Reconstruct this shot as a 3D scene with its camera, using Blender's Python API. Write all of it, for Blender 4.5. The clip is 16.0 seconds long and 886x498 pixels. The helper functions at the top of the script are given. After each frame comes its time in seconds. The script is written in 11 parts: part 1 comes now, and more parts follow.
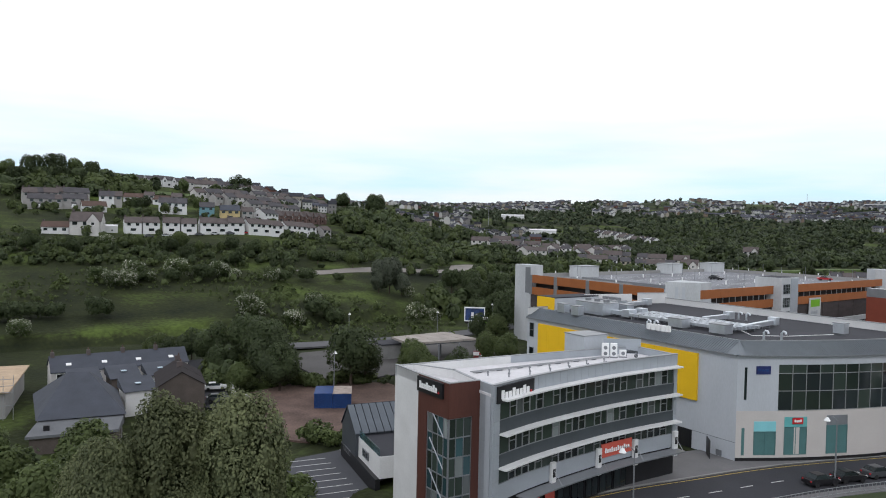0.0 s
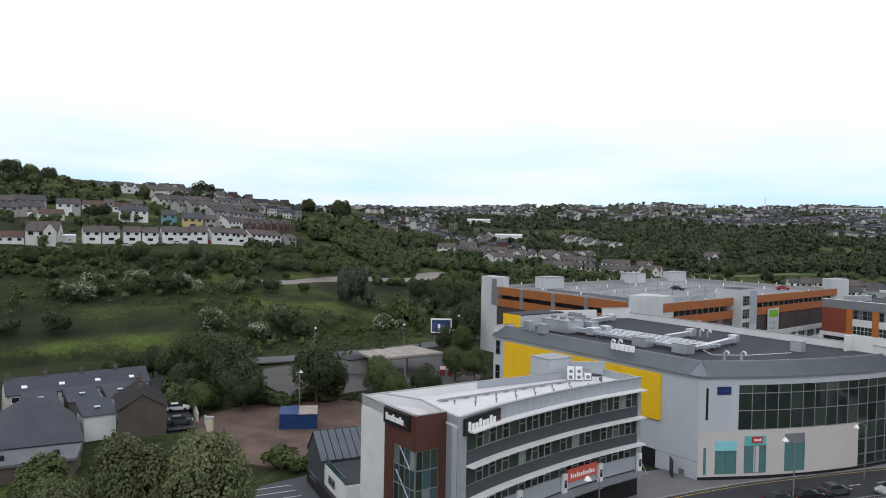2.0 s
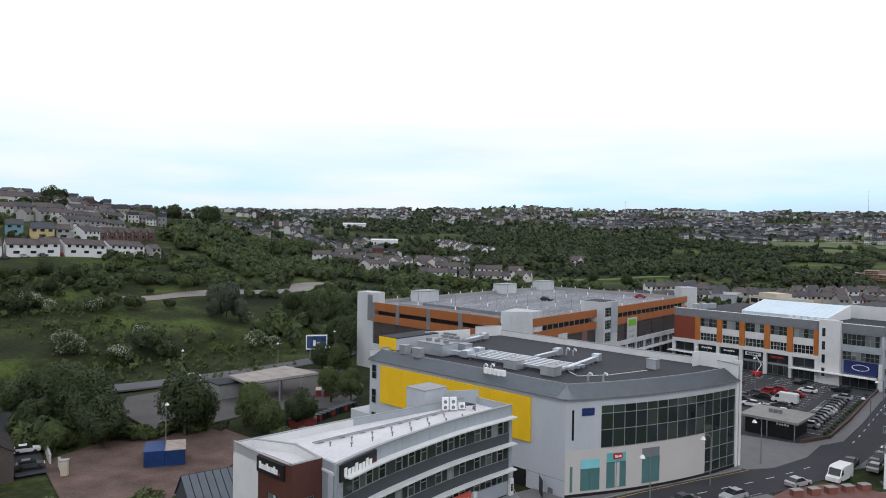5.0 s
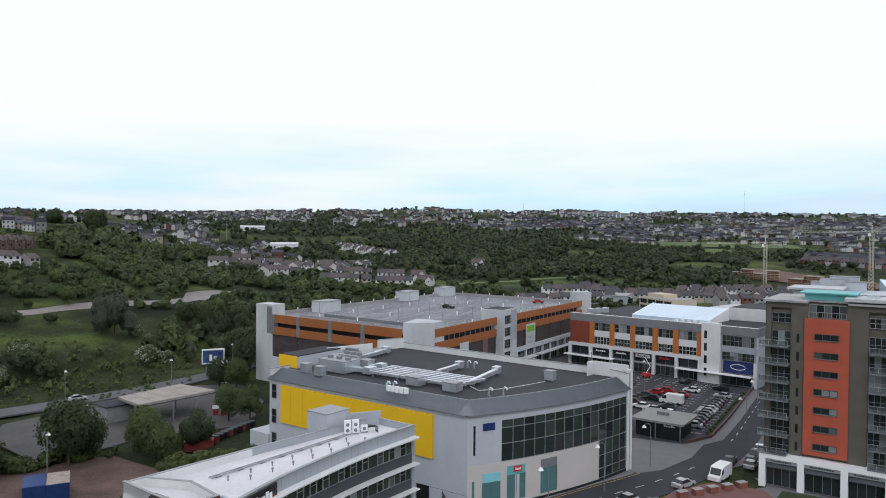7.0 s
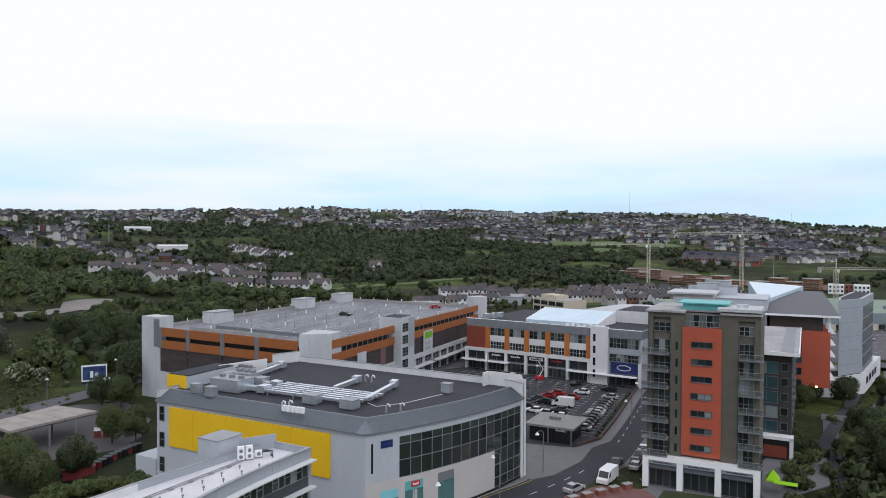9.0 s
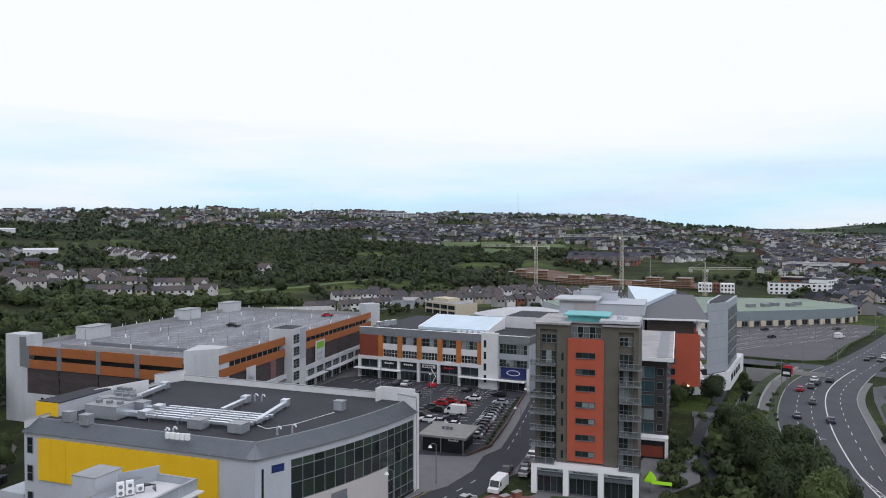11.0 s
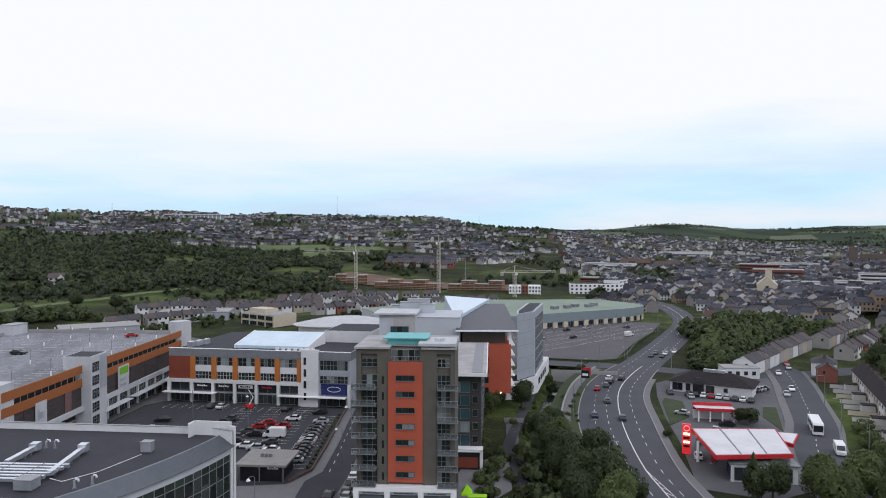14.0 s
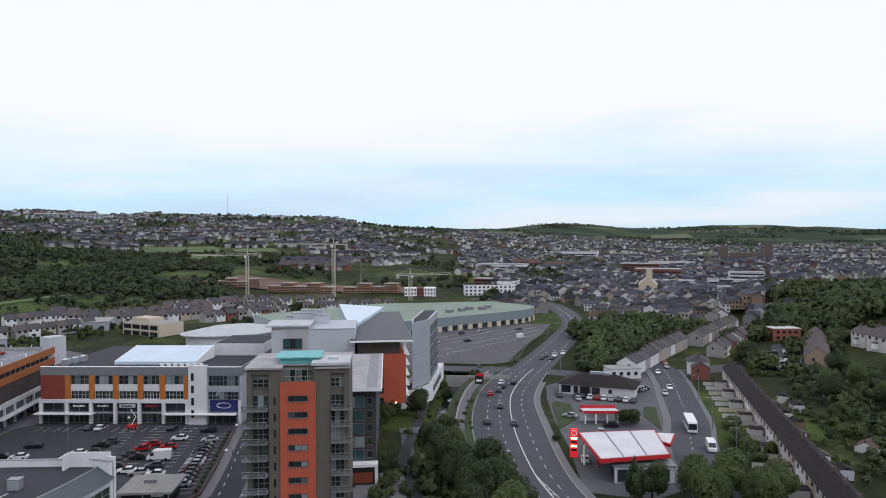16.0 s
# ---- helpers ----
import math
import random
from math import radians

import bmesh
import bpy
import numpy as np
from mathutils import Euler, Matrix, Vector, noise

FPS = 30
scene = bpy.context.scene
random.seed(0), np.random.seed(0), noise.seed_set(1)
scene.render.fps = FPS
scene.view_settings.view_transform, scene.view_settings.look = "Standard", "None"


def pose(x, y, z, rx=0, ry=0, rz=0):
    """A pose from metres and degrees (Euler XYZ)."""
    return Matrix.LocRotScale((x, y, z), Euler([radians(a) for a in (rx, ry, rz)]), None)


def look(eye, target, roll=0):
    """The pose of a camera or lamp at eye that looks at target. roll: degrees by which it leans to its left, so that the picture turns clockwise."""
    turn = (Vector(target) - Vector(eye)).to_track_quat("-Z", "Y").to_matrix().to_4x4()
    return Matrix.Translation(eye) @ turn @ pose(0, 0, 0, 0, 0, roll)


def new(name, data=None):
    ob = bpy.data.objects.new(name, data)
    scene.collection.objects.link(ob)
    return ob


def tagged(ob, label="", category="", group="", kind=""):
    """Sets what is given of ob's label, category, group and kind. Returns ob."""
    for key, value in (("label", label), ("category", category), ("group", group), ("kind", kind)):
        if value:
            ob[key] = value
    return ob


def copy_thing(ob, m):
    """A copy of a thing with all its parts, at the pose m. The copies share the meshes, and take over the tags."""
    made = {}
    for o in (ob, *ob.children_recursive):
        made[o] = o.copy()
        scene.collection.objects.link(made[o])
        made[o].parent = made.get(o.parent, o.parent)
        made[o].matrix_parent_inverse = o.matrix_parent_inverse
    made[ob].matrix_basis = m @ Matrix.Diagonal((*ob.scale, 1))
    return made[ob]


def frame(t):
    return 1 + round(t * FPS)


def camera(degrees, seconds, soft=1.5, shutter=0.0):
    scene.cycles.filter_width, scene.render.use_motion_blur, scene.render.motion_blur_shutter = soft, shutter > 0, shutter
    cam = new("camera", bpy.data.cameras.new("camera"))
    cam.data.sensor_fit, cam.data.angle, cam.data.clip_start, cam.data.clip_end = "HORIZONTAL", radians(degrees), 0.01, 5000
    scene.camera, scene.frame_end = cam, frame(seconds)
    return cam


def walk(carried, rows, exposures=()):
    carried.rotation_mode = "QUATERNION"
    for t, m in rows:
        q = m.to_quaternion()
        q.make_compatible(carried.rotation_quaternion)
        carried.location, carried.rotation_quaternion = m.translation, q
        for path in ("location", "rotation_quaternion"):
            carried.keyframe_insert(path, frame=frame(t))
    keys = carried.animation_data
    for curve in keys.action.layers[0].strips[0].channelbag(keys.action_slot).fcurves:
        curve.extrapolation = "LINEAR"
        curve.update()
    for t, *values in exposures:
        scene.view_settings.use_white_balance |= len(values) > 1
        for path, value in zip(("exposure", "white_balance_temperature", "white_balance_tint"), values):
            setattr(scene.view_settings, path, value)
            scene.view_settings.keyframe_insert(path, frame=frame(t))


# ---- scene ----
cam = camera(64.5, 16.0, 1.0)
PATH = [
    (0, (-0.082, 0.26, 30.624), (-1.059, 2.004, 30.565), 1.2),
    (0.5, (-0.099, 0.277, 31.307), (-1.054, 2.033, 31.251), 1.1),
    (1, (-0.11, 0.307, 32.056), (-1.045, 2.074, 32.001), 1.1),
    (1.5, (-0.158, 0.345, 32.808), (-1.073, 2.122, 32.755), 1.1),
    (2, (-0.158, 0.353, 33.541), (-1.051, 2.142, 33.491), 1.1),
    (2.5, (-0.144, 0.348, 34.297), (-1.006, 2.152, 34.248), 1.0),
    (3, (-0.16, 0.324, 34.989), (-0.971, 2.152, 34.942), 1.0),
    (3.5, (-0.131, 0.296, 35.673), (-0.884, 2.149, 35.628), 0.9),
    (4, (-0.084, 0.199, 36.415), (-0.775, 2.075, 36.371), 0.9),
    (6.5, (0.23, -0.068, 39.967), (-0.137, 1.898, 39.93), 0.6),
    (7, (0.209, -0.056, 40.674), (-0.086, 1.922, 40.637), 0.5),
    (7.5, (0.25, -0.192, 41.376), (0.027, 1.795, 41.339), 0.4),
    (8, (0.252, -0.339, 42.128), (0.102, 1.655, 42.09), 0.4),
    (8.5, (0.27, -0.323, 42.853), (0.192, 1.675, 42.814), 0.4),
    (9, (0.428, -0.198, 43.465), (0.422, 1.802, 43.426), 0.3),
    (11.5, (0.379, -0.445, 47.233), (0.761, 1.518, 47.193), 0.2),
    (12, (0.35, -0.488, 48.004), (0.818, 1.457, 47.965), 0.2),
    (12.5, (0.318, -0.634, 48.809), (0.871, 1.288, 48.769), 0.1),
    (13, (0.207, -0.694, 49.537), (0.844, 1.202, 49.497), 0.1),
    (13.5, (0.141, -0.728, 50.299), (0.858, 1.139, 50.259), 0.1),
    (14, (0.248, -0.723, 51.056), (1.037, 1.114, 51.016), 0.0),
    (14.5, (0.285, -0.878, 51.918), (1.142, 0.928, 51.877), -0.0),
    (15, (0.442, -0.94, 52.71), (1.365, 0.833, 52.668), 0.0),
    (15.5, (0.548, -0.992, 53.566), (1.536, 0.746, 53.522), -0.1),
    (16, (0.589, -1.046, 54.432), (1.64, 0.655, 54.388), -0.1),
]
walk(cam, [(t, look(eye, goal, roll)) for t, eye, goal, roll in PATH],
     exposures=((0.0, 0.03, 6500, 13), (8.0, -0.05, 6350, 15), (16.0, -0.10, 6300, 18)))

# ---- world and sun ----
world = bpy.data.worlds.new("overcast_sky")
scene.world = world
world.use_nodes = True
wn, wl = world.node_tree.nodes, world.node_tree.links
wn.clear()
w_out = wn.new("ShaderNodeOutputWorld")
w_bg = wn.new("ShaderNodeBackground")
w_sky = wn.new("ShaderNodeTexSky")
w_sky.sky_type = "NISHITA"
w_sky.sun_disc = False
w_sky.sun_elevation = radians(50)
w_sky.sun_rotation = radians(200)
w_sky.air_density, w_sky.dust_density = 1.0, 1.5
w_gain = wn.new("ShaderNodeVectorMath")
w_gain.operation = "SCALE"
w_gain.inputs["Scale"].default_value = 0.11
w_tc = wn.new("ShaderNodeTexCoord")
w_map = wn.new("ShaderNodeMapping")
w_map.inputs["Scale"].default_value = (1.2, 1.2, 9.0)
w_noise = wn.new("ShaderNodeTexNoise")
w_noise.inputs["Scale"].default_value = 1.6
w_noise.inputs["Detail"].default_value = 6.0
w_noise.inputs["Roughness"].default_value = 0.55
w_sep = wn.new("ShaderNodeSeparateXYZ")
w_h = wn.new("ShaderNodeMapRange")          # cloud cover grows with height over the horizon
w_h.inputs["From Min"].default_value = 0.05
w_h.inputs["From Max"].default_value = 0.20
w_h.inputs["To Min"].default_value = -0.10
w_h.inputs["To Max"].default_value = 0.75
w_add = wn.new("ShaderNodeMath")
w_add.operation = "ADD"
w_cover = wn.new("ShaderNodeMapRange")
w_cover.inputs["From Min"].default_value = 0.40
w_cover.inputs["From Max"].default_value = 0.95
w_mix = wn.new("ShaderNodeMix")
w_mix.data_type = "RGBA"
w_mix.inputs["B"].default_value = (1.0, 1.05, 1.10, 1)
w_veil = wn.new("ShaderNodeMix")            # thin high cloud over all of the blue
w_veil.data_type = "RGBA"
w_veil.inputs["Factor"].default_value = 0.86
w_veil.inputs["B"].default_value = (0.72, 0.93, 1.05, 1)
wl.new(w_sky.outputs["Color"], w_gain.inputs[0])
wl.new(w_tc.outputs["Generated"], w_map.inputs["Vector"])
wl.new(w_map.outputs["Vector"], w_noise.inputs["Vector"])
wl.new(w_tc.outputs["Generated"], w_sep.inputs["Vector"])
wl.new(w_sep.outputs["Z"], w_h.inputs["Value"])
wl.new(w_h.outputs["Result"], w_add.inputs[0])
wl.new(w_noise.outputs["Fac"], w_add.inputs[1])
wl.new(w_add.outputs["Value"], w_cover.inputs["Value"])
w_map2 = wn.new("ShaderNodeMapping")
w_map2.inputs["Scale"].default_value = (1.3, 1.3, 9.0)
w_map2.inputs["Location"].default_value = (3.1, 0.4, 0.2)
w_noise2 = wn.new("ShaderNodeTexNoise")
w_noise2.inputs["Scale"].default_value = 1.5
w_noise2.inputs["Detail"].default_value = 7.0
w_tone = wn.new("ShaderNodeValToRGB")       # grey-blue and white streaks of the high cloud
w_tone.color_ramp.elements[0].position, w_tone.color_ramp.elements[0].color = 0.34, (0.62, 0.84, 1.02, 1)
w_tone.color_ramp.elements[1].position, w_tone.color_ramp.elements[1].color = 0.66, (0.93, 1.04, 1.07, 1)
w_tone.color_ramp.elements.new(0.5).color = (0.66, 0.98, 1.10, 1)
wl.new(w_tc.outputs["Generated"], w_map2.inputs["Vector"])
wl.new(w_map2.outputs["Vector"], w_noise2.inputs["Vector"])
wl.new(w_noise2.outputs["Fac"], w_tone.inputs["Fac"])
wl.new(w_tone.outputs["Color"], w_veil.inputs["B"])
wl.new(w_gain.outputs["Vector"], w_veil.inputs["A"])
wl.new(w_veil.outputs["Result"], w_mix.inputs["A"])
wl.new(w_cover.outputs["Result"], w_mix.inputs["Factor"])
wl.new(w_mix.outputs["Result"], w_bg.inputs["Color"])
w_bg.inputs["Strength"].default_value = 1.0
wl.new(w_bg.outputs["Background"], w_out.inputs["Surface"])

sun_data = bpy.data.lights.new("sun", "SUN")
sun_data.energy = 0.7
sun_data.angle = radians(25)
sun_data.color = (0.93, 0.97, 1.0)
sun = new("sun", sun_data)
sun.matrix_world = look((60, -120, 160), (0, 60, 0))


# ---- materials ----
MATS = {}


def mat(name, color, rough=0.8, metal=0.0, vary=0.18, scale=0.6, fine=6.0, bump=0.15, stretch=(1, 1, 1), island=0.0, spec=0.4, emit=0.0):
    """A surface with two scales of variation and fine relief, in world metres."""
    if name in MATS:
        return MATS[name]
    m = bpy.data.materials.new(name)
    m.use_nodes = True
    n, l = m.node_tree.nodes, m.node_tree.links
    b = n["Principled BSDF"]
    b.inputs["Roughness"].default_value = rough
    b.inputs["Metallic"].default_value = metal
    b.inputs["Specular IOR Level"].default_value = spec
    geo = n.new("ShaderNodeNewGeometry")
    mp = n.new("ShaderNodeMapping")
    mp.inputs["Scale"].default_value = stretch
    big = n.new("ShaderNodeTexNoise")
    big.inputs["Scale"].default_value = scale
    big.inputs["Detail"].default_value = 5
    small = n.new("ShaderNodeTexNoise")
    small.inputs["Scale"].default_value = fine
    small.inputs["Detail"].default_value = 3
    l.new(geo.outputs["Position"], mp.inputs["Vector"])
    l.new(mp.outputs["Vector"], big.inputs["Vector"])
    l.new(mp.outputs["Vector"], small.inputs["Vector"])
    mixf = n.new("ShaderNodeMath")
    mixf.operation = "MULTIPLY_ADD"
    mixf.inputs[1].default_value = 0.6
    l.new(big.outputs["Fac"], mixf.inputs[0])
    half = n.new("ShaderNodeMath")
    half.operation = "MULTIPLY"
    half.inputs[1].default_value = 0.4
    l.new(small.outputs["Fac"], half.inputs[0])
    l.new(half.outputs["Value"], mixf.inputs[2])
    ramp = n.new("ShaderNodeValToRGB")
    e = ramp.color_ramp.elements
    e[0].position, e[1].position = 0.3, 0.7
    e[0].color = (*[c * (1 - vary) for c in color[:3]], 1)
    e[1].color = (*[min(1, c * (1 + vary)) for c in color[:3]], 1)
    l.new(mixf.outputs["Value"], ramp.inputs["Fac"])
    col = ramp.outputs["Color"]
    if island:
        hsv = n.new("ShaderNodeHueSaturation")
        mr = n.new("ShaderNodeMapRange")
        mr.inputs["To Min"].default_value = 1 - island
        mr.inputs["To Max"].default_value = 1 + island
        l.new(geo.outputs["Random Per Island"], mr.inputs["Value"])
        l.new(mr.outputs["Result"], hsv.inputs["Value"])
        l.new(col, hsv.inputs["Color"])
        col = hsv.outputs["Color"]
    l.new(col, b.inputs["Base Color"])
    if bump:
        bp = n.new("ShaderNodeBump")
        bp.inputs["Strength"].default_value = bump
        bp.inputs["Distance"].default_value = 0.05
        l.new(small.outputs["Fac"], bp.inputs["Height"])
        l.new(bp.outputs["Normal"], b.inputs["Normal"])
    if emit:
        b.inputs["Emission Color"].default_value = (*color[:3], 1)
        b.inputs["Emission Strength"].default_value = emit
    MATS[name] = m
    return m


def leaf_mat(name, dark, light, grain=0.34):
    """Foliage: each clump its own tone, with patches across the crown."""
    if name in MATS:
        return MATS[name]
    m = bpy.data.materials.new(name)
    m.use_nodes = True
    n, l = m.node_tree.nodes, m.node_tree.links
    b = n["Principled BSDF"]
    b.inputs["Roughness"].default_value = 0.65
    b.inputs["Specular IOR Level"].default_value = 0.25
    geo = n.new("ShaderNodeNewGeometry")
    oi = n.new("ShaderNodeObjectInfo")
    noi = n.new("ShaderNodeTexNoise")
    noi.inputs["Scale"].default_value = 0.25
    noi.inputs["Detail"].default_value = 4
    l.new(geo.outputs["Position"], noi.inputs["Vector"])
    a = n.new("ShaderNodeMath")
    a.operation = "MULTIPLY_ADD"
    a.inputs[1].default_value = grain
    l.new(geo.outputs["Random Per Island"], a.inputs[0])
    s = n.new("ShaderNodeMath")
    s.operation = "MULTIPLY"
    s.inputs[1].default_value = 0.7
    l.new(noi.outputs["Fac"], s.inputs[0])
    l.new(s.outputs["Value"], a.inputs[2])
    ramp = n.new("ShaderNodeValToRGB")
    e = ramp.color_ramp.elements
    e[0].position, e[1].position = 0.22, 0.80
    e[0].color, e[1].color = (*dark, 1), (*light, 1)
    l.new(a.outputs["Value"], ramp.inputs["Fac"])
    hsv = n.new("ShaderNodeHueSaturation")
    mr = n.new("ShaderNodeMapRange")
    mr.inputs["To Min"].default_value = 0.82
    mr.inputs["To Max"].default_value = 1.18
    l.new(oi.outputs["Random"], mr.inputs["Value"])
    l.new(mr.outputs["Result"], hsv.inputs["Value"])
    l.new(ramp.outputs["Color"], hsv.inputs["Color"])
    l.new(hsv.outputs["Color"], b.inputs["Base Color"])
    tr = n.new("ShaderNodeBsdfTranslucent")
    mx = n.new("ShaderNodeMixShader")
    mx.inputs["Fac"].default_value = 0.35
    l.new(hsv.outputs["Color"], tr.inputs["Color"])
    l.new(b.outputs["BSDF"], mx.inputs[1])
    l.new(tr.outputs["BSDF"], mx.inputs[2])
    l.new(mx.outputs["Shader"], n["Material Output"].inputs["Surface"])
    MATS[name] = m
    return m


def glass_mat(name, color, rough=0.06, vary=0.35, spec=0.6):
    """Dark window glass that mirrors the sky; each pane a little different."""
    if name in MATS:
        return MATS[name]
    m = bpy.data.materials.new(name)
    m.use_nodes = True
    n, l = m.node_tree.nodes, m.node_tree.links
    b = n["Principled BSDF"]
    b.inputs["Roughness"].default_value = rough
    b.inputs["Specular IOR Level"].default_value = spec
    oi = n.new("ShaderNodeObjectInfo")
    geo = n.new("ShaderNodeNewGeometry")
    a = n.new("ShaderNodeMath")
    l.new(oi.outputs["Random"], a.inputs[0])
    l.new(geo.outputs["Random Per Island"], a.inputs[1])
    fr = n.new("ShaderNodeMath")
    fr.operation = "FRACT"
    l.new(a.outputs["Value"], fr.inputs[0])
    ramp = n.new("ShaderNodeValToRGB")
    e = ramp.color_ramp.elements
    e[0].color = (*[c * (1 - vary) for c in color], 1)
    e[1].color = (*[c * (1 + vary) for c in color], 1)
    l.new(fr.outputs["Value"], ramp.inputs["Fac"])
    l.new(ramp.outputs["Color"], b.inputs["Base Color"])
    MATS[name] = m
    return m


WHITE = mat("white_render", (0.62, 0.62, 0.62), 0.85, vary=0.10, scale=0.35)
GREYW = mat("pale_grey_render", (0.44, 0.465, 0.50), 0.85, vary=0.09, scale=0.25, stretch=(1, 1, 0.3))
GREYP = mat("grey_metal_panel", (0.37, 0.40, 0.435), 0.5, 0.3, vary=0.08, scale=0.4)
MIDG = mat("mid_grey_metal", (0.20, 0.21, 0.225), 0.5, 0.3, vary=0.12)
DARKG = mat("dark_grey_panel", (0.045, 0.055, 0.062), 0.5, vary=0.15)
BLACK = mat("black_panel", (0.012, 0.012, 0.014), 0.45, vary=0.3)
BROWN = mat("brown_cladding", (0.085, 0.030, 0.022), 0.55, vary=0.2, stretch=(1, 1, 0.15))
YELLOW = mat("yellow_panel", (0.78, 0.47, 0.008), 0.6, vary=0.06, scale=0.3)
ORANGE = mat("orange_brown_band", (0.30, 0.098, 0.027), 0.65, vary=0.12, scale=0.5)
ORANGE2 = mat("orange_pier", (0.41, 0.135, 0.026), 0.65, vary=0.1)
TERRA = mat("terracotta_render", (0.40, 0.085, 0.045), 0.85, vary=0.1, scale=0.3)
RUST = mat("rust_red_panel", (0.20, 0.045, 0.025), 0.7, vary=0.12)
OLIVE = mat("olive_grey_brick", (0.108, 0.098, 0.080), 0.85, vary=0.14, scale=0.5, fine=9)
TEAL = mat("teal_metal", (0.12, 0.42, 0.42), 0.5, 0.1, vary=0.1)
TEALD = mat("dull_teal_panel", (0.075, 0.17, 0.17), 0.4, vary=0.12)
AQUA = mat("light_aqua_panel", (0.22, 0.55, 0.6), 0.5, vary=0.06)
BLUE = mat("blue_sign", (0.014, 0.024, 0.11), 0.45, vary=0.15)
BLUEC = mat("blue_corrugated_steel", (0.012, 0.045, 0.16), 0.55, 0.2, vary=0.25)
RED = mat("red_sign", (0.50, 0.022, 0.03), 0.45, vary=0.08)
REDP = mat("salmon_banner", (0.55, 0.10, 0.07), 0.7, vary=0.08)
REDGLOW = mat("lit_red_panel", (0.75, 0.03, 0.035), 0.4, vary=0.05, emit=0.5)
LIME = mat("lime_canvas", (0.30, 0.62, 0.01), 0.8, vary=0.08)
GREENS = mat("green_sign", (0.16, 0.40, 0.02), 0.5, vary=0.06)
LETTER = mat("white_letter", (0.8, 0.8, 0.8), 0.5, vary=0.03)
ROOFW = mat("white_membrane_roof", (0.60, 0.59, 0.61), 0.7, vary=0.14, scale=0.25, fine=2.5)
ROOFD = mat("dark_felt_roof", (0.034, 0.035, 0.043), 0.9, vary=0.22, scale=0.15, fine=2.0)
SEAM = mat("grey_standing_seam", (0.155, 0.175, 0.195), 0.42, 0.35, vary=0.12)
DUCT = mat("galvanised_duct", (0.66, 0.69, 0.73), 0.30, 0.8, vary=0.15)
CONC = mat("weathered_concrete", (0.30, 0.295, 0.29), 0.9, vary=0.16, scale=0.2, fine=3)
DECK = mat("parking_deck_concrete", (0.175, 0.181, 0.20), 0.85, vary=0.42, scale=0.09, fine=0.7, stretch=(1, 0.4, 1))
ASPH = mat("asphalt", (0.064, 0.066, 0.076), 0.92, vary=0.16, scale=0.12, fine=4)
ASPHD = mat("dark_asphalt", (0.036, 0.037, 0.044), 0.92, vary=0.2, scale=0.15, fine=4)
ASPH2 = mat("worn_asphalt", (0.094, 0.094, 0.101), 0.92, vary=0.2, scale=0.2, fine=3)
PAVE = mat("paving", (0.150, 0.148, 0.152), 0.9, vary=0.14, scale=0.4, fine=5)
KERB = mat("kerb_stone", (0.26, 0.255, 0.25), 0.9, vary=0.1)
PAINT = mat("road_paint", (0.62, 0.62, 0.60), 0.8, vary=0.12, scale=1.5)
PAINTY = mat("yellow_road_paint", (0.5, 0.36, 0.08), 0.8, vary=0.15)
DIRT = mat("bare_red_earth", (0.105, 0.068, 0.056), 0.95, vary=0.6, scale=0.22, fine=2.5, bump=0.6)
SLATEF = mat("weathered_slate_roof", (0.072, 0.069, 0.075), 0.9, vary=0.25, scale=0.3, fine=3, spec=0.2)
SLATE = mat("dark_slate_roof", (0.026, 0.022, 0.023), 0.9, vary=0.25, scale=0.5, fine=7, island=0.25, spec=0.2)
SLATEB = mat("blue_slate_roof", (0.050, 0.056, 0.072), 0.8, vary=0.2, scale=0.5, fine=7)
TILEB = mat("brown_tile_roof", (0.098, 0.082, 0.080), 0.9, vary=0.22, scale=0.5, fine=7, spec=0.2)
TILER = mat("rust_tile_roof", (0.080, 0.048, 0.038), 0.8, vary=0.22, scale=0.5, fine=7)
BRICK = mat("red_brick_wall", (0.20, 0.075, 0.055), 0.9, vary=0.2, scale=0.6, fine=9)
CREAM = mat("cream_render", (0.50, 0.44, 0.34), 0.88, vary=0.12)
PALEW = mat("dull_white_render", (0.50, 0.485, 0.47), 0.88, vary=0.16, scale=0.4)
WOOD = mat("weathered_wood", (0.14, 0.10, 0.07), 0.9, vary=0.25)
BARK = mat("bark", (0.06, 0.045, 0.033), 0.95, vary=0.3)
STEEL = mat("grey_steel", (0.30, 0.31, 0.32), 0.5, 0.4, vary=0.1)
SKYL = mat("white_glazed_roof", (0.52, 0.64, 0.72), 0.3, vary=0.1, scale=0.3, spec=0.6)
WORNW = mat("weathered_white_render", (0.47, 0.485, 0.50), 0.88, vary=0.18, scale=0.3, stretch=(1, 1, 0.25))
ROOFP = mat("dirty_pale_membrane", (0.33, 0.32, 0.32), 0.8, vary=0.3, scale=0.25, fine=2.5)
GRNROOF = mat("pale_green_roof", (0.20, 0.255, 0.20), 0.8, vary=0.2, scale=0.05, fine=0.6)
CRANE = mat("cream_crane_paint", (0.52, 0.50, 0.42), 0.6, vary=0.1)
TYRE = mat("tyre_rubber", (0.015, 0.015, 0.016), 0.85, vary=0.2)
GLASS = glass_mat("dark_glass", (0.018, 0.024, 0.026))
GLASSG = glass_mat("green_grey_glass", (0.030, 0.042, 0.036), 0.08)
GLASSL = glass_mat("pale_blind_glass", (0.16, 0.18, 0.18), 0.15, 0.6)
GLASST = glass_mat("teal_glass", (0.035, 0.075, 0.085), 0.07)
GLASSR = glass_mat("clear_railing_glass", (0.10, 0.12, 0.12), 0.05)
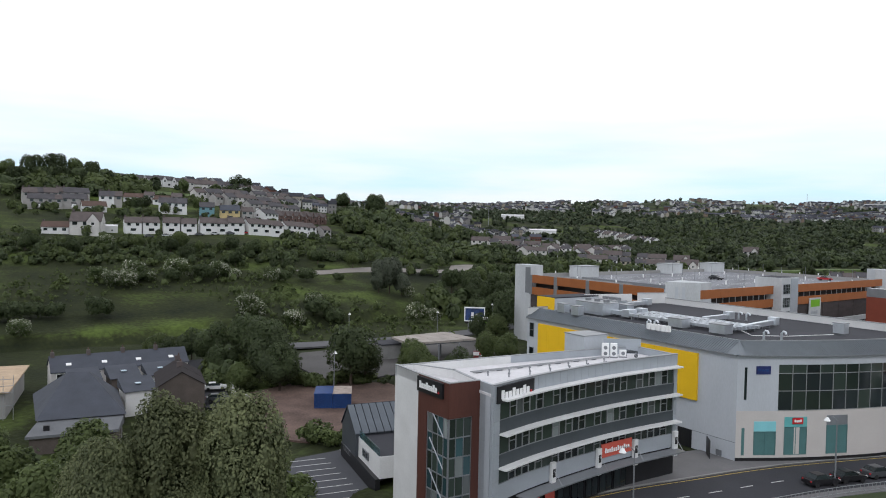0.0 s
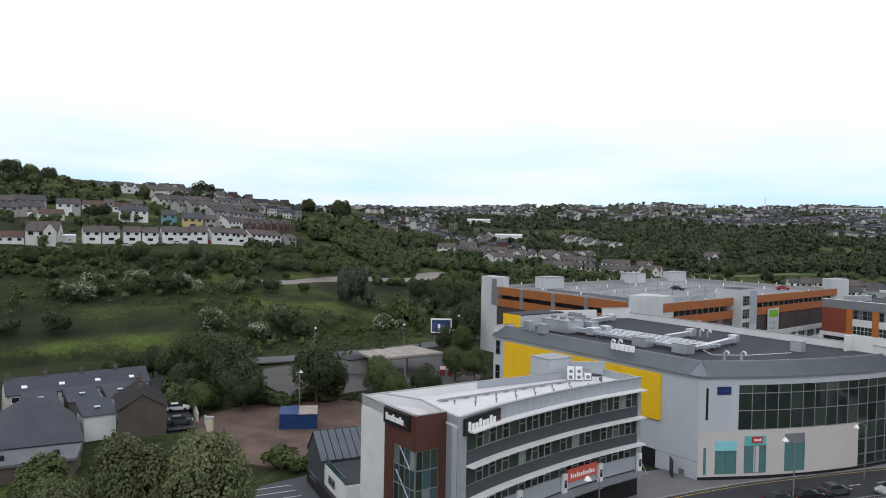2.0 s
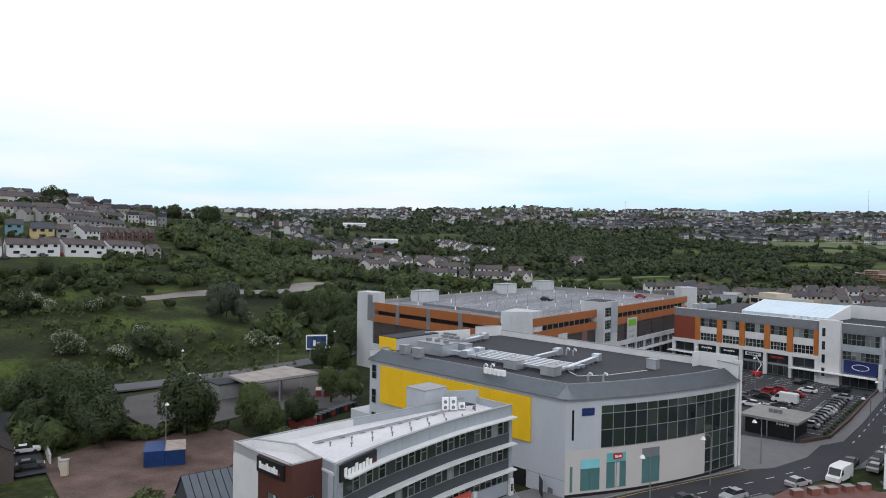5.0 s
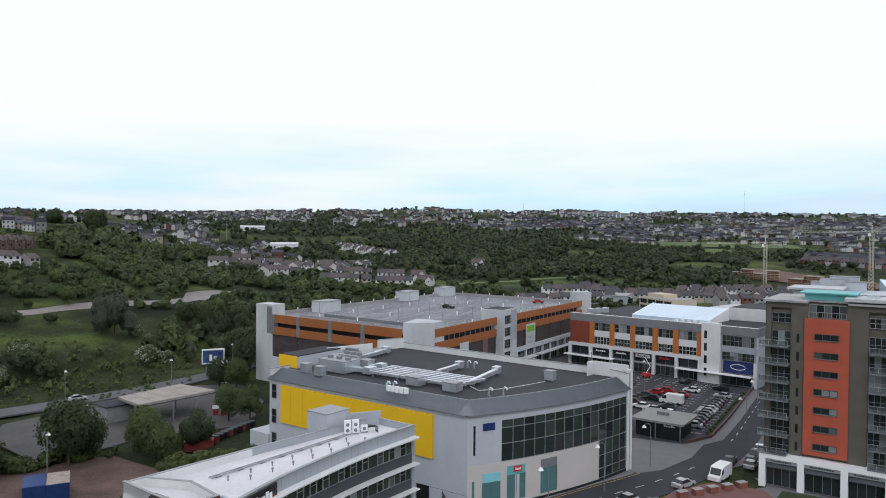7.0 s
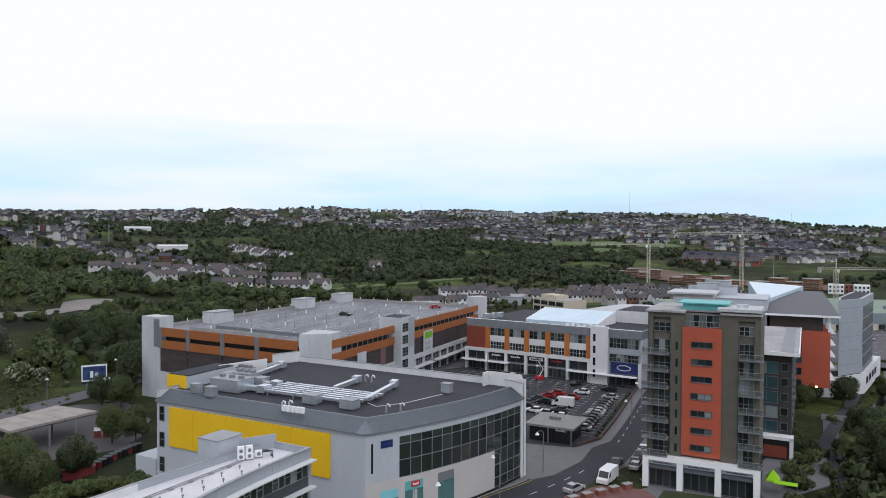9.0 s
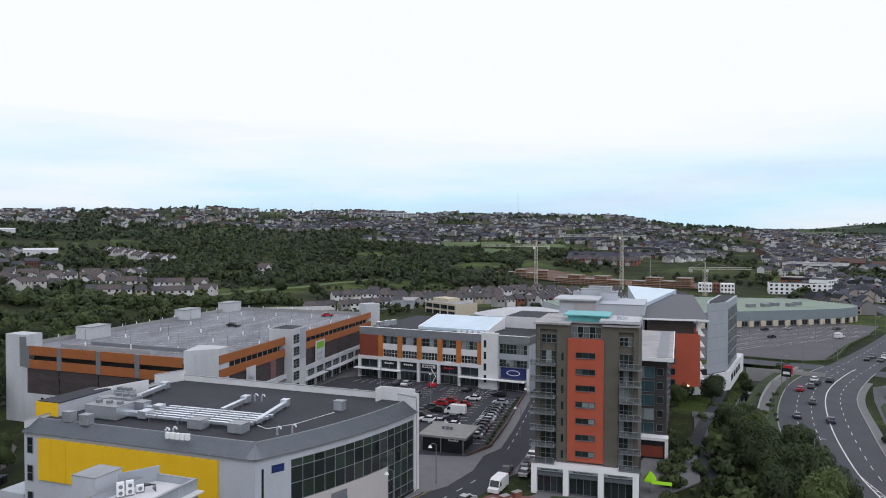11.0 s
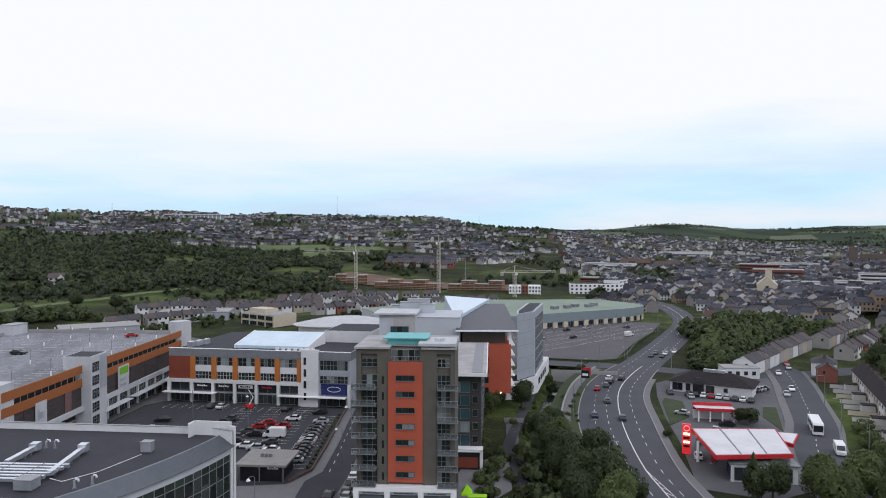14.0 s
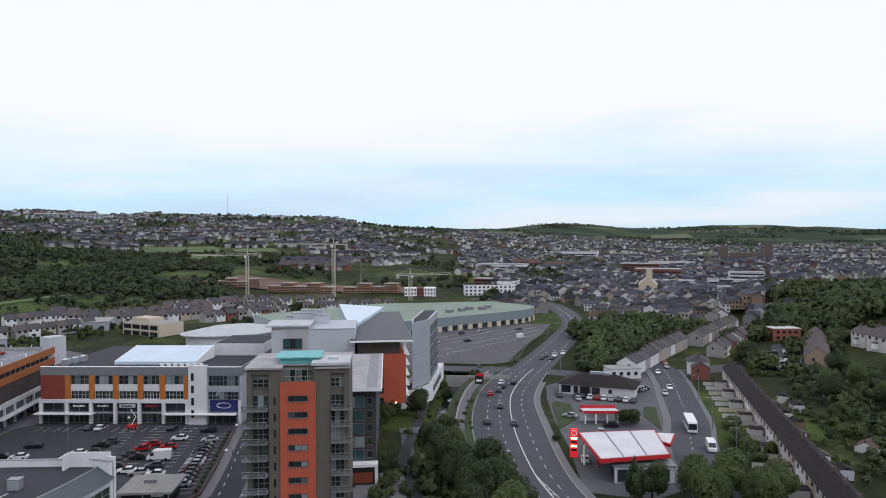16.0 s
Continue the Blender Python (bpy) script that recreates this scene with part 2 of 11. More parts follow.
nr = GLASSR.node_tree
nt, nx = nr.nodes.new("ShaderNodeBsdfTransparent"), nr.nodes.new("ShaderNodeMixShader")
nx.inputs["Fac"].default_value = 0.30
nr.links.new(nt.outputs["BSDF"], nx.inputs[1])
nr.links.new(nr.nodes["Principled BSDF"].outputs["BSDF"], nx.inputs[2])
nr.links.new(nx.outputs["Shader"], nr.nodes["Material Output"].inputs["Surface"])
WATER = glass_mat("river_water", (0.02, 0.025, 0.022), 0.12, 0.1)
LAMPON = mat("lit_lamp", (1.0, 0.62, 0.35), 0.5, vary=0.02, emit=6.0)

LEAF_A = leaf_mat("grey_green_leaves", (0.046, 0.060, 0.028), (0.205, 0.225, 0.110))
LEAF_B = leaf_mat("deep_green_leaves", (0.030, 0.041, 0.019), (0.084, 0.112, 0.048))
LEAF_C = leaf_mat("fresh_green_leaves", (0.056, 0.076, 0.030), (0.128, 0.164, 0.058))
# paler and bluer than the other leaves: distance haze put into the colour
LEAF_E = leaf_mat("hazed_green_leaves", (0.052, 0.071, 0.042), (0.112, 0.142, 0.080), 0.16)
LEAF_V = leaf_mat("valley_green_leaves", (0.056, 0.078, 0.036), (0.128, 0.162, 0.066), 0.16)
LEAF_M = leaf_mat("coppice_leaves", (0.042, 0.056, 0.030), (0.092, 0.118, 0.060), 0.16)
LEAF_D = leaf_mat("silver_green_leaves", (0.045, 0.058, 0.038), (0.15, 0.17, 0.12))
BLOSSOM = leaf_mat("hawthorn_blossom", (0.030, 0.046, 0.014), (0.66, 0.66, 0.56))
for nd in BLOSSOM.node_tree.nodes:
    if nd.type == "VALTORGB":           # white flecks among green leaves
        nd.color_ramp.elements[1].position = 0.74
        nd.color_ramp.elements.new(0.58).color = (0.085, 0.115, 0.042, 1)


# ---- mesh helpers ----
OFF = {}


class Mesh:
    """Collects vertices and faces in world metres."""

    def __init__(self):
        self.v, self.f = [], []

    def face(self, *pts):
        i = len(self.v)
        self.v.extend(tuple(p) for p in pts)
        self.f.append(tuple(range(i, i + len(pts))))

    def prism(self, poly, z0, z1, top=True, bottom=True):
        i, n = len(self.v), len(poly)
        area = sum(poly[k][0] * poly[(k + 1) % n][1] - poly[(k + 1) % n][0] * poly[k][1] for k in range(n))
        if area < 0:
            poly = poly[::-1]
        zb = z0 if isinstance(z0, (list, tuple)) else [z0] * n
        zt = z1 if isinstance(z1, (list, tuple)) else [z1] * n
        if area < 0:
            zb, zt = list(zb)[::-1], list(zt)[::-1]
        self.v.extend((p[0], p[1], z) for p, z in zip(poly, zb))
        self.v.extend((p[0], p[1], z) for p, z in zip(poly, zt))
        for k in range(n):
            j = (k + 1) % n
            self.f.append((i + k, i + j, i + n + j, i + n + k))
        if bottom:
            self.f.append(tuple(i + k for k in range(n))[::-1])
        if top:
            self.f.append(tuple(i + n + k for k in range(n)))
        return self

    def box(self, x, y, z, sx, sy, sz, turn=0.0):
        """Centre of the base, sizes, turn about z in degrees."""
        c, s = math.cos(radians(turn)), math.sin(radians(turn))
        poly = [(x + a * sx / 2 * c - b * sy / 2 * s, y + a * sx / 2 * s + b * sy / 2 * c) for a, b in ((-1, -1), (1, -1), (1, 1), (-1, 1))]
        return self.prism(poly, z, z + sz)

    def wall(self, p, q, s0, s1, z0, z1, d0=0.0, d1=0.2):
        """A box along the line p to q: s metres along it, d metres out to its right-hand side."""
        L = math.hypot(q[0] - p[0], q[1] - p[1])
        ux, uy = (q[0] - p[0]) / L, (q[1] - p[1]) / L
        nx, ny = uy, -ux
        pt = lambda s, d: (p[0] + ux * s + nx * d, p[1] + uy * s + ny * d)
        return self.prism([pt(s0, d0), pt(s1, d0), pt(s1, d1), pt(s0, d1)], z0, z1)

    def tube(self, pts, r, sides=6, r1=None):
        """A round bar along points, tapering to r1."""
        pts = [Vector(p) for p in pts]
        r1 = r if r1 is None else r1
        i0 = len(self.v)
        for k, p in enumerate(pts):
            d = (pts[min(k + 1, len(pts) - 1)] - pts[max(k - 1, 0)]).normalized()
            a = d.cross(Vector((0, 0, 1)) if abs(d.z) < 0.9 else Vector((1, 0, 0))).normalized()
            b = d.cross(a)
            rr = r + (r1 - r) * k / (len(pts) - 1)
            for j in range(sides):
                w = 2 * math.pi * j / sides
                self.v.append(tuple(p + a * rr * math.cos(w) + b * rr * math.sin(w)))
        for k in range(len(pts) - 1):
            for j in range(sides):
                a, b = i0 + k * sides + j, i0 + k * sides + (j + 1) % sides
                self.f.append((a, b, b + sides, a + sides))
        self.f.append(tuple(i0 + j for j in range(sides)))
        self.f.append(tuple(i0 + (len(pts) - 1) * sides + j for j in range(sides))[::-1])
        return self

    def cyl(self, x, y, z0, z1, r, sides=10, r1=None):
        return self.tube([(x, y, z0), (x, y, z1)], r, sides, r1)

    def data(self, name, material, off=(0, 0, 0), smooth=False):
        me = bpy.data.meshes.new(name)
        v = np.asarray(self.v, dtype=float) - np.asarray(off, dtype=float)
        me.from_pydata(v.tolist(), [], self.f)
        me.materials.append(material)
        if smooth:
            me.polygons.foreach_set("use_smooth", [True] * len(me.polygons))
        me.update()
        return me


def thing(name, at, label, category, group="", kind=""):
    ob = new(name)
    ob.location = at
    OFF[ob] = tuple(at)
    return tagged(ob, label, category, group, kind)


def part(name, mesh, material, parent, label="", smooth=False):
    """One mesh object under a thing or a part; the mesh is in world metres."""
    off = OFF[parent]
    ob = new(name, mesh.data(name, material, off, smooth))
    ob.parent = parent
    OFF[ob] = off
    if label:
        ob["label"] = label
    return ob


def solo(name, mesh, material, label, category="", group="", kind="", at=None, smooth=False):
    """A thing that is one mesh."""
    at = at or mesh.v[0]
    ob = new(name, mesh.data(name, material, at, smooth))
    ob.location = at
    OFF[ob] = tuple(at)
    return tagged(ob, label, category, group, kind)


def along(p, q, s, d=0.0):
    L = math.hypot(q[0] - p[0], q[1] - p[1])
    ux, uy = (q[0] - p[0]) / L, (q[1] - p[1]) / L
    return (p[0] + ux * s + uy * d, p[1] + uy * s - ux * d)


def dist(p, q):
    return math.hypot(q[0] - p[0], q[1] - p[1])


def spline(pts, n=8):
    """A smooth line through points in the plan."""
    out = []
    P = [pts[0]] + list(pts) + [pts[-1]]
    for k in range(1, len(P) - 2):
        for j in range(n):
            t = j / n
            a, b, c, d = (np.array(P[k + o], float) for o in (-1, 0, 1, 2))
            out.append(tuple(0.5 * (2 * b + (c - a) * t + (2 * a - 5 * b + 4 * c - d) * t * t + (3 * b - a - 3 * c + d) * t ** 3)))
    out.append(tuple(float(x) for x in pts[-1]))
    return out


def shift_line(line, d):
    """The line moved d metres to its right."""
    out = []
    for k, p in enumerate(line):
        a, b = line[max(k - 1, 0)], line[min(k + 1, len(line) - 1)]
        L = max(dist(a, b), 1e-6)
        out.append((p[0] + (b[1] - a[1]) / L * d, p[1] - (b[0] - a[0]) / L * d))
    return out


# ---- the lie of the land ----
# by bearing from the middle of the walk (degrees, clockwise from north): distance and height
LAND = [
    (-75, ((0, -2.6), (170, -2.6), (260, 12), (350, 25), (440, 42), (520, 60), (800, 74), (1600, 76), (4600, 95))),
    (-60, ((0, -2.6), (185, -2.8), (260, 9), (340, 23), (440, 38), (520, 56), (700, 66), (1600, 72), (4600, 95))),
    (-46, ((0, -2.6), (200, -2.8), (260, 8), (345, 23), (420, 33), (540, 53), (650, 57), (1600, 72), (4600, 95))),
    (-38, ((0, -2.6), (215, -2.8), (290, 8), (390, 23), (520, 36), (640, 46), (800, 52), (1600, 82), (4600, 98))),
    (-28, ((0, -2.4), (250, -2.4), (330, 8), (480, 14), (800, 30), (1300, 66), (2000, 96), (4600, 98))),
    (-20, ((0, 0), (300, 0), (420, 4), (600, 13), (900, 30), (1600, 92), (2400, 92), (4600, 95))),
    (-10, ((0, 0), (380, 0), (450, 4), (700, 12), (1100, 41), (1800, 107), (2600, 98), (4600, 95))),
    (0, ((0, 0), (420, 0), (550, 8), (800, 15), (1300, 54), (1800, 101), (2600, 96), (4600, 95))),
    (10, ((0, 0), (500, 0), (700, 9), (1100, 27), (1500, 69), (2000, 109), (2600, 100), (4600, 95))),
    (20, ((0, 0), (520, 0), (700, 5), (1100, 27), (1500, 64), (2000, 102), (2600, 92), (4600, 95))),
    (30, ((0, 0), (520, 0), (800, 8), (1200, 30), (1600, 54), (2200, 71), (2800, 68), (4600, 96))),
    (40, ((0, 0), (700, 2), (1300, 14), (1800, 26), (2500, 32), (4600, 108))),
    (50, ((0, 0), (800, 0), (1600, 3), (3000, 14), (4600, 96))),
    (58, ((0, 0), (330, 0), (420, 8), (520, 14), (700, 2), (1600, 3), (3000, 14), (4600, 90))),
    (70, ((0, 0), (260, 0), (340, 6), (430, 22), (600, 26), (1600, 10), (3000, 16), (4600, 88))),
    (120, ((0, 0), (300, 0), (500, 15), (1600, 40), (4600, 90))),
    (200, ((0, -1), (300, -1), (500, 10), (1600, 40), (4600, 90))),
]
RIVER = spline([(92, 150), (98, 160), (122, 193), (146, 222), (158, 240)], 6)


ROAD_END = spline([(296, 324), (333, 377), (356, 426), (347, 461), (327, 484)], 5)


def step(a, b, x):
    t = min(1, max(0, (x - a) / (b - a)))
    return t * t * (3 - 2 * t)


def land(x, y):
    """Height of the ground."""
    r, az = math.hypot(x, y), math.degrees(math.atan2(x, y))
    if az < -75:
        az += 360
    keys = LAND + [(285, LAND[0][1])]
    for (a0, p0), (a1, p1) in zip(keys, keys[1:]):
        if a0 <= az <= a1:
            w = step(a0, a1, az)
            z0 = np.interp(r, [q[0] for q in p0], [q[1] for q in p0])
            z1 = np.interp(r, [q[0] for q in p1], [q[1] for q in p1])
            z = z0 + (z1 - z0) * w
            break
    u = min(1, max(0, ((x - 256) * 72 + (y - 160) * 42) / 6948))
    z *= step(13, 45, dist((x, y), (256 + 72 * u, 160 + 42 * u)))     # the car park behind the gardens is level
    near = 1 - step(230, 330, r)
    if near > 0:            # the yard beside the office lies lower than the street
        if y > 0:
            flat = -1.0 * step(-44, -50, x) - 1.6 * step(-63, -70, x)
            low = min(z, 0) if z < 0.5 else z
            z = z if z > 0.5 else (flat if x > -72 else min(low, -2.4)) * near + z * (1 - near)
    rough = step(260, 520, r)
    if 10 < az < 62:        # the valley floor round the road and the shopping centre is level
        level = step(10, 20, az) * (1 - step(55, 62, az)) * (1 - step(480, 720, r))
        rough *= 1 - level
        z *= 1 - level * (1 if r < 480 else 0)
    if rough > 0:
        z += rough * (noise.noise((x * 0.006, y * 0.006, 3.1)) * 5 + noise.noise((x * 0.02, y * 0.02, 7.7)) * 1.6)
    if r > 2600:
        z += step(2600, 4000, r) * (noise.noise((x * 0.0013, y * 0.0013, 9.1)) * 34 + noise.noise((x * 0.005, y * 0.005, 2.1)) * 9 - 6)
    if rough <= 0 and az < -25 and r > 190:
        z += noise.noise((x * 0.03, y * 0.03, 1.3)) * 1.2
    if 290 < x < 380 and 330 < y < 520:      # a bench for the road round the shopping centre
        z *= step(12, 40, min(dist((x, y), p) for p in ROAD_END))
    d = min(dist((x, y), p) for p in RIVER) if 50 < x < 175 and 80 < y < 255 else 99
    if d < 14:
        z -= 3.6 * (1 - step(2.5, 9, d))
    return float(z)


def land_sheet():
    azs = [-75 + 0.55 * k for k in range(264)] + [76 + 6 * k for k in range(35)]
    rs = [4 + 3 * k for k in range(120)]
    while rs[-1] < 4600:
        rs.append(rs[-1] * 1.035)
    me = Mesh()
    n = len(azs)
    for r in rs:
        for a in azs:
            x, y = r * math.sin(radians(a)), r * math.cos(radians(a))
            me.v.append((x, y, land(x, y) - 0.08))
    for i in range(len(rs) - 1):
        for j in range(n):
            k = (j + 1) % n
            me.f.append((i * n + j, (i + 1) * n + j, (i + 1) * n + k, i * n + k))
    me.v.append((0, 0, -0.1))
    c = len(me.v) - 1
    for j in range(n):
        me.f.append((c, j, (j + 1) % n))
    me.f = [f[::-1] for f in me.f]
    return me


def grass_mat():
    """Rough grass: dull, straw and fresh green in patches, with scrub-dark hollows."""
    m = bpy.data.materials.new("rough_grass")
    m.use_nodes = True
    n, l = m.node_tree.nodes, m.node_tree.links
    b = n["Principled BSDF"]
    b.inputs["Roughness"].default_value = 0.95
    b.inputs["Specular IOR Level"].default_value = 0.1
    geo = n.new("ShaderNodeNewGeometry")
    out = []
    lie = n.new("ShaderNodeMapping")        # bands of better grass along the contours
    lie.inputs["Scale"].default_value = (1, 1, 16)
    l.new(geo.outputs["Position"], lie.inputs["Vector"])
    for sc, det, way in ((0.012, 6, lie.outputs["Vector"]), (0.07, 6, geo.outputs["Position"]), (0.9, 4, geo.outputs["Position"])):
        t = n.new("ShaderNodeTexNoise")
        t.inputs["Scale"].default_value = sc
        t.inputs["Detail"].default_value = det
        l.new(way, t.inputs["Vector"])
        out.append(t.outputs["Fac"])
    a = n.new("ShaderNodeMath")
    a.operation = "MULTIPLY_ADD"
    a.inputs[1].default_value = 0.30
    l.new(out[1], a.inputs[0])
    h = n.new("ShaderNodeMath")
    h.operation = "MULTIPLY"
    h.inputs[1].default_value = 0.50
    l.new(out[0], h.inputs[0])
    l.new(h.outputs["Value"], a.inputs[2])
    c = n.new("ShaderNodeMath")
    c.operation = "MULTIPLY_ADD"
    c.inputs[1].default_value = 0.20
    l.new(out[2], c.inputs[0])
    l.new(a.outputs["Value"], c.inputs[2])
    ramp = n.new("ShaderNodeValToRGB")
    e = ramp.color_ramp.elements
    e[0].position, e[0].color = 0.38, (0.014, 0.018, 0.010, 1)
    e[1].position, e[1].color = 0.64, (0.088, 0.125, 0.030, 1)
    mid = ramp.color_ramp.elements.new(0.5)
    mid.color = (0.030, 0.037, 0.015, 1)
    l.new(c.outputs["Value"], ramp.inputs["Fac"])
    # far off the slopes are hedged fields, each with its own crop, tinted bluer for haze
    rad = n.new("ShaderNodeVectorMath")
    rad.operation = "LENGTH"
    l.new(geo.outputs["Position"], rad.inputs[0])
    far = n.new("ShaderNodeMapRange")
    far.inputs["From Min"].default_value, far.inputs["From Max"].default_value = 1500, 2300
    l.new(rad.outputs["Value"], far.inputs["Value"])
    vor = n.new("ShaderNodeTexVoronoi")
    vor.inputs["Scale"].default_value = 0.0048
    vor.inputs["Randomness"].default_value = 0.85
    l.new(geo.outputs["Position"], vor.inputs["Vector"])
    sep = n.new("ShaderNodeSeparateColor")
    l.new(vor.outputs["Color"], sep.inputs["Color"])
    crop = n.new("ShaderNodeValToRGB")
    crop.color_ramp.interpolation = "CONSTANT"
    ce = crop.color_ramp.elements
    ce[0].color = (0.020, 0.034, 0.020, 1)
    ce[1].position, ce[1].color = 0.34, (0.040, 0.062, 0.028, 1)
    for ps, cc in ((0.58, (0.026, 0.042, 0.024, 1)), (0.72, (0.062, 0.085, 0.052, 1)), (0.88, (0.105, 0.120, 0.080, 1))):
        ce.new(ps).color = cc
    l.new(sep.outputs["Red"], crop.inputs["Fac"])
    field = n.new("ShaderNodeMix")
    field.data_type = "RGBA"
    l.new(far.outputs["Result"], field.inputs["Factor"])
    l.new(ramp.outputs["Color"], field.inputs["A"])
    l.new(crop.outputs["Color"], field.inputs["B"])
    l.new(field.outputs["Result"], b.inputs["Base Color"])
    bp = n.new("ShaderNodeBump")
    bp.inputs["Strength"].default_value = 0.7
    bp.inputs["Distance"].default_value = 0.3
    l.new(out[2], bp.inputs["Height"])
    l.new(bp.outputs["Normal"], b.inputs["Normal"])
    MATS["rough_grass"] = m
    return m


GRASS = grass_mat()
LAWN = mat("mown_grass", (0.036, 0.052, 0.019), 0.95, vary=0.3, scale=0.3, fine=3, bump=0.4)
solo("ground", land_sheet(), GRASS, "rough grassy ground rising to hills all round", "ground", kind="structure", at=(0, 0, 0), smooth=True)


# ---- building helpers ----
def strip(me, line, z0, z1, d0=0.0, d1=0.2):
    """A band of a wall that follows a line in the plan, d metres out to its right, in one piece."""
    a, b = shift_line(line, d0), shift_line(line, d1)
    i, n = len(me.v), len(line)
    for p, q in zip(a, b):
        me.v.extend(((*p, z0), (*q, z0), (*q, z1), (*p, z1)))
    for k in range(n - 1):
        o = i + 4 * k
        for j in range(4):
            me.f.append((o + j, o + (j + 1) % 4, o + 4 + (j + 1) % 4, o + 4 + j))
    me.f.append((i + 3, i + 2, i + 1, i))
    me.f.append(tuple(i + 4 * (n - 1) + j for j in range(4)))
    return me


def cut_line(line, s0, s1):
    """The stretch of a line between two lengths along it."""
    out, s = [], 0.0
    for p, q in zip(line, line[1:]):
        L = dist(p, q)
        if s + L >= s0 and s <= s1:
            a, b = max(s0 - s, 0), min(s1 - s, L)
            if not out:
                out.append(along(p, q, a))
            out.append(along(p, q, b))
        s += L
    return out


def window(parent, p, q, s0, s1, z0, z1, d=0.0, cols=1, rows=1, frame_mat=None, glass=None, bar=0.07, name="window", transom=None):
    """A framed window: bars as the frame, one pane to each opening under it."""
    fm = Mesh()
    fm.wall(p, q, s0, s1, z0, z0 + bar, d, d + 0.10)
    fm.wall(p, q, s0, s1, z1 - bar, z1, d, d + 0.10)
    xs = [s0 + (s1 - s0) * k / cols for k in range(cols + 1)]
    zs = [z0 + (z1 - z0) * k / rows for k in range(rows + 1)] if transom is None else [z0, z0 + (z1 - z0) * transom, z1]
    for k, x in enumerate(xs):
        a = min(max(x - bar / 2, s0), s1 - bar)
        fm.wall(p, q, a, a + bar, z0 + bar, z1 - bar, d, d + 0.10)
    for z in zs[1:-1]:
        fm.wall(p, q, s0 + bar, s1 - bar, z - bar / 2, z + bar / 2, d, d + 0.09)
    w = part(name, fm, frame_mat or STEEL, parent)
    for i in range(cols):
        pm = Mesh()
        for j in range(len(zs) - 1):
            pm.wall(p, q, xs[i] + 0.01, xs[i + 1] - 0.01, zs[j] + 0.01, zs[j + 1] - 0.01, d - 0.03, d + 0.03)
        gl = glass if glass is not None else GLASS
        if isinstance(gl, (list, tuple)):
            gl = random.choice(gl)
        part("pane", pm, gl, w)
    return w


def bars(parent, p, q, s0, s1, z0, z1, d, n, material, name="sign_mark", fill=0.75):
    """Plain bars that stand in for writing."""
    w = (s1 - s0) / n
    for k in range(n):
        m = Mesh()
        h = (z1 - z0) * (1.0 if k % 3 == 0 else 0.72)
        m.wall(p, q, s0 + k * w, s0 + k * w + w * fill, z0, z0 + h, d, d + 0.06)
        part(name, m, material, parent)


def poly_roof(parent, poly, z, material, name="roof", thick=0.25):
    m = Mesh()
    m.prism(poly, z - thick, z)
    return part(name, m, material, parent)


def parapet(parent, line, z0, z1, material, closed=True, t=0.3, name="parapet"):
    pts = list(line) + ([line[0]] if closed else [])
    for a, b in zip(pts, pts[1:]):
        m = Mesh()
        m.wall(a, b, 0.0, dist(a, b), z0, z1, -t, 0.0)
        part(name, m, material, parent)
        c = Mesh()
        c.wall(a, b, -0.03, dist(a, b) + 0.03, z1, z1 + 0.07, -t - 0.04, 0.04)
        part("coping", c, STEEL, parent)


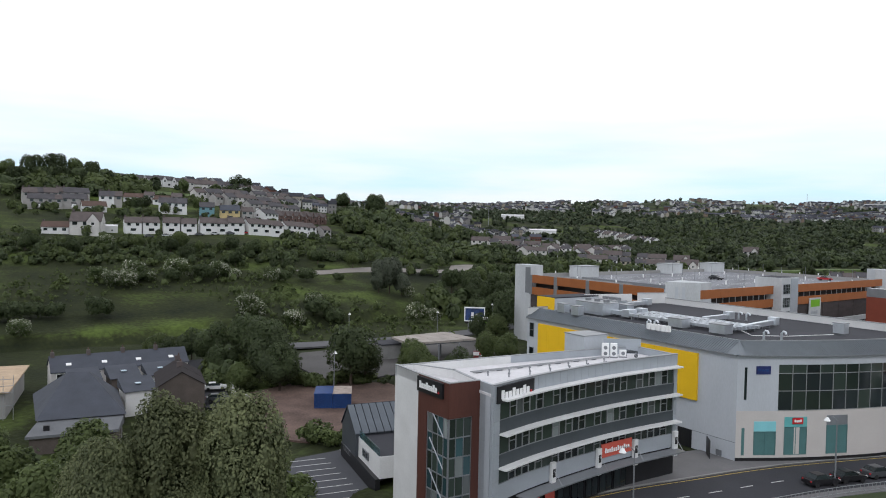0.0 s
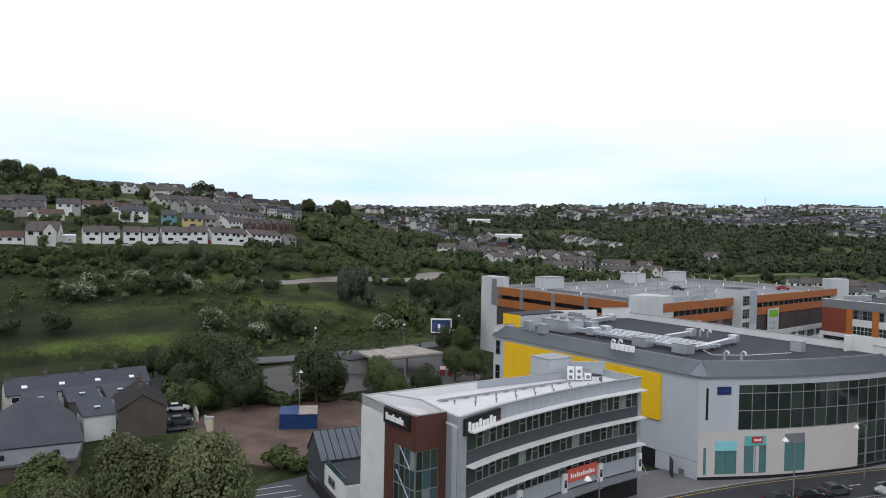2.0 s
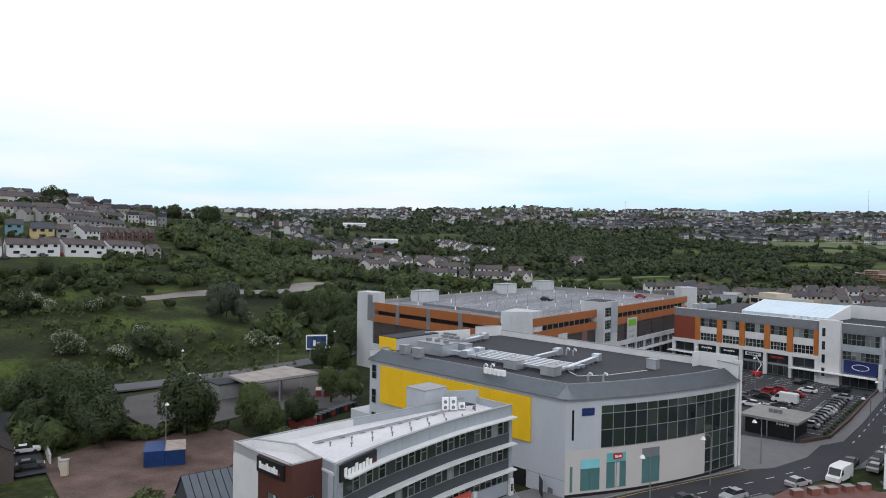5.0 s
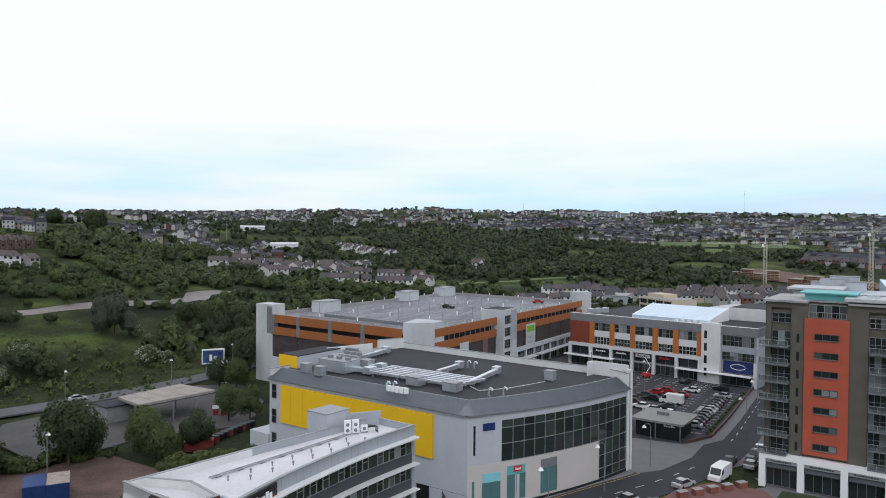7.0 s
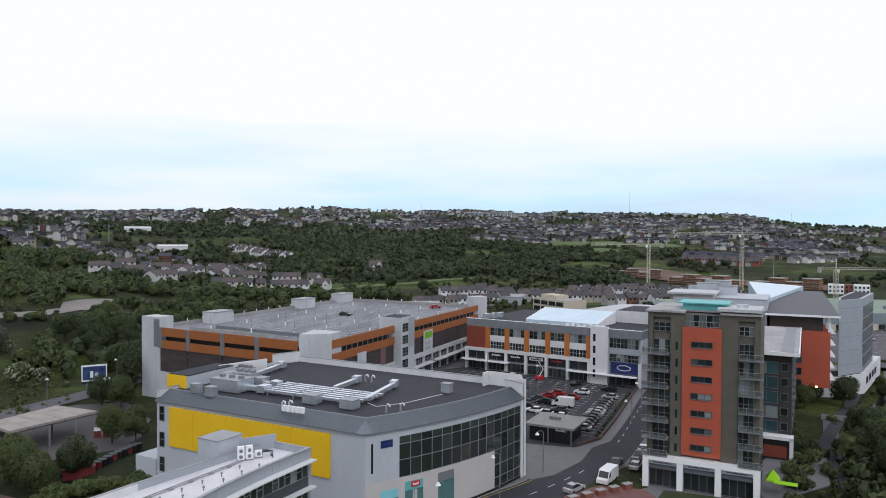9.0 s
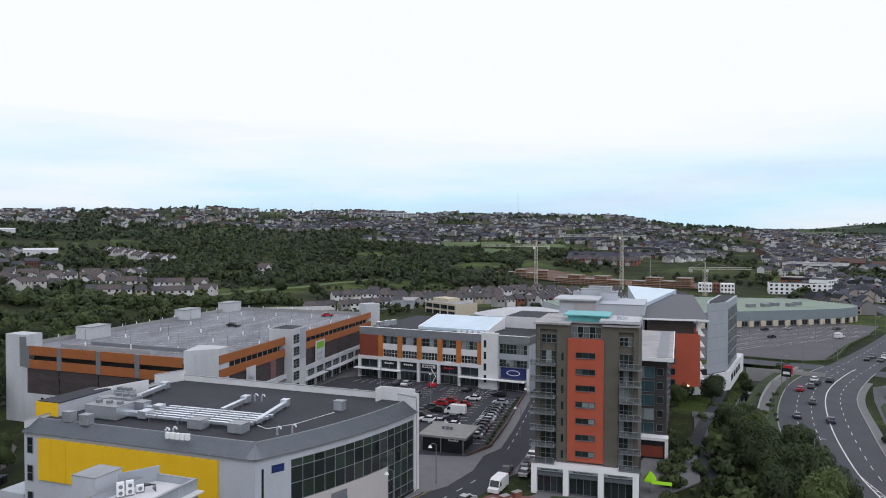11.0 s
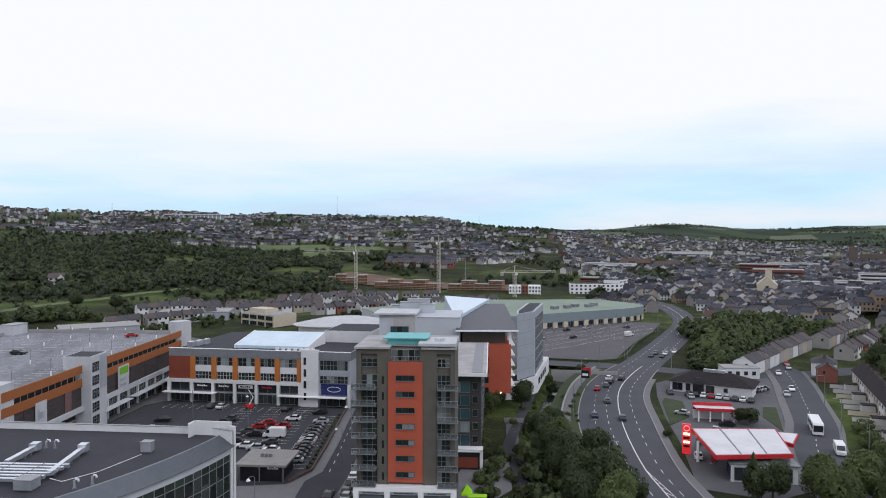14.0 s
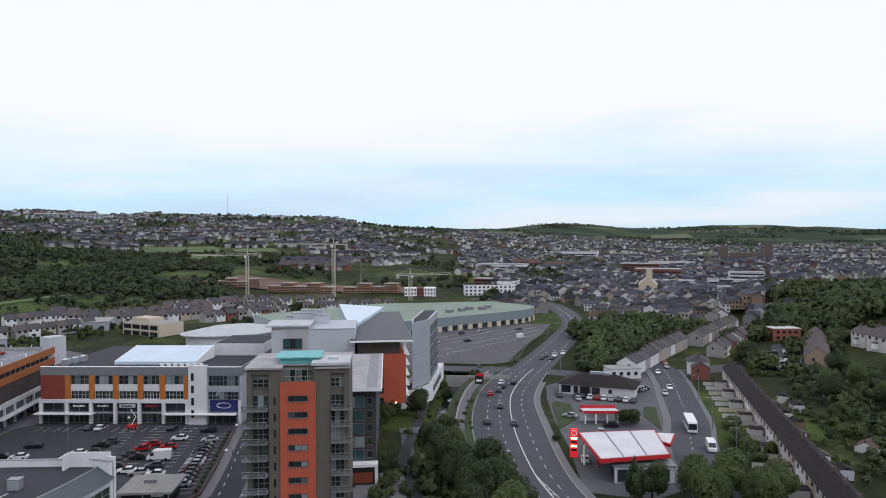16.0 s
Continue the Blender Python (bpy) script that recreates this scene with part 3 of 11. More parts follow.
# ---- office building beside the street ----
def office():
    A, B, C, D = (-42.3, 65.4), (-37.6, 62.7), (-32.7, 60.3), (-30.9, 63.5)
    face = spline([(-28.7, 62.2), (-27.0, 69.2), (-23.8, 78.2), (-21.0, 84.5), (-17.1, 91.8)], 6)
    total = sum(dist(a, b) for a, b in zip(face, face[1:]))
    RB, BK = (-23.4, 95.2), (-34.4, 78.5)
    o = thing("office_building", (-30, 75, 0), "curved office block with white sun fins and brown stair tower", "office building")
    # core and stair tower walls
    core = Mesh().prism([(-40.9, 67.6), (-31.4, 64.0)] + [along(a, b, 0, -0.45) for a, b in zip(face, face[1:])] + [(-17.6, 92.0), RB, BK], -1.2, 14.2)
    part("wall", core, GREYW, o, "pale grey rendered rear wall")
    m = Mesh().wall(A, B, 0, dist(A, B), -1.2, 15.4, -0.4, 0)
    m.wall(BK, A, 0, dist(BK, A), -1.2, 15.3, -0.4, 0)
    part("side_wall", m, WHITE, o, "smooth white side wall")
    # brown surround: left leaf, right leaf, head
    L1, L2 = dist(B, C), dist(C, D)
    for nm, p, q, s0, s1, z0, z1 in (("brown_panel", B, C, 0, 1.6, 0, 15.4), ("brown_panel", B, C, 1.6, L1, 11.9, 15.4), ("brown_panel", C, D, 0, L2 - 0.9, 11.9, 15.4),
                                     ("brown_panel", C, D, L2 - 0.9, L2, 0, 15.4)):
        part(nm, Mesh().wall(p, q, s0, s1, z0, z1, -0.5, 0.05), BROWN, o)
    # stair glazing round the corner, and the stair behind it
    for p, q, s0, s1, cols in ((B, C, 1.6, L1, 4), (C, D, 0, L2 - 0.9, 3)):
        for k in range(6):
            z0 = 0.1 + k * 1.96
            window(o, p, q, s0, s1, z0, z0 + 1.96, -0.15, cols, 1, MIDG, [GLASSG, GLASSG, GLASST, GLASSL], 0.06, "stair_window")
    for k in range(4):
        f = Mesh()
        z = 0.3 + 3.2 * k
        f.tube([(*along(B, C, 2.1, -0.02), z + 2.6), (*along(B, C, 4.6, -0.02), z)], 0.07, 4)
        part("stair_stringer", f, GREYP, o, "grey stair stringer behind the glass")
    # signs
    for p, q, s0, s1, z0, z1 in ((B, C, 0.1, 4.7, 13.75, 15.3), (face[0], face[4], 0.25, 6.4, 13.55, 15.25)):
        sg = part("sign_board", Mesh().wall(p, q, s0, s1, z0, z1, 0.06, 0.30), BLACK, o, "black sign board with white marks")
        bars(sg, p, q, s0 + 0.5, s1 - 0.8, z0 + 0.42, z1 - 0.42, 0.30, 8, LETTER)
        part("sign_mark", Mesh().wall(p, q, s1 - 0.7, s1 - 0.5, z0 + 0.42, z0 + 0.62, 0.30, 0.36), RED, sg)
    # grey corner pier with panel joints
    for k in range(10):
        z0 = 3.4 + k * 1.2
        for p, q in ((D, face[0]),):
            part("pier_panel", Mesh().wall(p, q, 0, dist(p, q), z0, z0 + 1.17, -0.3, 0.02), GREYP, o)
        part("pier_panel", Mesh().wall(face[0], face[1], -0.1, 0.9, z0, z0 + 1.17, -0.3, 0.06), GREYP, o)
    part("pier_base", Mesh().wall(D, face[0], 0, dist(D, face[0]), 0, 3.36, -0.3, 0.0), WHITE, o)
    # top band in narrow panels
    n = 26
    for k in range(n):
        seg = cut_line(face, total * k / n + 0.015, total * (k + 1) / n - 0.015)
        part("parapet_panel", strip(Mesh(), seg, 13.95, 15.35, -0.3, 0.0), GREYP, o)
    part("coping", strip(Mesh(), face, 15.35, 15.45, -0.4, 0.06), STEEL, o)
    # floors
    for fl, (top, sill, low) in enumerate(((13.85, 11.75, 10.45), (10.35, 8.3, 7.05), (6.95, 5.35, 3.65))):
        fin = strip(Mesh(), cut_line(face, 0.9, total), top - 0.05, top + 0.12, 0.0, 1.0)
        part("sun_fin", fin, WHITE, o, "white projecting sun fin")
        part("spandrel", strip(Mesh(), cut_line(face, 0.9, total - 0.6), low, sill, -0.35, 0.02), DARKG if fl < 2 else GREYP, o, "dark spandrel band" if fl < 2 else "grey panel band")
        k = 0
        s = 1.0
        while s < total - 1.2:
            w = 1.12 if k % 6 else 1.7
            seg = cut_line(face, s, min(s + w, total - 0.65))
            p, q = seg[0], seg[-1]
            if k % 6:
                window(o, p, q, 0, dist(p, q), sill, top - 0.05, -0.12, 1, 1, STEEL, [GLASSG, GLASS, GLASS, GLASSL, GLASSG], 0.08, transom=0.52 if k % 2 else None)
            else:
                window(o, p, q, 0, dist(p, q), sill, top - 0.05, -0.12, 1, 1, MIDG, [GLASSG], 0.06)
            s += w
            k += 1
    for k in range(5):
        seg = cut_line(face, total - 0.6, total)
        z0 = 3.4 + k * 2.1
        part("pier_panel", strip(Mesh(), seg, z0, z0 + 2.07, -0.35, 0.05), GREYP, o)
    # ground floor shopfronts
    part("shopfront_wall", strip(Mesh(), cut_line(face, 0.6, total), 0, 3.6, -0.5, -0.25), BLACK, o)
    k, s = 0, 1.2
    while s < total - 8.5:
        seg = cut_line(face, s, s + 2.2)
        window(o, seg[0], seg[-1], 0, dist(seg[0], seg[-1]), 0.25, 3.0, -0.2, 2, 1, BLACK, [GLASS], 0.06, "shop_window")
        if k in (2, 3):
            part("poster", Mesh().wall(seg[0], seg[-1], 0.3, 1.9, 0.5, 2.6, -0.06, -0.02), REDP, o, "red window poster")
        s += 2.5
        k += 1
    part("canopy", strip(Mesh(), cut_line(face, 4.0, total), 3.35, 3.5, 0, 1.7), MIDG, o, "thin grey glass canopy")
    for s in (9.5, 17.5, 24.0, total - 0.3):
        seg = cut_line(face, s, s + 0.7) if s < total - 1 else cut_line(face, total - 0.7, total)
        bl = part("blade_sign", Mesh().wall(seg[0], seg[-1], 0, dist(seg[0], seg[-1]), 2.6, 5.7, 0.1, 0.45), WHITE, o, "white vertical blade sign")
        part("sign_mark", Mesh().wall(seg[0], seg[-1], 0.15, 0.55, 4.1, 5.0, 0.45, 0.5), BLACK, bl)
        tie = Mesh().tube([(*along(seg[0], seg[-1], 0.3, 0.1), 5.3), (*along(seg[0], seg[-1], 0.3, 1.65), 3.5)], 0.04, 4)
        part("tie_rod", tie, STEEL, o)
    seg = cut_line(face, 18.4, 23.8)
    ban = part("banner", strip(Mesh(), seg, 4.4, 6.0, 0.12, 0.2), REDP, o, "salmon red banner sign")
    bars(ban, seg[0], seg[-1], 0.5, dist(seg[0], seg[-1]) - 0.5, 4.95, 5.5, 0.3, 12, LETTER, fill=0.6)
    # roof
    roof = [(-41.9, 65.6), (-37.4, 63.1), (-32.9, 60.9), (-31.3, 63.6)] + shift_line(face, -0.3) + [RB, BK]
    poly_roof(o, roof, 14.45, ROOFW)
    parapet(o, [(-17.1, 91.8), RB, BK, A], 14.2, 15.3, GREYP, closed=False)
    parapet(o, [A, B, C, D], 14.4, 15.4, WHITE, closed=False, t=0.25)
    parapet(o, [D, (-35.6, 66.9), (-41.0, 67.2)], 14.4, 15.35, WHITE, closed=False, t=0.25)
    part("plant_room", Mesh().prism([(-31.6, 90.6), (-28.4, 88.9), (-26.4, 92.6), (-29.6, 94.3)], 0, 16.9), GREYW, o, "grey rendered plant room")
    part("coping", Mesh().prism([(-31.7, 90.6), (-28.4, 88.8), (-26.3, 92.6), (-29.6, 94.4)], 16.9, 17.0), STEEL, o)
    part("screen_wall", Mesh().wall((-25.9, 92.5), (-22.4, 94.6), -2.0, 4.1, 14.4, 16.4, -0.2, 0.0), GREYP, o)
    pipe = Mesh()
    a, b = np.array((-35.4, 70.2)), np.array((-25.6, 88.6))
    for k in range(2):
        off = np.array((0.25, -0.13)) * k * 1.6
        pipe.tube([(*(a + off), 14.62), (*((a + b) / 2 + off), 14.62), (*(b + off), 14.62)], 0.07, 6)
    part("roof_pipe", pipe, STEEL, o)
    for k in range(14):
        t = (k + 0.5) / 14
        c = a + (b - a) * t + np.array((3.4, -1.4)) * (1 if k % 2 else 0.55)
        v = Mesh().cyl(c[0], c[1], 14.45, 14.8, 0.07, 6)
        v.cyl(c[0], c[1], 14.8, 14.98, 0.17, 8, 0.08)
        part("roof_vent", v, MIDG, o)
    for k in range(7):
        t = (k + 0.3) / 7
        c = a + (b - a) * t
        part("pipe_bracket", Mesh().box(c[0] + 0.2, c[1] - 0.1, 14.45, 0.7, 0.35, 0.14, 62), MIDG, o)
    for dx, dy, h in ((-0.6, -0.5, 1.7), (0.35, 0.0, 1.7), (1.3, 0.9, 0.8)):
        x, y = -25.0 + dx, 89.6 + dy
        ac = thing("air_conditioner", (x, y, 14.45), "white air conditioning unit on the roof", "air conditioner", "rooftop air conditioners")
        part("case", Mesh().box(x, y, 14.6, 0.85, 0.45, h, 25), LETTER, ac)
        part("stand", Mesh().box(x, y, 14.45, 0.95, 0.55, 0.15, 25), MIDG, ac)
        for k in range(2 if h > 1 else 1):
            c = (x + 0.10, y - 0.215)
            part("fan_grille", Mesh().tube([(c[0], c[1], 15.0 + 0.75 * k), (c[0] + 0.02, c[1] - 0.05, 15.0 + 0.75 * k)], 0.24, 12), MIDG, ac)
    for k in range(5):
        a0, b0 = (-24.2 + 0.22 * k, 90.6 + 0.1 * k), (-22.4 + 0.15 * k, 91.4 - 0.25 * k)
        part("refrigerant_pipe", Mesh().tube([(*a0, 14.6), (*a0, 15.0 + 0.1 * k), (*b0, 15.0 + 0.1 * k), (*b0, 14.5)], 0.05, 5), DARKG, o)


office()


# ---- slate gabled annex behind the office ----
def annex():
    o = thing("gabled_annex", (-52, 75, -1), "dark zinc-clad gabled annex with a white lower block", "annex")
    p0, p1 = (-58.6, 77.4), (-53.4, 73.4)
    L = dist(p0, p1)
    back = 9.0
    m = Mesh()
    pt = lambda s, d: along(p0, p1, s, -d)
    a, b, c, d = pt(0, 0), pt(L, 0), pt(L, back), pt(0, back)
    ra, rb = pt(L * 0.42, 0), pt(L * 0.42, back)
    for f in (((*a, -1.2), (*b, -1.2), (*b, 4.0), (*ra, 6.6), (*a, 3.6)), ((*c, -1.2), (*d, -1.2), (*d, 3.6), (*rb, 6.6), (*c, 4.0)), ((*b, -1.2), (*c, -1.2), (*c, 4.0), (*b, 4.0)), ((*d, -1.2), (*a, -1.2), (*a, 3.6), (*d, 3.6))):
        m.face(*f)
    part("wall", m, mat("zinc_cladding", (0.06, 0.068, 0.08), 0.5, 0.2, vary=0.15), o)
    for k in range(9):
        s = L * 0.42 + (L * 0.58) * 0
        t0, t1 = k / 9, (k + 1) / 9 - 0.012
        r = Mesh()
        e0, e1 = pt(L + 0.25, back * t0 - 0.1), pt(L + 0.25, back * t1 - 0.1)
        g0, g1 = pt(L * 0.42, back * t0 - 0.1), pt(L * 0.42, back * t1 - 0.1)
        for up in (0.0,):
            r.face((*e0, 3.95), (*e1, 3.95), (*g1, 6.72), (*g0, 6.72))
            r.face((*e0, 3.85), (*g0, 6.6), (*g1, 6.6), (*e1, 3.85))
        part("roof_panel", r, mat("zinc_roof", (0.10, 0.115, 0.135), 0.45, 0.3, vary=0.15), o)
    r = Mesh()
    r.prism([pt(-0.2, -0.15), pt(L * 0.42, -0.15), pt(L * 0.42, back), pt(-0.2, back)], [3.55, 6.65, 6.65, 3.55], [3.65, 6.78, 6.78, 3.65])
    part("roof", r, SLATEB, o)
    for k in range(4):
        window(o, p0, p1, 1.3 + k * 0.85, 2.0 + k * 0.85, 0.3, 1.0, 0.02, 1, 1, MIDG, [GLASS])
    low = Mesh().prism([pt(L, 0.4), along(p0, p1, L + 8.8, -0.4), along(p0, p1, L + 8.8, -6), pt(L, 6)], 0.9, 3.5)
    part("white_block", low, WHITE, o, "white rendered upper wall")
    part("base_wall", Mesh().prism([pt(-0.2, -0.1), along(p0, p1, L + 8.8, 0.1), along(p0, p1, L + 8.8, -0.5), pt(-0.2, 0.5)], -1.3, 0.9), BLACK, o, "dark base wall")
    window(o, p0, p1, L + 2.2, L + 4.6, 1.7, 2.7, -0.35, 2, 1, MIDG, [GLASS])
    for k in range(8):
        ang = k
        part("terrace_rail", Mesh().wall(p0, p1, L + 0.3 + k * 1.05, L + 1.25 + k * 1.05, 3.5, 4.4, -0.5, -0.44), GLASST, o)
    part("terrace_floor", Mesh().wall(p0, p1, L, L + 8.6, 3.5, 3.56, -5.9, -0.6), ROOFD, o)


annex()


# ---- shopping building with the yellow panel ----
ML, MC, MR = (-49.7, 121.6), (-11.1, 101.5), (14.5, 125.3)
MB2, MB1, MLB = (11.0, 129.6), (-31.3, 153.0), (-36.2, 148.6)


def mall():
    o = thing("shopping_building", (-15, 125, 0), "pale grey shopping building with a yellow panel and dark glazed corner", "shopping building")
    mid = along(MC, MR, dist(MC, MR) / 2, 1.7)
    q1, q3 = along(MC, MR, dist(MC, MR) * 0.25, 1.28), along(MC, MR, dist(MC, MR) * 0.75, 1.28)
    face = spline([MC, q1, mid, q3, MR], 6)
    total = sum(dist(a, b) for a, b in zip(face, face[1:]))
    inner = shift_line(face, -0.5)
    part("core", Mesh().prism([along(ML, MC, 0.4, -0.5)] + inner + [MB2, MB1, MLB], 0, 14.4), GREYW, o)
    LL = dist(ML, MC)
    # left wall in sections
    part("wall", Mesh().wall(ML, MC, 0, LL, 0, 14.5, -0.5, 0), GREYW, o, "pale grey rendered wall")
    part("wall_joint", Mesh().wall(ML, MC, 30, LL, 2.55, 2.62, 0, 0.015), MIDG, o)
    edges = (3.3, 6.0, 9.0, 16.5, 23.0, 30.0, 37.4)
    for a, b in zip(edges, edges[1:]):
        part("yellow_panel", Mesh().wall(ML, MC, a + 0.03, b - 0.03, 7.0, 13.7, 0.0, 0.35), YELLOW, o)
    for z in (11.0, 6.5, 2.2):
        window(o, ML, MC, 0.7, 1.9, z, z + 2.6, 0.02, 1, 2, MIDG, [GLASS])
    # no opening here: a black slab paints the darkness of the doorway
    part("service_door", Mesh().wall(ML, MC, 34.2, 36.6, 0, 2.6, 0.0, 0.06), BLACK, o, "black panel standing in for the shade inside a service doorway")
    part("gate_leaf", Mesh().wall((-14.9, 102.9), (-14.0, 100.3), 0, 2.4, 0.1, 2.6, 0, 0.08), BLACK, o, "black gate leaf standing open")
    part("vent_cover", Mesh().wall(ML, MC, 40.6, 41.5, 0.2, 1.0, 0.0, 0.05), MIDG, o)
    part("black_plinth", strip(Mesh(), face, 0, 0.55, -0.3, 0.08), BLACK, o)
    # front wall
    part("wall", strip(Mesh(), cut_line(face, 0, 5.8), 6.9, 14.5, -0.5, 0), GREYW, o)
    part("wall", strip(Mesh(), cut_line(face, 5.8, total), 13.2, 14.5, -0.5, 0), GREYW, o)
    part("lower_wall", strip(Mesh(), cut_line(face, 0, 26.4), 0.55, 6.9, -0.5, 0.04), mat("pale_pink_stone", (0.50, 0.47, 0.45), 0.85, vary=0.06, scale=0.3), o, "pale stone-faced lower wall")
    part("end_pier", strip(Mesh(), cut_line(face, total - 0.7, total), 0.0, 14.5, -0.5, 0.15), WHITE, o)
    sl = cut_line(face, 1.0, 1.35)
    part("slot_window", Mesh().wall(sl[0], sl[-1], 0, 0.35, 8.4, 12.8, -0.1, 0.03), GLASS, o)
    sl = cut_line(face, 0.8, 1.2)
    part("slot_window", Mesh().wall(sl[0], sl[-1], 0, 0.4, 0.9, 4.6, -0.1, 0.08), TEALD, o)
    bs = cut_line(face, 2.6, 4.6)
    sg = part("blue_sign", Mesh().wall(bs[0], bs[-1], 0, dist(bs[0], bs[-1]), 11.9, 13.0, 0, 0.12), BLUE, o, "small blue sign")
    bars(sg, bs[0], bs[-1], 0.2, 1.8, 12.3, 12.65, 0.12, 3, BLUEC)
    for s0, s1, top, head in ((2.5, 5.6, 5.5, AQUA), (6.8, 10.1, 6.1, TEAL), (13.1, 16.4, 6.2, MIDG)):
        seg = cut_line(face, s0, s1)
        L = dist(seg[0], seg[-1])
        part("window_head", Mesh().wall(seg[0], seg[-1], 0, L, top - 1.35, top, 0.0, 0.09), head, o)
        window(o, seg[0], seg[-1], 0, L, 0.95, top - 1.35, 0.03, 2, 1, TEALD, [TEALD], 0.06, "shop_window")
    seg = cut_line(face, 7.9, 9.5)
    sg = part("red_sign", Mesh().wall(seg[0], seg[-1], 0, 1.55, 5.15, 6.0, 0.1, 0.2), RED, o, "red shop sign with white marks")
    bars(sg, seg[0], seg[-1], 0.25, 1.35, 5.4, 5.75, 0.2, 4, LETTER)
    # curtain wall
    n = 14
    for k in range(n):
        s0, s1 = 5.8 + (total - 0.7 - 5.8) * k / n, 5.8 + (total - 0.7 - 5.8) * (k + 1) / n
        seg = cut_line(face, s0, s1)
        p, q = seg[0], seg[-1]
        zlo = 6.95 if s1 < 27.2 else 0.6
        zs = [13.2, 12.0, 9.6, 6.95] if zlo > 1 else [13.2, 12.0, 9.6, 6.95, 4.4, 2.2, 0.6]
        for z1, z0 in zip(zs, zs[1:]):
            window(o, p, q, 0, dist(p, q), z0, z1, -0.12, 1, 1, STEEL, [GLASSG, GLASSG, GLASS], 0.045, "glazing_bay")
    # shallow roof slope of standing-seam panels above both faces, mitred at the corner
    left = [along(ML, MC, LL * k / 24) for k in range(25)]
    run = 2.5
    d1, d2 = np.array(MC) - np.array(ML), np.array(face[2]) - np.array(face[0])
    cut = run * math.tan(math.acos(float(d1 @ d2) / (np.linalg.norm(d1) * np.linalg.norm(d2))) / 2)
    for line, n, lo_s, hi_s in ((left, 110, 0.0, LL - cut), (face, 90, cut, total)):
        Lt = sum(dist(a, b) for a, b in zip(line, line[1:]))
        spot = lambda s: cut_line(line, min(max(s, 0.0), Lt - 0.02), Lt)[0]

        def aim(s):
            s = min(max(s, 0.3), Lt - 0.4)
            d = np.array(spot(s + 0.3)) - np.array(spot(s - 0.3))
            return np.array((d[1], -d[0])) / np.linalg.norm(d)

        for k in range(n):
            s0, s1 = Lt * k / n, Lt * (k + 1) / n
            out0, out1 = np.array(spot(s0)) + aim(s0) * 0.4, np.array(spot(s1)) + aim(s1) * 0.4
            t0, t1 = min(max(s0, lo_s), hi_s), min(max(s1, lo_s), hi_s)
            in0, in1 = np.array(spot(t0)) - aim(t0) * run, np.array(spot(t1)) - aim(t1) * run
            b = Mesh()
            b.face((*out0, 14.5), (*out1, 14.5), (*in1, 16.0), (*in0, 16.0))
            if dist(in0, in1) > 0.05:
                r0, r1 = out0 + (out1 - out0) * 0.22, in0 + (in1 - in0) * 0.22
                b.face((*out0, 14.6), (*r0, 14.6), (*r1, 16.1), (*in0, 16.1))
                b.face((*r0, 14.5), (*out0, 14.5), (*out0, 14.6), (*r0, 14.6))
                b.face((*r0, 14.6), (*r0, 14.5), (*r1, 16.0), (*r1, 16.1))
            part("seam_panel", b, SEAM, o)
        part("eaves_trim", strip(Mesh(), line, 14.3, 14.52, -0.2, 0.45), MIDG, o)
        edge = shift_line(cut_line(line, lo_s, hi_s), -run)
        part("gutter_edge", strip(Mesh(), edge, 15.7, 16.1, -0.14, 0.05), STEEL, o)
    n1 = np.array((d1[1], -d1[0])) / np.linalg.norm(d1)
    n2 = np.array((d2[1], -d2[0])) / np.linalg.norm(d2)
    tip = np.array(MC) - (n1 + n2) / (1 + float(n1 @ n2)) * run
    nose = np.array(MC) + (n1 + n2) / (1 + float(n1 @ n2)) * 0.4
    cap = Mesh()
    cap.face((*(np.array(MC) + n1 * 0.4), 14.5), (*nose, 14.5), (*tip, 16.02))
    cap.face((*nose, 14.5), (*(np.array(MC) + n2 * 0.4), 14.5), (*tip, 16.02))
    cap.face((*(np.array(MC) + n1 * 0.4), 14.5), (*tip, 16.02), (*(tip - d1 / np.linalg.norm(d1) * 0.5), 16.0))
    cap.face((*(np.array(MC) + n2 * 0.4), 14.5), (*(tip + d2 / np.linalg.norm(d2) * 0.5), 16.0), (*tip, 16.02))
    cap.tube([(*nose, 14.55), (*tip, 16.06)], 0.07, 5)
    part("hip_cap", cap, SEAM, o)
    flat = shift_line(cut_line(left, 0.1, LL - cut), -run) + shift_line(cut_line(face, cut, total), -run) + [MB2, MB1, MLB]
    part("roof_base", Mesh().prism(flat, 14.4, 15.36), DARKG, o)
    poly_roof(o, flat, 15.75, ROOFD, thick=0.4)
    # rear parapets
    for p, q, z in ((MR, MB2, 17.0), (MB2, MB1, 16.9), (MB1, MLB, 17.9), (MLB, ML, 16.2)):
        part("parapet", Mesh().wall(p, q, 0, dist(p, q), 0 if z > 16.5 else 15.0, z, -0.35, 0), WHITE, o)
        part("coping", Mesh().wall(p, q, -0.05, dist(p, q) + 0.05, z, z + 0.1, -0.42, 0.06), STEEL, o)
    # raised corner parapet at the far end
    part("corner_parapet", Mesh().wall((14.6, 127.0), (8.6, 130.5), 0, 7.0, 15.7, 18.2, -0.35, 0), WHITE, o)
    part("corner_parapet", Mesh().wall((8.6, 130.5), (7.4, 128.6), 0, 2.2, 15.7, 18.2, -0.35, 0), WHITE, o)
    part("corner_post", Mesh().box(14.6, 126.2, 0, 0.5, 1.2, 17.6, 40), WHITE, o)
    # yellow topped lift block and low wing at the rear left
    part("lift_block", Mesh().prism([(-50.0, 127.2), (-45.8, 125.0), (-40.4, 135.4), (-44.6, 137.6)], 0, 17.9), GREYW, o)
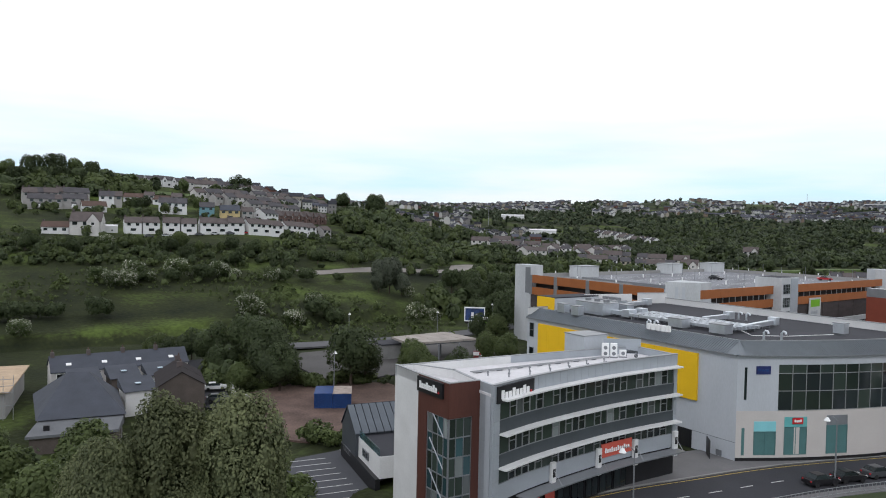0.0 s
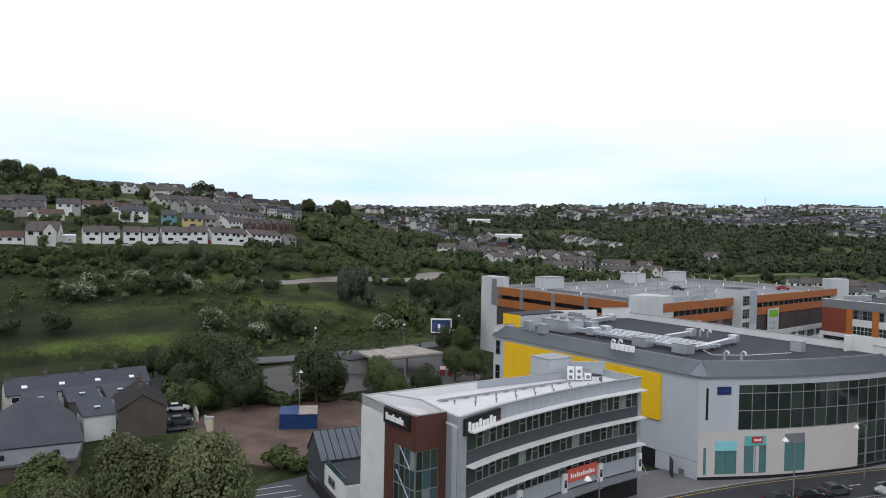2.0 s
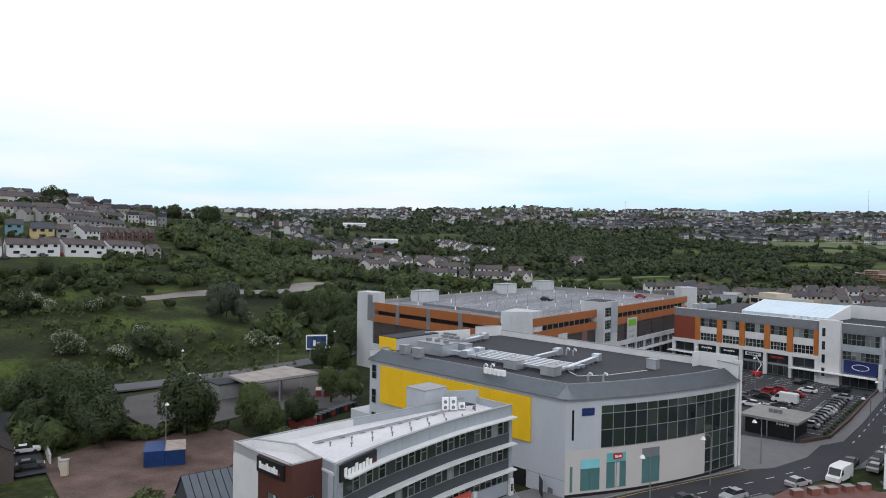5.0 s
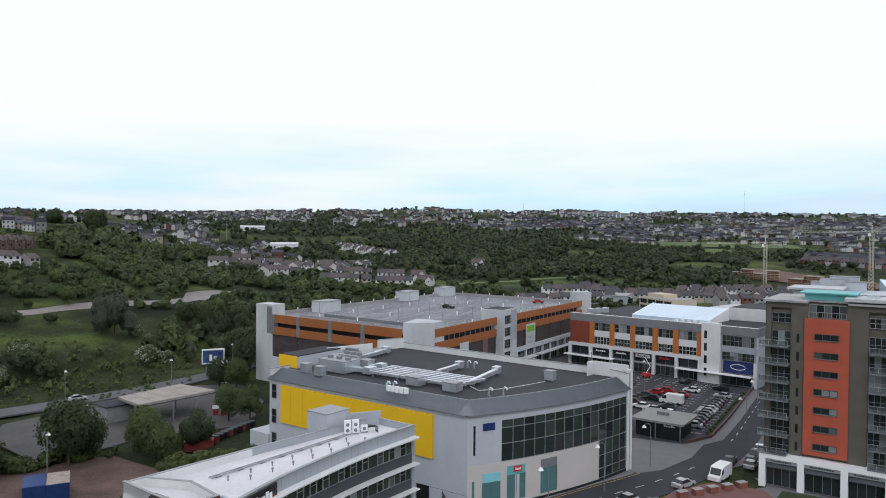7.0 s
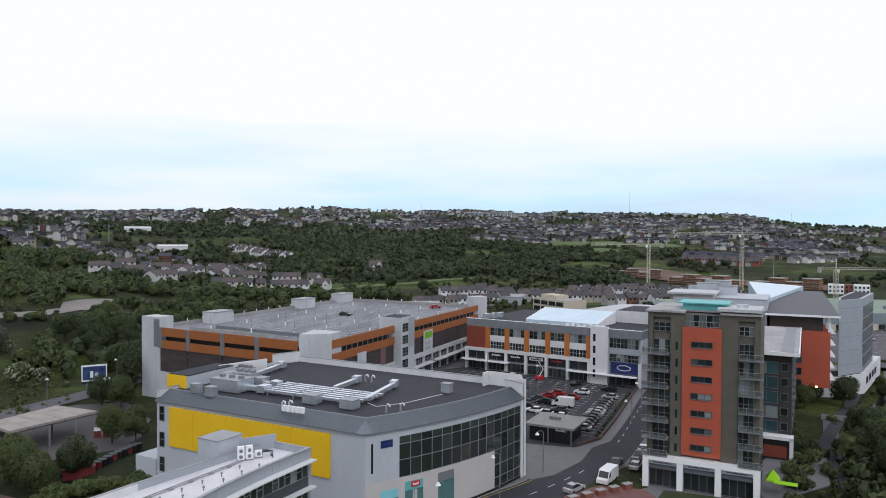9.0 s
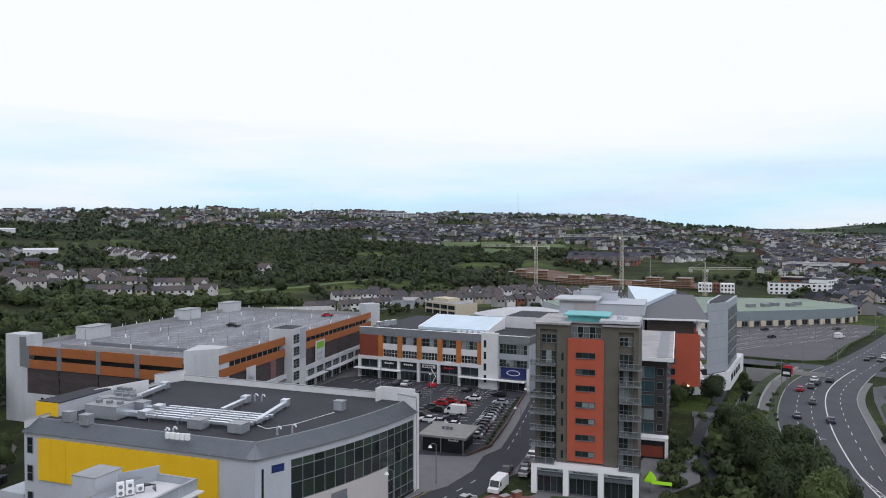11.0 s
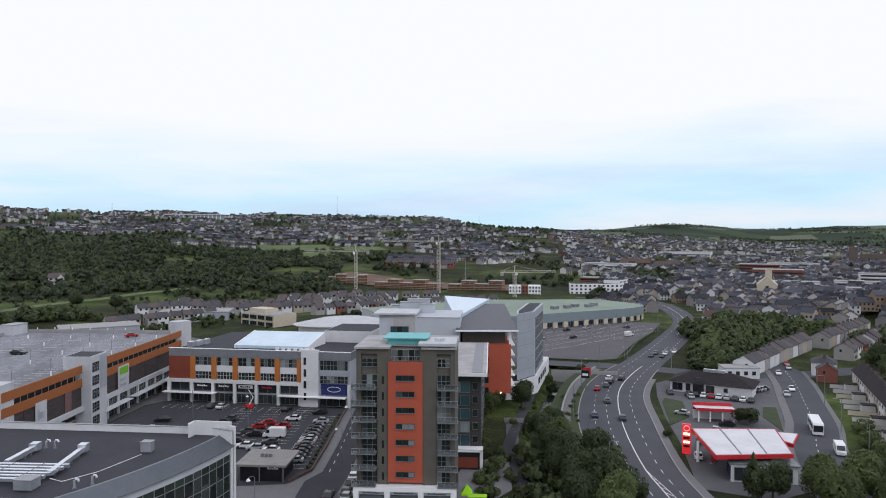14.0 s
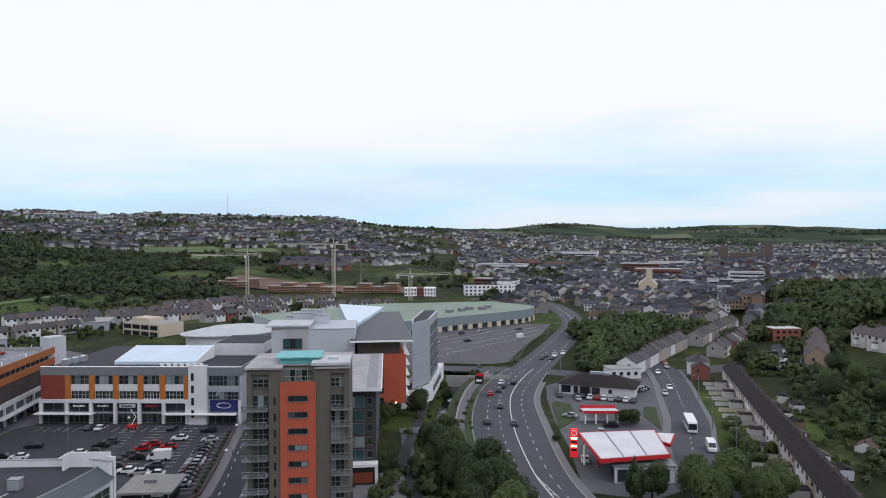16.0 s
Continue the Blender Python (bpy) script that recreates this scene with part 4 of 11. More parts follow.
    part("yellow_face", Mesh().wall((-50.0, 127.2), (-45.8, 125.0), -0.1, 4.8, 15.3, 18.0, 0, 0.1), YELLOW, o)
    part("lift_roof", Mesh().prism([(-49.8, 127.2), (-45.7, 125.1), (-40.5, 135.3), (-44.5, 137.4)], 17.9, 18.1), ROOFD, o)
    part("rear_parapet", Mesh().wall((-43, 134.5), (-35.6, 142.0), 0, 10.5, 15.7, 18.2, -0.3, 0), WHITE, o)
    part("low_wing", Mesh().prism([(-54.5, 124.0), (-49.9, 121.4), (-47.6, 126.0), (-52.0, 128.5)], -2, 4.2), GREYW, o)
    # ducts and plant
    duct_dir = ((-31.0, 120.8), (-13.6, 112.2))
    for k in range(6):
        off = 1.25 * k
        a, b = along(*duct_dir, 0, -off), along(*duct_dir, 19.6 + 0.15 * k, -off)
        t = thing("roof_duct", (*a, 15.75), "galvanised ventilation duct along the dark roof", "duct", "rooftop ducts")
        dm = Mesh()
        dm.wall(a, b, 0, dist(a, b), 16.3, 16.75, -0.3, 0.3)
        part("duct_run", dm, DUCT, t)
        for j in range(4):
            part("duct_support", Mesh().wall(a, b, 1 + 5.6 * j, 1.2 + 5.6 * j, 15.75, 16.3, -0.28, 0.28), MIDG, t)
            part("flange", Mesh().wall(a, b, 2.6 + 4.6 * j, 2.72 + 4.6 * j, 16.25, 16.8, -0.35, 0.35), STEEL, t)
    for p, q, w in (((-12.2, 114.6), (-8.8, 125.4), 0.8), ((-18.8, 122.6), (-16.1, 129.2), 0.8), ((-36.2, 133.4), (-33.3, 143.4), 0.9), ((-37.4, 124.6), (-31.4, 121.6), 1.3), ((-36.8, 128.4), (-30.2, 125.2), 1.0)):
        t = thing("roof_duct", (*p, 15.75), "galvanised ventilation duct along the dark roof", "duct", "rooftop ducts")
        part("duct_run", Mesh().wall(p, q, 0, dist(p, q), 16.2, 16.9, -w / 2, w / 2), DUCT, t)
        part("cowl", Mesh().wall(p, q, dist(p, q) - 0.2, dist(p, q) + 1.4, 16.1, 17.3, -w * 0.8, w * 0.8), DUCT, t)
        for j in range(4):
            L = dist(p, q)
            part("duct_support", Mesh().wall(p, q, L * (j + 0.4) / 4, L * (j + 0.4) / 4 + 0.2, 15.75, 16.2, -0.3, 0.3), MIDG, t)
    units = (((-42.6, 121.0), 1.7, 1.5), ((-39.2, 118.6), 1.7, 1.5), ((-37.2, 123.6), 6.5, 2.0), ((-36.0, 128.6), 4.6, 2.0), ((-39.5, 131.0), 3.0, 1.5), ((-32.8, 126.2), 2.4, 1.6), ((-14.6, 110.9), 2.6, 1.3),
             ((-21.2, 114.2), 2.6, 1.3), ((0.9, 122.4), 1.7, 1.5), ((-38.6, 137.0), 3.2, 1.3))
    for (x, y), w, h in units:
        t = thing("air_handling_unit", (x, y, 15.75), "grey metal air handling unit on the dark roof", "ventilation unit", "rooftop units")
        part("case", Mesh().box(x, y, 16.0, w, w * 0.62 if w > 3 else w * 0.8, h, -27), DUCT, t)
        part("lid", Mesh().box(x, y, 16.0 + h, w + 0.15, (w * 0.62 if w > 3 else w * 0.8) + 0.15, 0.12, -27), STEEL, t)
        part("base_frame", Mesh().box(x, y, 15.75, w * 0.9, w * 0.5, 0.25, -27), MIDG, t)
        if w > 3:
            for j in range(3):
                c = (x + (j - 1) * w * 0.3, y - (j - 1) * w * 0.15)
                part("fan_cowl", Mesh().cyl(c[0], c[1], 16.1 + h, 16.6 + h, 0.55, 12), MIDG, t)
    for x, y in ((-24.6, 109.0), (-23.8, 108.6), (-23.0, 108.2), (-22.2, 107.8), (-21.5, 107.6)):
        t = thing("condenser_unit", (x, y, 15.75), "small pale condenser unit on the roof", "air conditioner", "small rooftop condensers")
        part("case", Mesh().box(x, y, 15.9, 0.6, 0.5, 0.9, -27), LETTER, t)
        part("stand", Mesh().box(x, y, 15.75, 0.7, 0.55, 0.15, -27), MIDG, t)
    for x, y in ((-25.2, 110.2), (-24.2, 110.6), (-8.6, 108.6), (-6.4, 109.4), (-14.5, 131.5), (-13.2, 130.8)):
        t = thing("bent_vent_pipe", (x, y, 15.75), "swan-neck vent pipe on the roof", "vent pipe", "swan-neck vents")
        part("pipe", Mesh().tube([(x, y, 15.75), (x, y, 16.9), (x + 0.2, y - 0.1, 17.15), (x + 0.5, y - 0.25, 17.1), (x + 0.6, y - 0.3, 16.8)], 0.16, 8), DUCT, t)
        part("collar", Mesh().cyl(x, y, 15.75, 15.9, 0.28, 8), MIDG, t)
    cab = Mesh().tube([(-12.0, 112.6, 16.4), (-10.5, 112.4, 15.82), (-6, 115, 15.8), (0, 121.4, 15.82)], 0.05, 5)
    solo("roof_cable", cab, LETTER, "pale cable lying across the dark roof", "cable")


mall()


# ---- multi-storey car park ----
CP1, CP2, CPS, CP3, CP4 = (-79.0, 194.8), (-35.0, 170.3), (-27.4, 172.3), (13.7, 264.5), (-40.0, 292.0)
CPL = (-85.5, 198.3)


def car_park():
    o = thing("multi_storey_car_park", (-35, 230, 0), "multi-storey car park with orange bands and an open top deck", "car park")
    body = [(-78.5, 196.0), (-35.3, 172.0), (-28.2, 174.0), (12.4, 264.0), (-40, 290.8), (-83, 200)]
    # solid block whose near-black colour stands in for the shade inside the levels
    part("inner_wall", Mesh().prism([(x * 0.98 - 0.7, 4.4 + y * 0.98) for x, y in body], -0.5, 15.6), mat("interior_shade", (0.03, 0.028, 0.028), 0.9), o)
    part("deck", Mesh().prism(body, 15.6, 16.1), DECK, o, "worn pale concrete top deck")
    for z in (3.2, 6.5, 9.6, 12.7):
        part("floor_slab", Mesh().prism(body, z, z + 0.3), CONC, o)
    L = dist(CP1, CP2)
    joints = (0, 11, 24, 36.2, L)
    for s0, s1 in zip(joints, joints[1:]):
        part("orange_band", Mesh().wall(CP1, CP2, s0 + 0.9, s1 - 0.5, 15.1, 17.45, -0.2, 0.1), ORANGE, o)
        part("orange_band", Mesh().wall(CP1, CP2, s0 + 0.9, s1 - 0.5, 11.7, 13.9, -0.2, 0.1), ORANGE, o)
        part("band_post", Mesh().wall(CP1, CP2, s0 - 0.5, s0 + 0.9, 11.7, 17.4, -0.25, 0.06), MIDG, o)
        part("mesh_screen", Mesh().wall(CP1, CP2, s0 + 0.2, s1 - 0.1, 5.2, 11.6, -0.3, -0.15), mat("brown_mesh", (0.050, 0.040, 0.040), 0.8, vary=0.35, scale=0.25, stretch=(1, 1, 4)), o)
    part("base_wall", Mesh().wall(CP1, CP2, 0, L, -2.6, 5.2, -0.4, 0.1), WORNW, o)
    part("window", Mesh().wall(CP1, CP2, 5.0, 6.0, 3.4, 4.4, 0.1, 0.14), GLASS, o)
    # corner towers
    part("corner_tower", Mesh().prism([CPL, CP1, (-76.8, 199.0), (-83.3, 202.4)], -2.6, 20.2), WORNW, o, "white corner stair tower")
    part("grey_panel", Mesh().wall(CPL, CP1, 5.0, 7.3, 11.9, 19.6, 0.0, 0.1), MIDG, o)
    part("corner_tower", Mesh().prism([CP2, CPS, (-25.6, 176.4), (-33.2, 179.6)], 0, 19.1), WORNW, o, "white corner stair tower")
    for k, w in enumerate((0.6, 0.6)):
        part("slot_panel", Mesh().wall(CP2, CPS, 2.2 + k * 1.6, 2.9 + k * 1.6, 13.5, 18.0, 0.0, 0.03), GREYW, o)
    # right side
    R = dist(CPS, CP3)
    for s0, s1 in ((0, 32.6), (41.0, R - 2)):
        n = 4 if s0 == 0 else 6
        for k in range(n):
            a, b = s0 + (s1 - s0) * k / n, s0 + (s1 - s0) * (k + 1) / n
            part("orange_band", Mesh().wall(CPS, CP3, a, b - 0.03, 15.3, 17.4, -0.2, 0.1), ORANGE, o)
            part("orange_band", Mesh().wall(CPS, CP3, a, b - 0.03, 11.9, 14.0, -0.2, 0.1), ORANGE, o)
            part("mesh_screen", Mesh().wall(CPS, CP3, a + 0.1, b - 0.1, 6.9, 11.8, -0.3, -0.15), MATS["brown_mesh"], o)
            for j in range(3):
                c = a + (b - a) * (j + 0.5) / 3
                part("rail_post", Mesh().wall(CPS, CP3, c, c + 0.15, 14.0, 15.3, -0.15, -0.05), STEEL, o)
    part("ledge", Mesh().wall(CPS, CP3, 0, R, 5.6, 6.9, -0.4, 0.5), WORNW, o)
    for k in range(11):
        s = 33 + k * 6.2
        part("column", Mesh().wall(CPS, CP3, s, s + 0.7, 0, 5.6, -0.3, 0.3), WORNW, o)
        window(o, CPS, CP3, s + 0.8, s + 6.1, 3.6, 5.5, -0.2, 4, 1, STEEL, [GLASS])
        window(o, CPS, CP3, s + 0.8, s + 6.1, 0.1, 3.2, -0.2, 3, 1, STEEL, [GLASS], 0.08, "shop_window")
    for s0, s1 in ((40, 56), (58, 88)):
        part("canopy", Mesh().wall(CPS, CP3, s0, s1, 3.3, 3.55, 0.3, 2.6), WORNW, o, "white entrance canopy")
    # banners
    b = part("banner", Mesh().wall(CPS, CP3, 12.0, 16.5, 7.0, 12.4, 0.1, 0.2), WORNW, o, "white banner")
    bars(b, CPS, CP3, 12.8, 15.6, 8.4, 10.6, 0.2, 3, GREYP)
    part("banner", Mesh().wall(CPS, CP3, 24.5, 27.5, 7.0, 12.0, -0.1, 0.02), mat("faded_pink_banner", (0.16, 0.09, 0.09), 0.8), o)
    b = part("banner", Mesh().wall(CPS, CP3, 51.5, 58.0, 6.4, 13.4, 0.2, 0.4), WORNW, o, "white banner with a green head")
    part("sign_mark", Mesh().wall(CPS, CP3, 52.2, 57.3, 10.9, 12.9, 0.4, 0.45), GREENS, b)
    bars(b, CPS, CP3, 52.5, 56.5, 9.0, 9.9, 0.4, 4, GREYP)
    bars(b, CPS, CP3, 52.5, 56.5, 7.4, 8.3, 0.4, 5, GREYP)
    # stair tower on the side
    t0, t1 = along(CPS, CP3, 32.6, 2.3), along(CPS, CP3, 41.0, 2.3)
    part("stair_tower", Mesh().prism([t0, t1, along(CPS, CP3, 41.0, -5), along(CPS, CP3, 32.6, -5)], 0, 19.6), WORNW, o, "white stair tower with square windows")
    part("tower_roof", Mesh().prism([along(t0, t1, 0.4, -0.4), along(t0, t1, 8, -0.4), along(t0, t1, 8, -6.8), along(t0, t1, 0.4, -6.8)], 19.6, 19.66), ROOFD, o)
    for k in range(5):
        z = 1.4 + k * 3.5
        window(o, t0, t1, 0.7, 4.1, z, z + 2.5, 0.02, 4, 3, MIDG, [GLASS, GLASSG], 0.06)
    part("louvre_panel", Mesh().wall(t0, t1, 4.6, 8.2, 10.5, 19.3, 0, 0.12), GREYP, o, "grey louvre panel")
    # far tower, rear parapets, and huts on the deck
    part("corner_tower", Mesh().box(12.6, 266.0, 0, 6.0, 5.0, 20.4, 25), WORNW, o)
    for p, q in (((-40, 291), (-83, 201)), ((12.4, 264.5), (-40, 291))):
        Lr = dist(p, q)
        n = int(Lr / 6)
        for k in range(n):
            part("rear_parapet", Mesh().wall(p, q, Lr * k / n, Lr * (k + 1) / n - 0.05, 16.0, 17.2, -0.2, 0), CONC, o)
            part("rail_post", Mesh().wall(p, q, Lr * k / n, Lr * k / n + 0.25, 17.2, 17.9, -0.15, 0), LETTER, o)
    for x, y, w in ((-70.0, 217.5, 8.0), (-52.5, 262.0, 8.0), (-41.5, 286.0, 8.0)):
        h = part("stair_hut", Mesh().box(x, y, 16.1, w, 5, 3.4, 64), WORNW, o, "white stair head hut")
        part("hut_roof", Mesh().box(x, y, 19.5, w + 0.3, 5.3, 0.2, 64), STEEL, h)
    part("ramp_wall", Mesh().wall((-72.5, 200.0), (-38, 180.5), 0, 30, 16.1, 17.0, -0.15, 0.15), CONC, o)
    part("deck_railing", Mesh().wall((-66, 203), (-36, 186), 0, 33, 16.1, 17.0, -0.03, 0.03), MIDG, o)
    # bay lines on the deck
    lines = Mesh()
    ux, uy = (CP3[0] - CPS[0]) / R, (CP3[1] - CPS[1]) / R
    for row in range(5):
        for k in range(30):
            s, d = 8 + k * 2.9, -6 - row * 10.5
            a = along(CPS, CP3, s, d)
            b2 = along(CPS, CP3, s, d - 4.6)
            lines.wall(a, b2, 0, 4.6, 16.1, 16.112, -0.06, 0.06)
    part("bay_line", lines, PAINT, o)
    for row in range(4):
        for k in range(6):
            c = along(CPS, CP3, 10 + k * 15.5, -4 - row * 14.5)
            lp = thing("deck_lamp", (*c, 16.1), "slim lamp post with a white collar on the car park deck", "lamp post", "deck lamps")
            part("pole", Mesh().cyl(c[0], c[1], 16.1, 20.6, 0.06, 6), MIDG, lp)
            part("collar", Mesh().cyl(c[0], c[1], 16.1, 17.3, 0.18, 6), LETTER, lp)


car_park()


# ---- retail building with orange piers ----
def retail():
    P, Q = (7.8, 231.0), (56.6, 199.6)
    L = dist(P, Q)
    o = thing("retail_building", (30, 225, 0), "three-storey retail building with orange piers and a white glazed rooflight", "retail building")
    back = [P, Q, along(P, Q, L, -42), along(P, Q, 0, -42)]
    part("core", Mesh().prism([along(P, Q, 0.4, -0.4), along(P, Q, L - 0.4, -0.4), along(P, Q, L - 0.4, -42), along(P, Q, 0.4, -42)], 0, 15.2), GREYW, o)
    part("fascia", Mesh().wall(P, Q, 0, L, 13.9, 16.3, -0.4, 0.1), MIDG, o, "grey metal fascia")
    part("side_fascia", Mesh().wall(Q, along(P, Q, L, -42), 0, 42, 13.9, 16.3, -0.3, 0.1), MIDG, o)
    part("side_wall", Mesh().wall(Q, along(P, Q, L, -42), 0, 42, 0, 13.9, -0.3, 0.05), GREYW, o)
    part("coping", Mesh().wall(P, Q, -0.05, L + 0.1, 16.3, 16.4, -0.5, 0.2), LETTER, o)
    part("rust_panel", Mesh().wall(P, Q, 0, 7.0, 7.0, 13.9, -0.3, 0.05), RUST, o)
    part("rust_panel", Mesh().wall(along(P, Q, 0, -42), P, 0, 42, 7.0, 13.9, -0.3, 0.05), RUST, o)
    piers = (7.1, 14.1, 21.0, 28.2, 34.5, 41.5)
    for s in piers:
        part("orange_pier", Mesh().wall(P, Q, s, s + 1.6, 7.0, 13.9, -0.2, 0.25), ORANGE2, o)
    for a, b in zip(piers, piers[1:]):
        part("spandrel", Mesh().wall(P, Q, a + 1.6, b, 9.4, 11.3, -0.25, 0.05), WHITE, o)
        window(o, P, Q, a + 1.7, b - 0.1, 11.3, 13.8, -0.15, 4, 2, STEEL, [GLASS, GLASSG, GLASSL])
        window(o, P, Q, a + 1.7, b - 0.1, 7.1, 9.4, -0.15, 5, 2, WHITE, [GLASS, GLASSG])
    part("stair_pier", Mesh().wall(P, Q, 43.1, 48.3, 0.0, 16.9, -0.4, 1.0), WHITE, o, "white stair bay")
    for k in range(4):
        part("slot_window", Mesh().wall(P, Q, 43.9, 44.7, 2.0 + 3.5 * k, 4.2 + 3.5 * k, 1.0, 1.04), GLASS, o)
    for z0, z1 in ((10.9, 13.8), (7.0, 9.2)):
        window(o, P, Q, 48.6, 57.2, z0, z1, -0.12, 8, 2, STEEL, [GLASS, GLASSG, GLASSL])
    part("spandrel", Mesh().wall(P, Q, 48.3, L, 9.2, 10.9, -0.25, 0.1), GREYP, o)
    sg = part("blue_sign", Mesh().wall(P, Q, 49.0, 57.0, 3.6, 6.8, -0.1, 0.15), BLUE, o, "dark blue shop sign with an oval mark")
    ov = Mesh()
    cx = 53.0
    pts = [(cx + 2.0 * math.cos(a), 5.3 + 0.75 * math.sin(a)) for a in [2 * math.pi * k / 16 for k in range(17)]]
    for (s, z), (s2, z2) in zip(pts, pts[1:]):
        ov.tube([(*along(P, Q, s, 0.2), z), (*along(P, Q, s2, 0.2), z2)], 0.08, 4)
    part("sign_mark", ov, LETTER, sg)
    part("ground_band", Mesh().wall(P, Q, -0.3, 43.1, 6.0, 7.0, -0.3, 0.6), WHITE, o)
    for k, s in enumerate((-0.3, 7.2, 14.2, 21.2, 28.2, 35.2, 42.0)):
        part("column", Mesh().wall(P, Q, s, s + 0.9, 0, 6.0, -0.2, 0.6), WHITE, o)
        if s < 42:
            window(o, P, Q, s + 1.0, s + 6.9, 3.4, 5.9, -0.1, 2, 1, MIDG, [GLASS], 0.08, "shop_window")
            window(o, P, Q, s + 1.0, s + 6.9, 0.2, 2.9, -0.1, 4, 1, MIDG, [GLASS, GLASSG], 0.08, "shop_window")
            if k in (1, 2, 3, 4):
                m = part("shop_sign", Mesh().wall(P, Q, s + 1.6, s + 6.2, 4.6, 5.6, 0.02, 0.1), (BLACK, BLACK, WHITE, BLACK)[k - 1], o)
                bars(m, P, Q, s + 2.2, s + 5.6, 4.85, 5.35, 0.1, 5, (LETTER, LETTER, BLACK, RED)[k - 1])
    part("column", Mesh().wall(P, Q, L - 0.8, L, 0, 6.8, -0.2, 0.6), WHITE, o)
    window(o, P, Q, 48.6, 56.6, 0.2, 3.3, -0.1, 4, 1, MIDG, [GLASS], 0.08, "shop_window")
    for s0, s1 in ((-1, 16), (36, 50), (50, 57)):
        part("canopy", Mesh().wall(P, Q, s0, s1, 3.0, 3.25, 0.3, 2.4), LETTER, o, "thin white canopy")
    poly_roof(o, [along(P, Q, 0.3, -0.3), along(P, Q, L - 0.3, -0.3), along(P, Q, L - 0.3, -42), along(P, Q, 0.3, -42)], 15.5, ROOFD)
    # rooflight: sloping white glazed panels
    for k in range(14):
        s0, s1 = 17.8 + k * 1.72, 17.8 + (k + 1) * 1.72 - 0.05
        m = Mesh()
        a0, a1 = along(P, Q, s0, -8), along(P, Q, s1, -8)
        b0, b1 = along(P, Q, s0 + 0.9, -21), along(P, Q, s1 + 0.9, -21)
        m.prism([a0, a1, b1, b0], 15.5, [16.4, 16.4, 19.2, 19.2])
        part("rooflight_panel", m, SKYL, o)
    for s in (17.6, 41.9):
        part("rooflight_edge", Mesh().prism([along(P, Q, s, -7.9), along(P, Q, s + 0.25, -7.9), along(P, Q, s + 1.2, -21), along(P, Q, s + 0.95, -21)], 15.5, [16.55, 16.55, 19.4, 19.4]), LETTER, o)
    part("rear_hall", Mesh().prism([along(P, Q, 42, -24), along(P, Q, L, -24), along(P, Q, L, -42), along(P, Q, 42, -42)], 14, 19.3), WHITE, o)
    part("rear_hall_roof", Mesh().prism([along(P, Q, 42.3, -24.3), along(P, Q, L - .3, -24.3), along(P, Q, L - .3, -42), along(P, Q, 42.3, -42)], 19.3, 19.4), ROOFD, o)
    for k in range(7):
        c = along(P, Q, 34 + k * 1.9, -3.0)
        t = thing("condenser_unit", (*c, 15.5), "small pale condenser unit on the roof", "air conditioner", "small rooftop condensers")
        part("case", Mesh().box(*c, 15.65, 0.9, 0.6, 1.1, -33), LETTER, t)
        part("stand", Mesh().box(*c, 15.5, 1.0, 0.6, 0.15, -33), MIDG, t)
    for k in range(3):
        c = along(P, Q, 3.5 + 1.0 * k, -7 - 3.0 * k)
        t = thing("air_handling_unit", (*c, 15.5), "pale air handling unit with pipes on the roof", "ventilation unit", "rooftop units")
        part("case", Mesh().box(*c, 15.7, 1.4, 2.4, 1.6, -33), DUCT, t)
        part("base_frame", Mesh().box(*c, 15.5, 1.5, 2.5, 0.2, -33), MIDG, t)


retail()


# ---- apartment tower ----
T1, T2 = (36.0, 122.6), (52.1, 114.5)


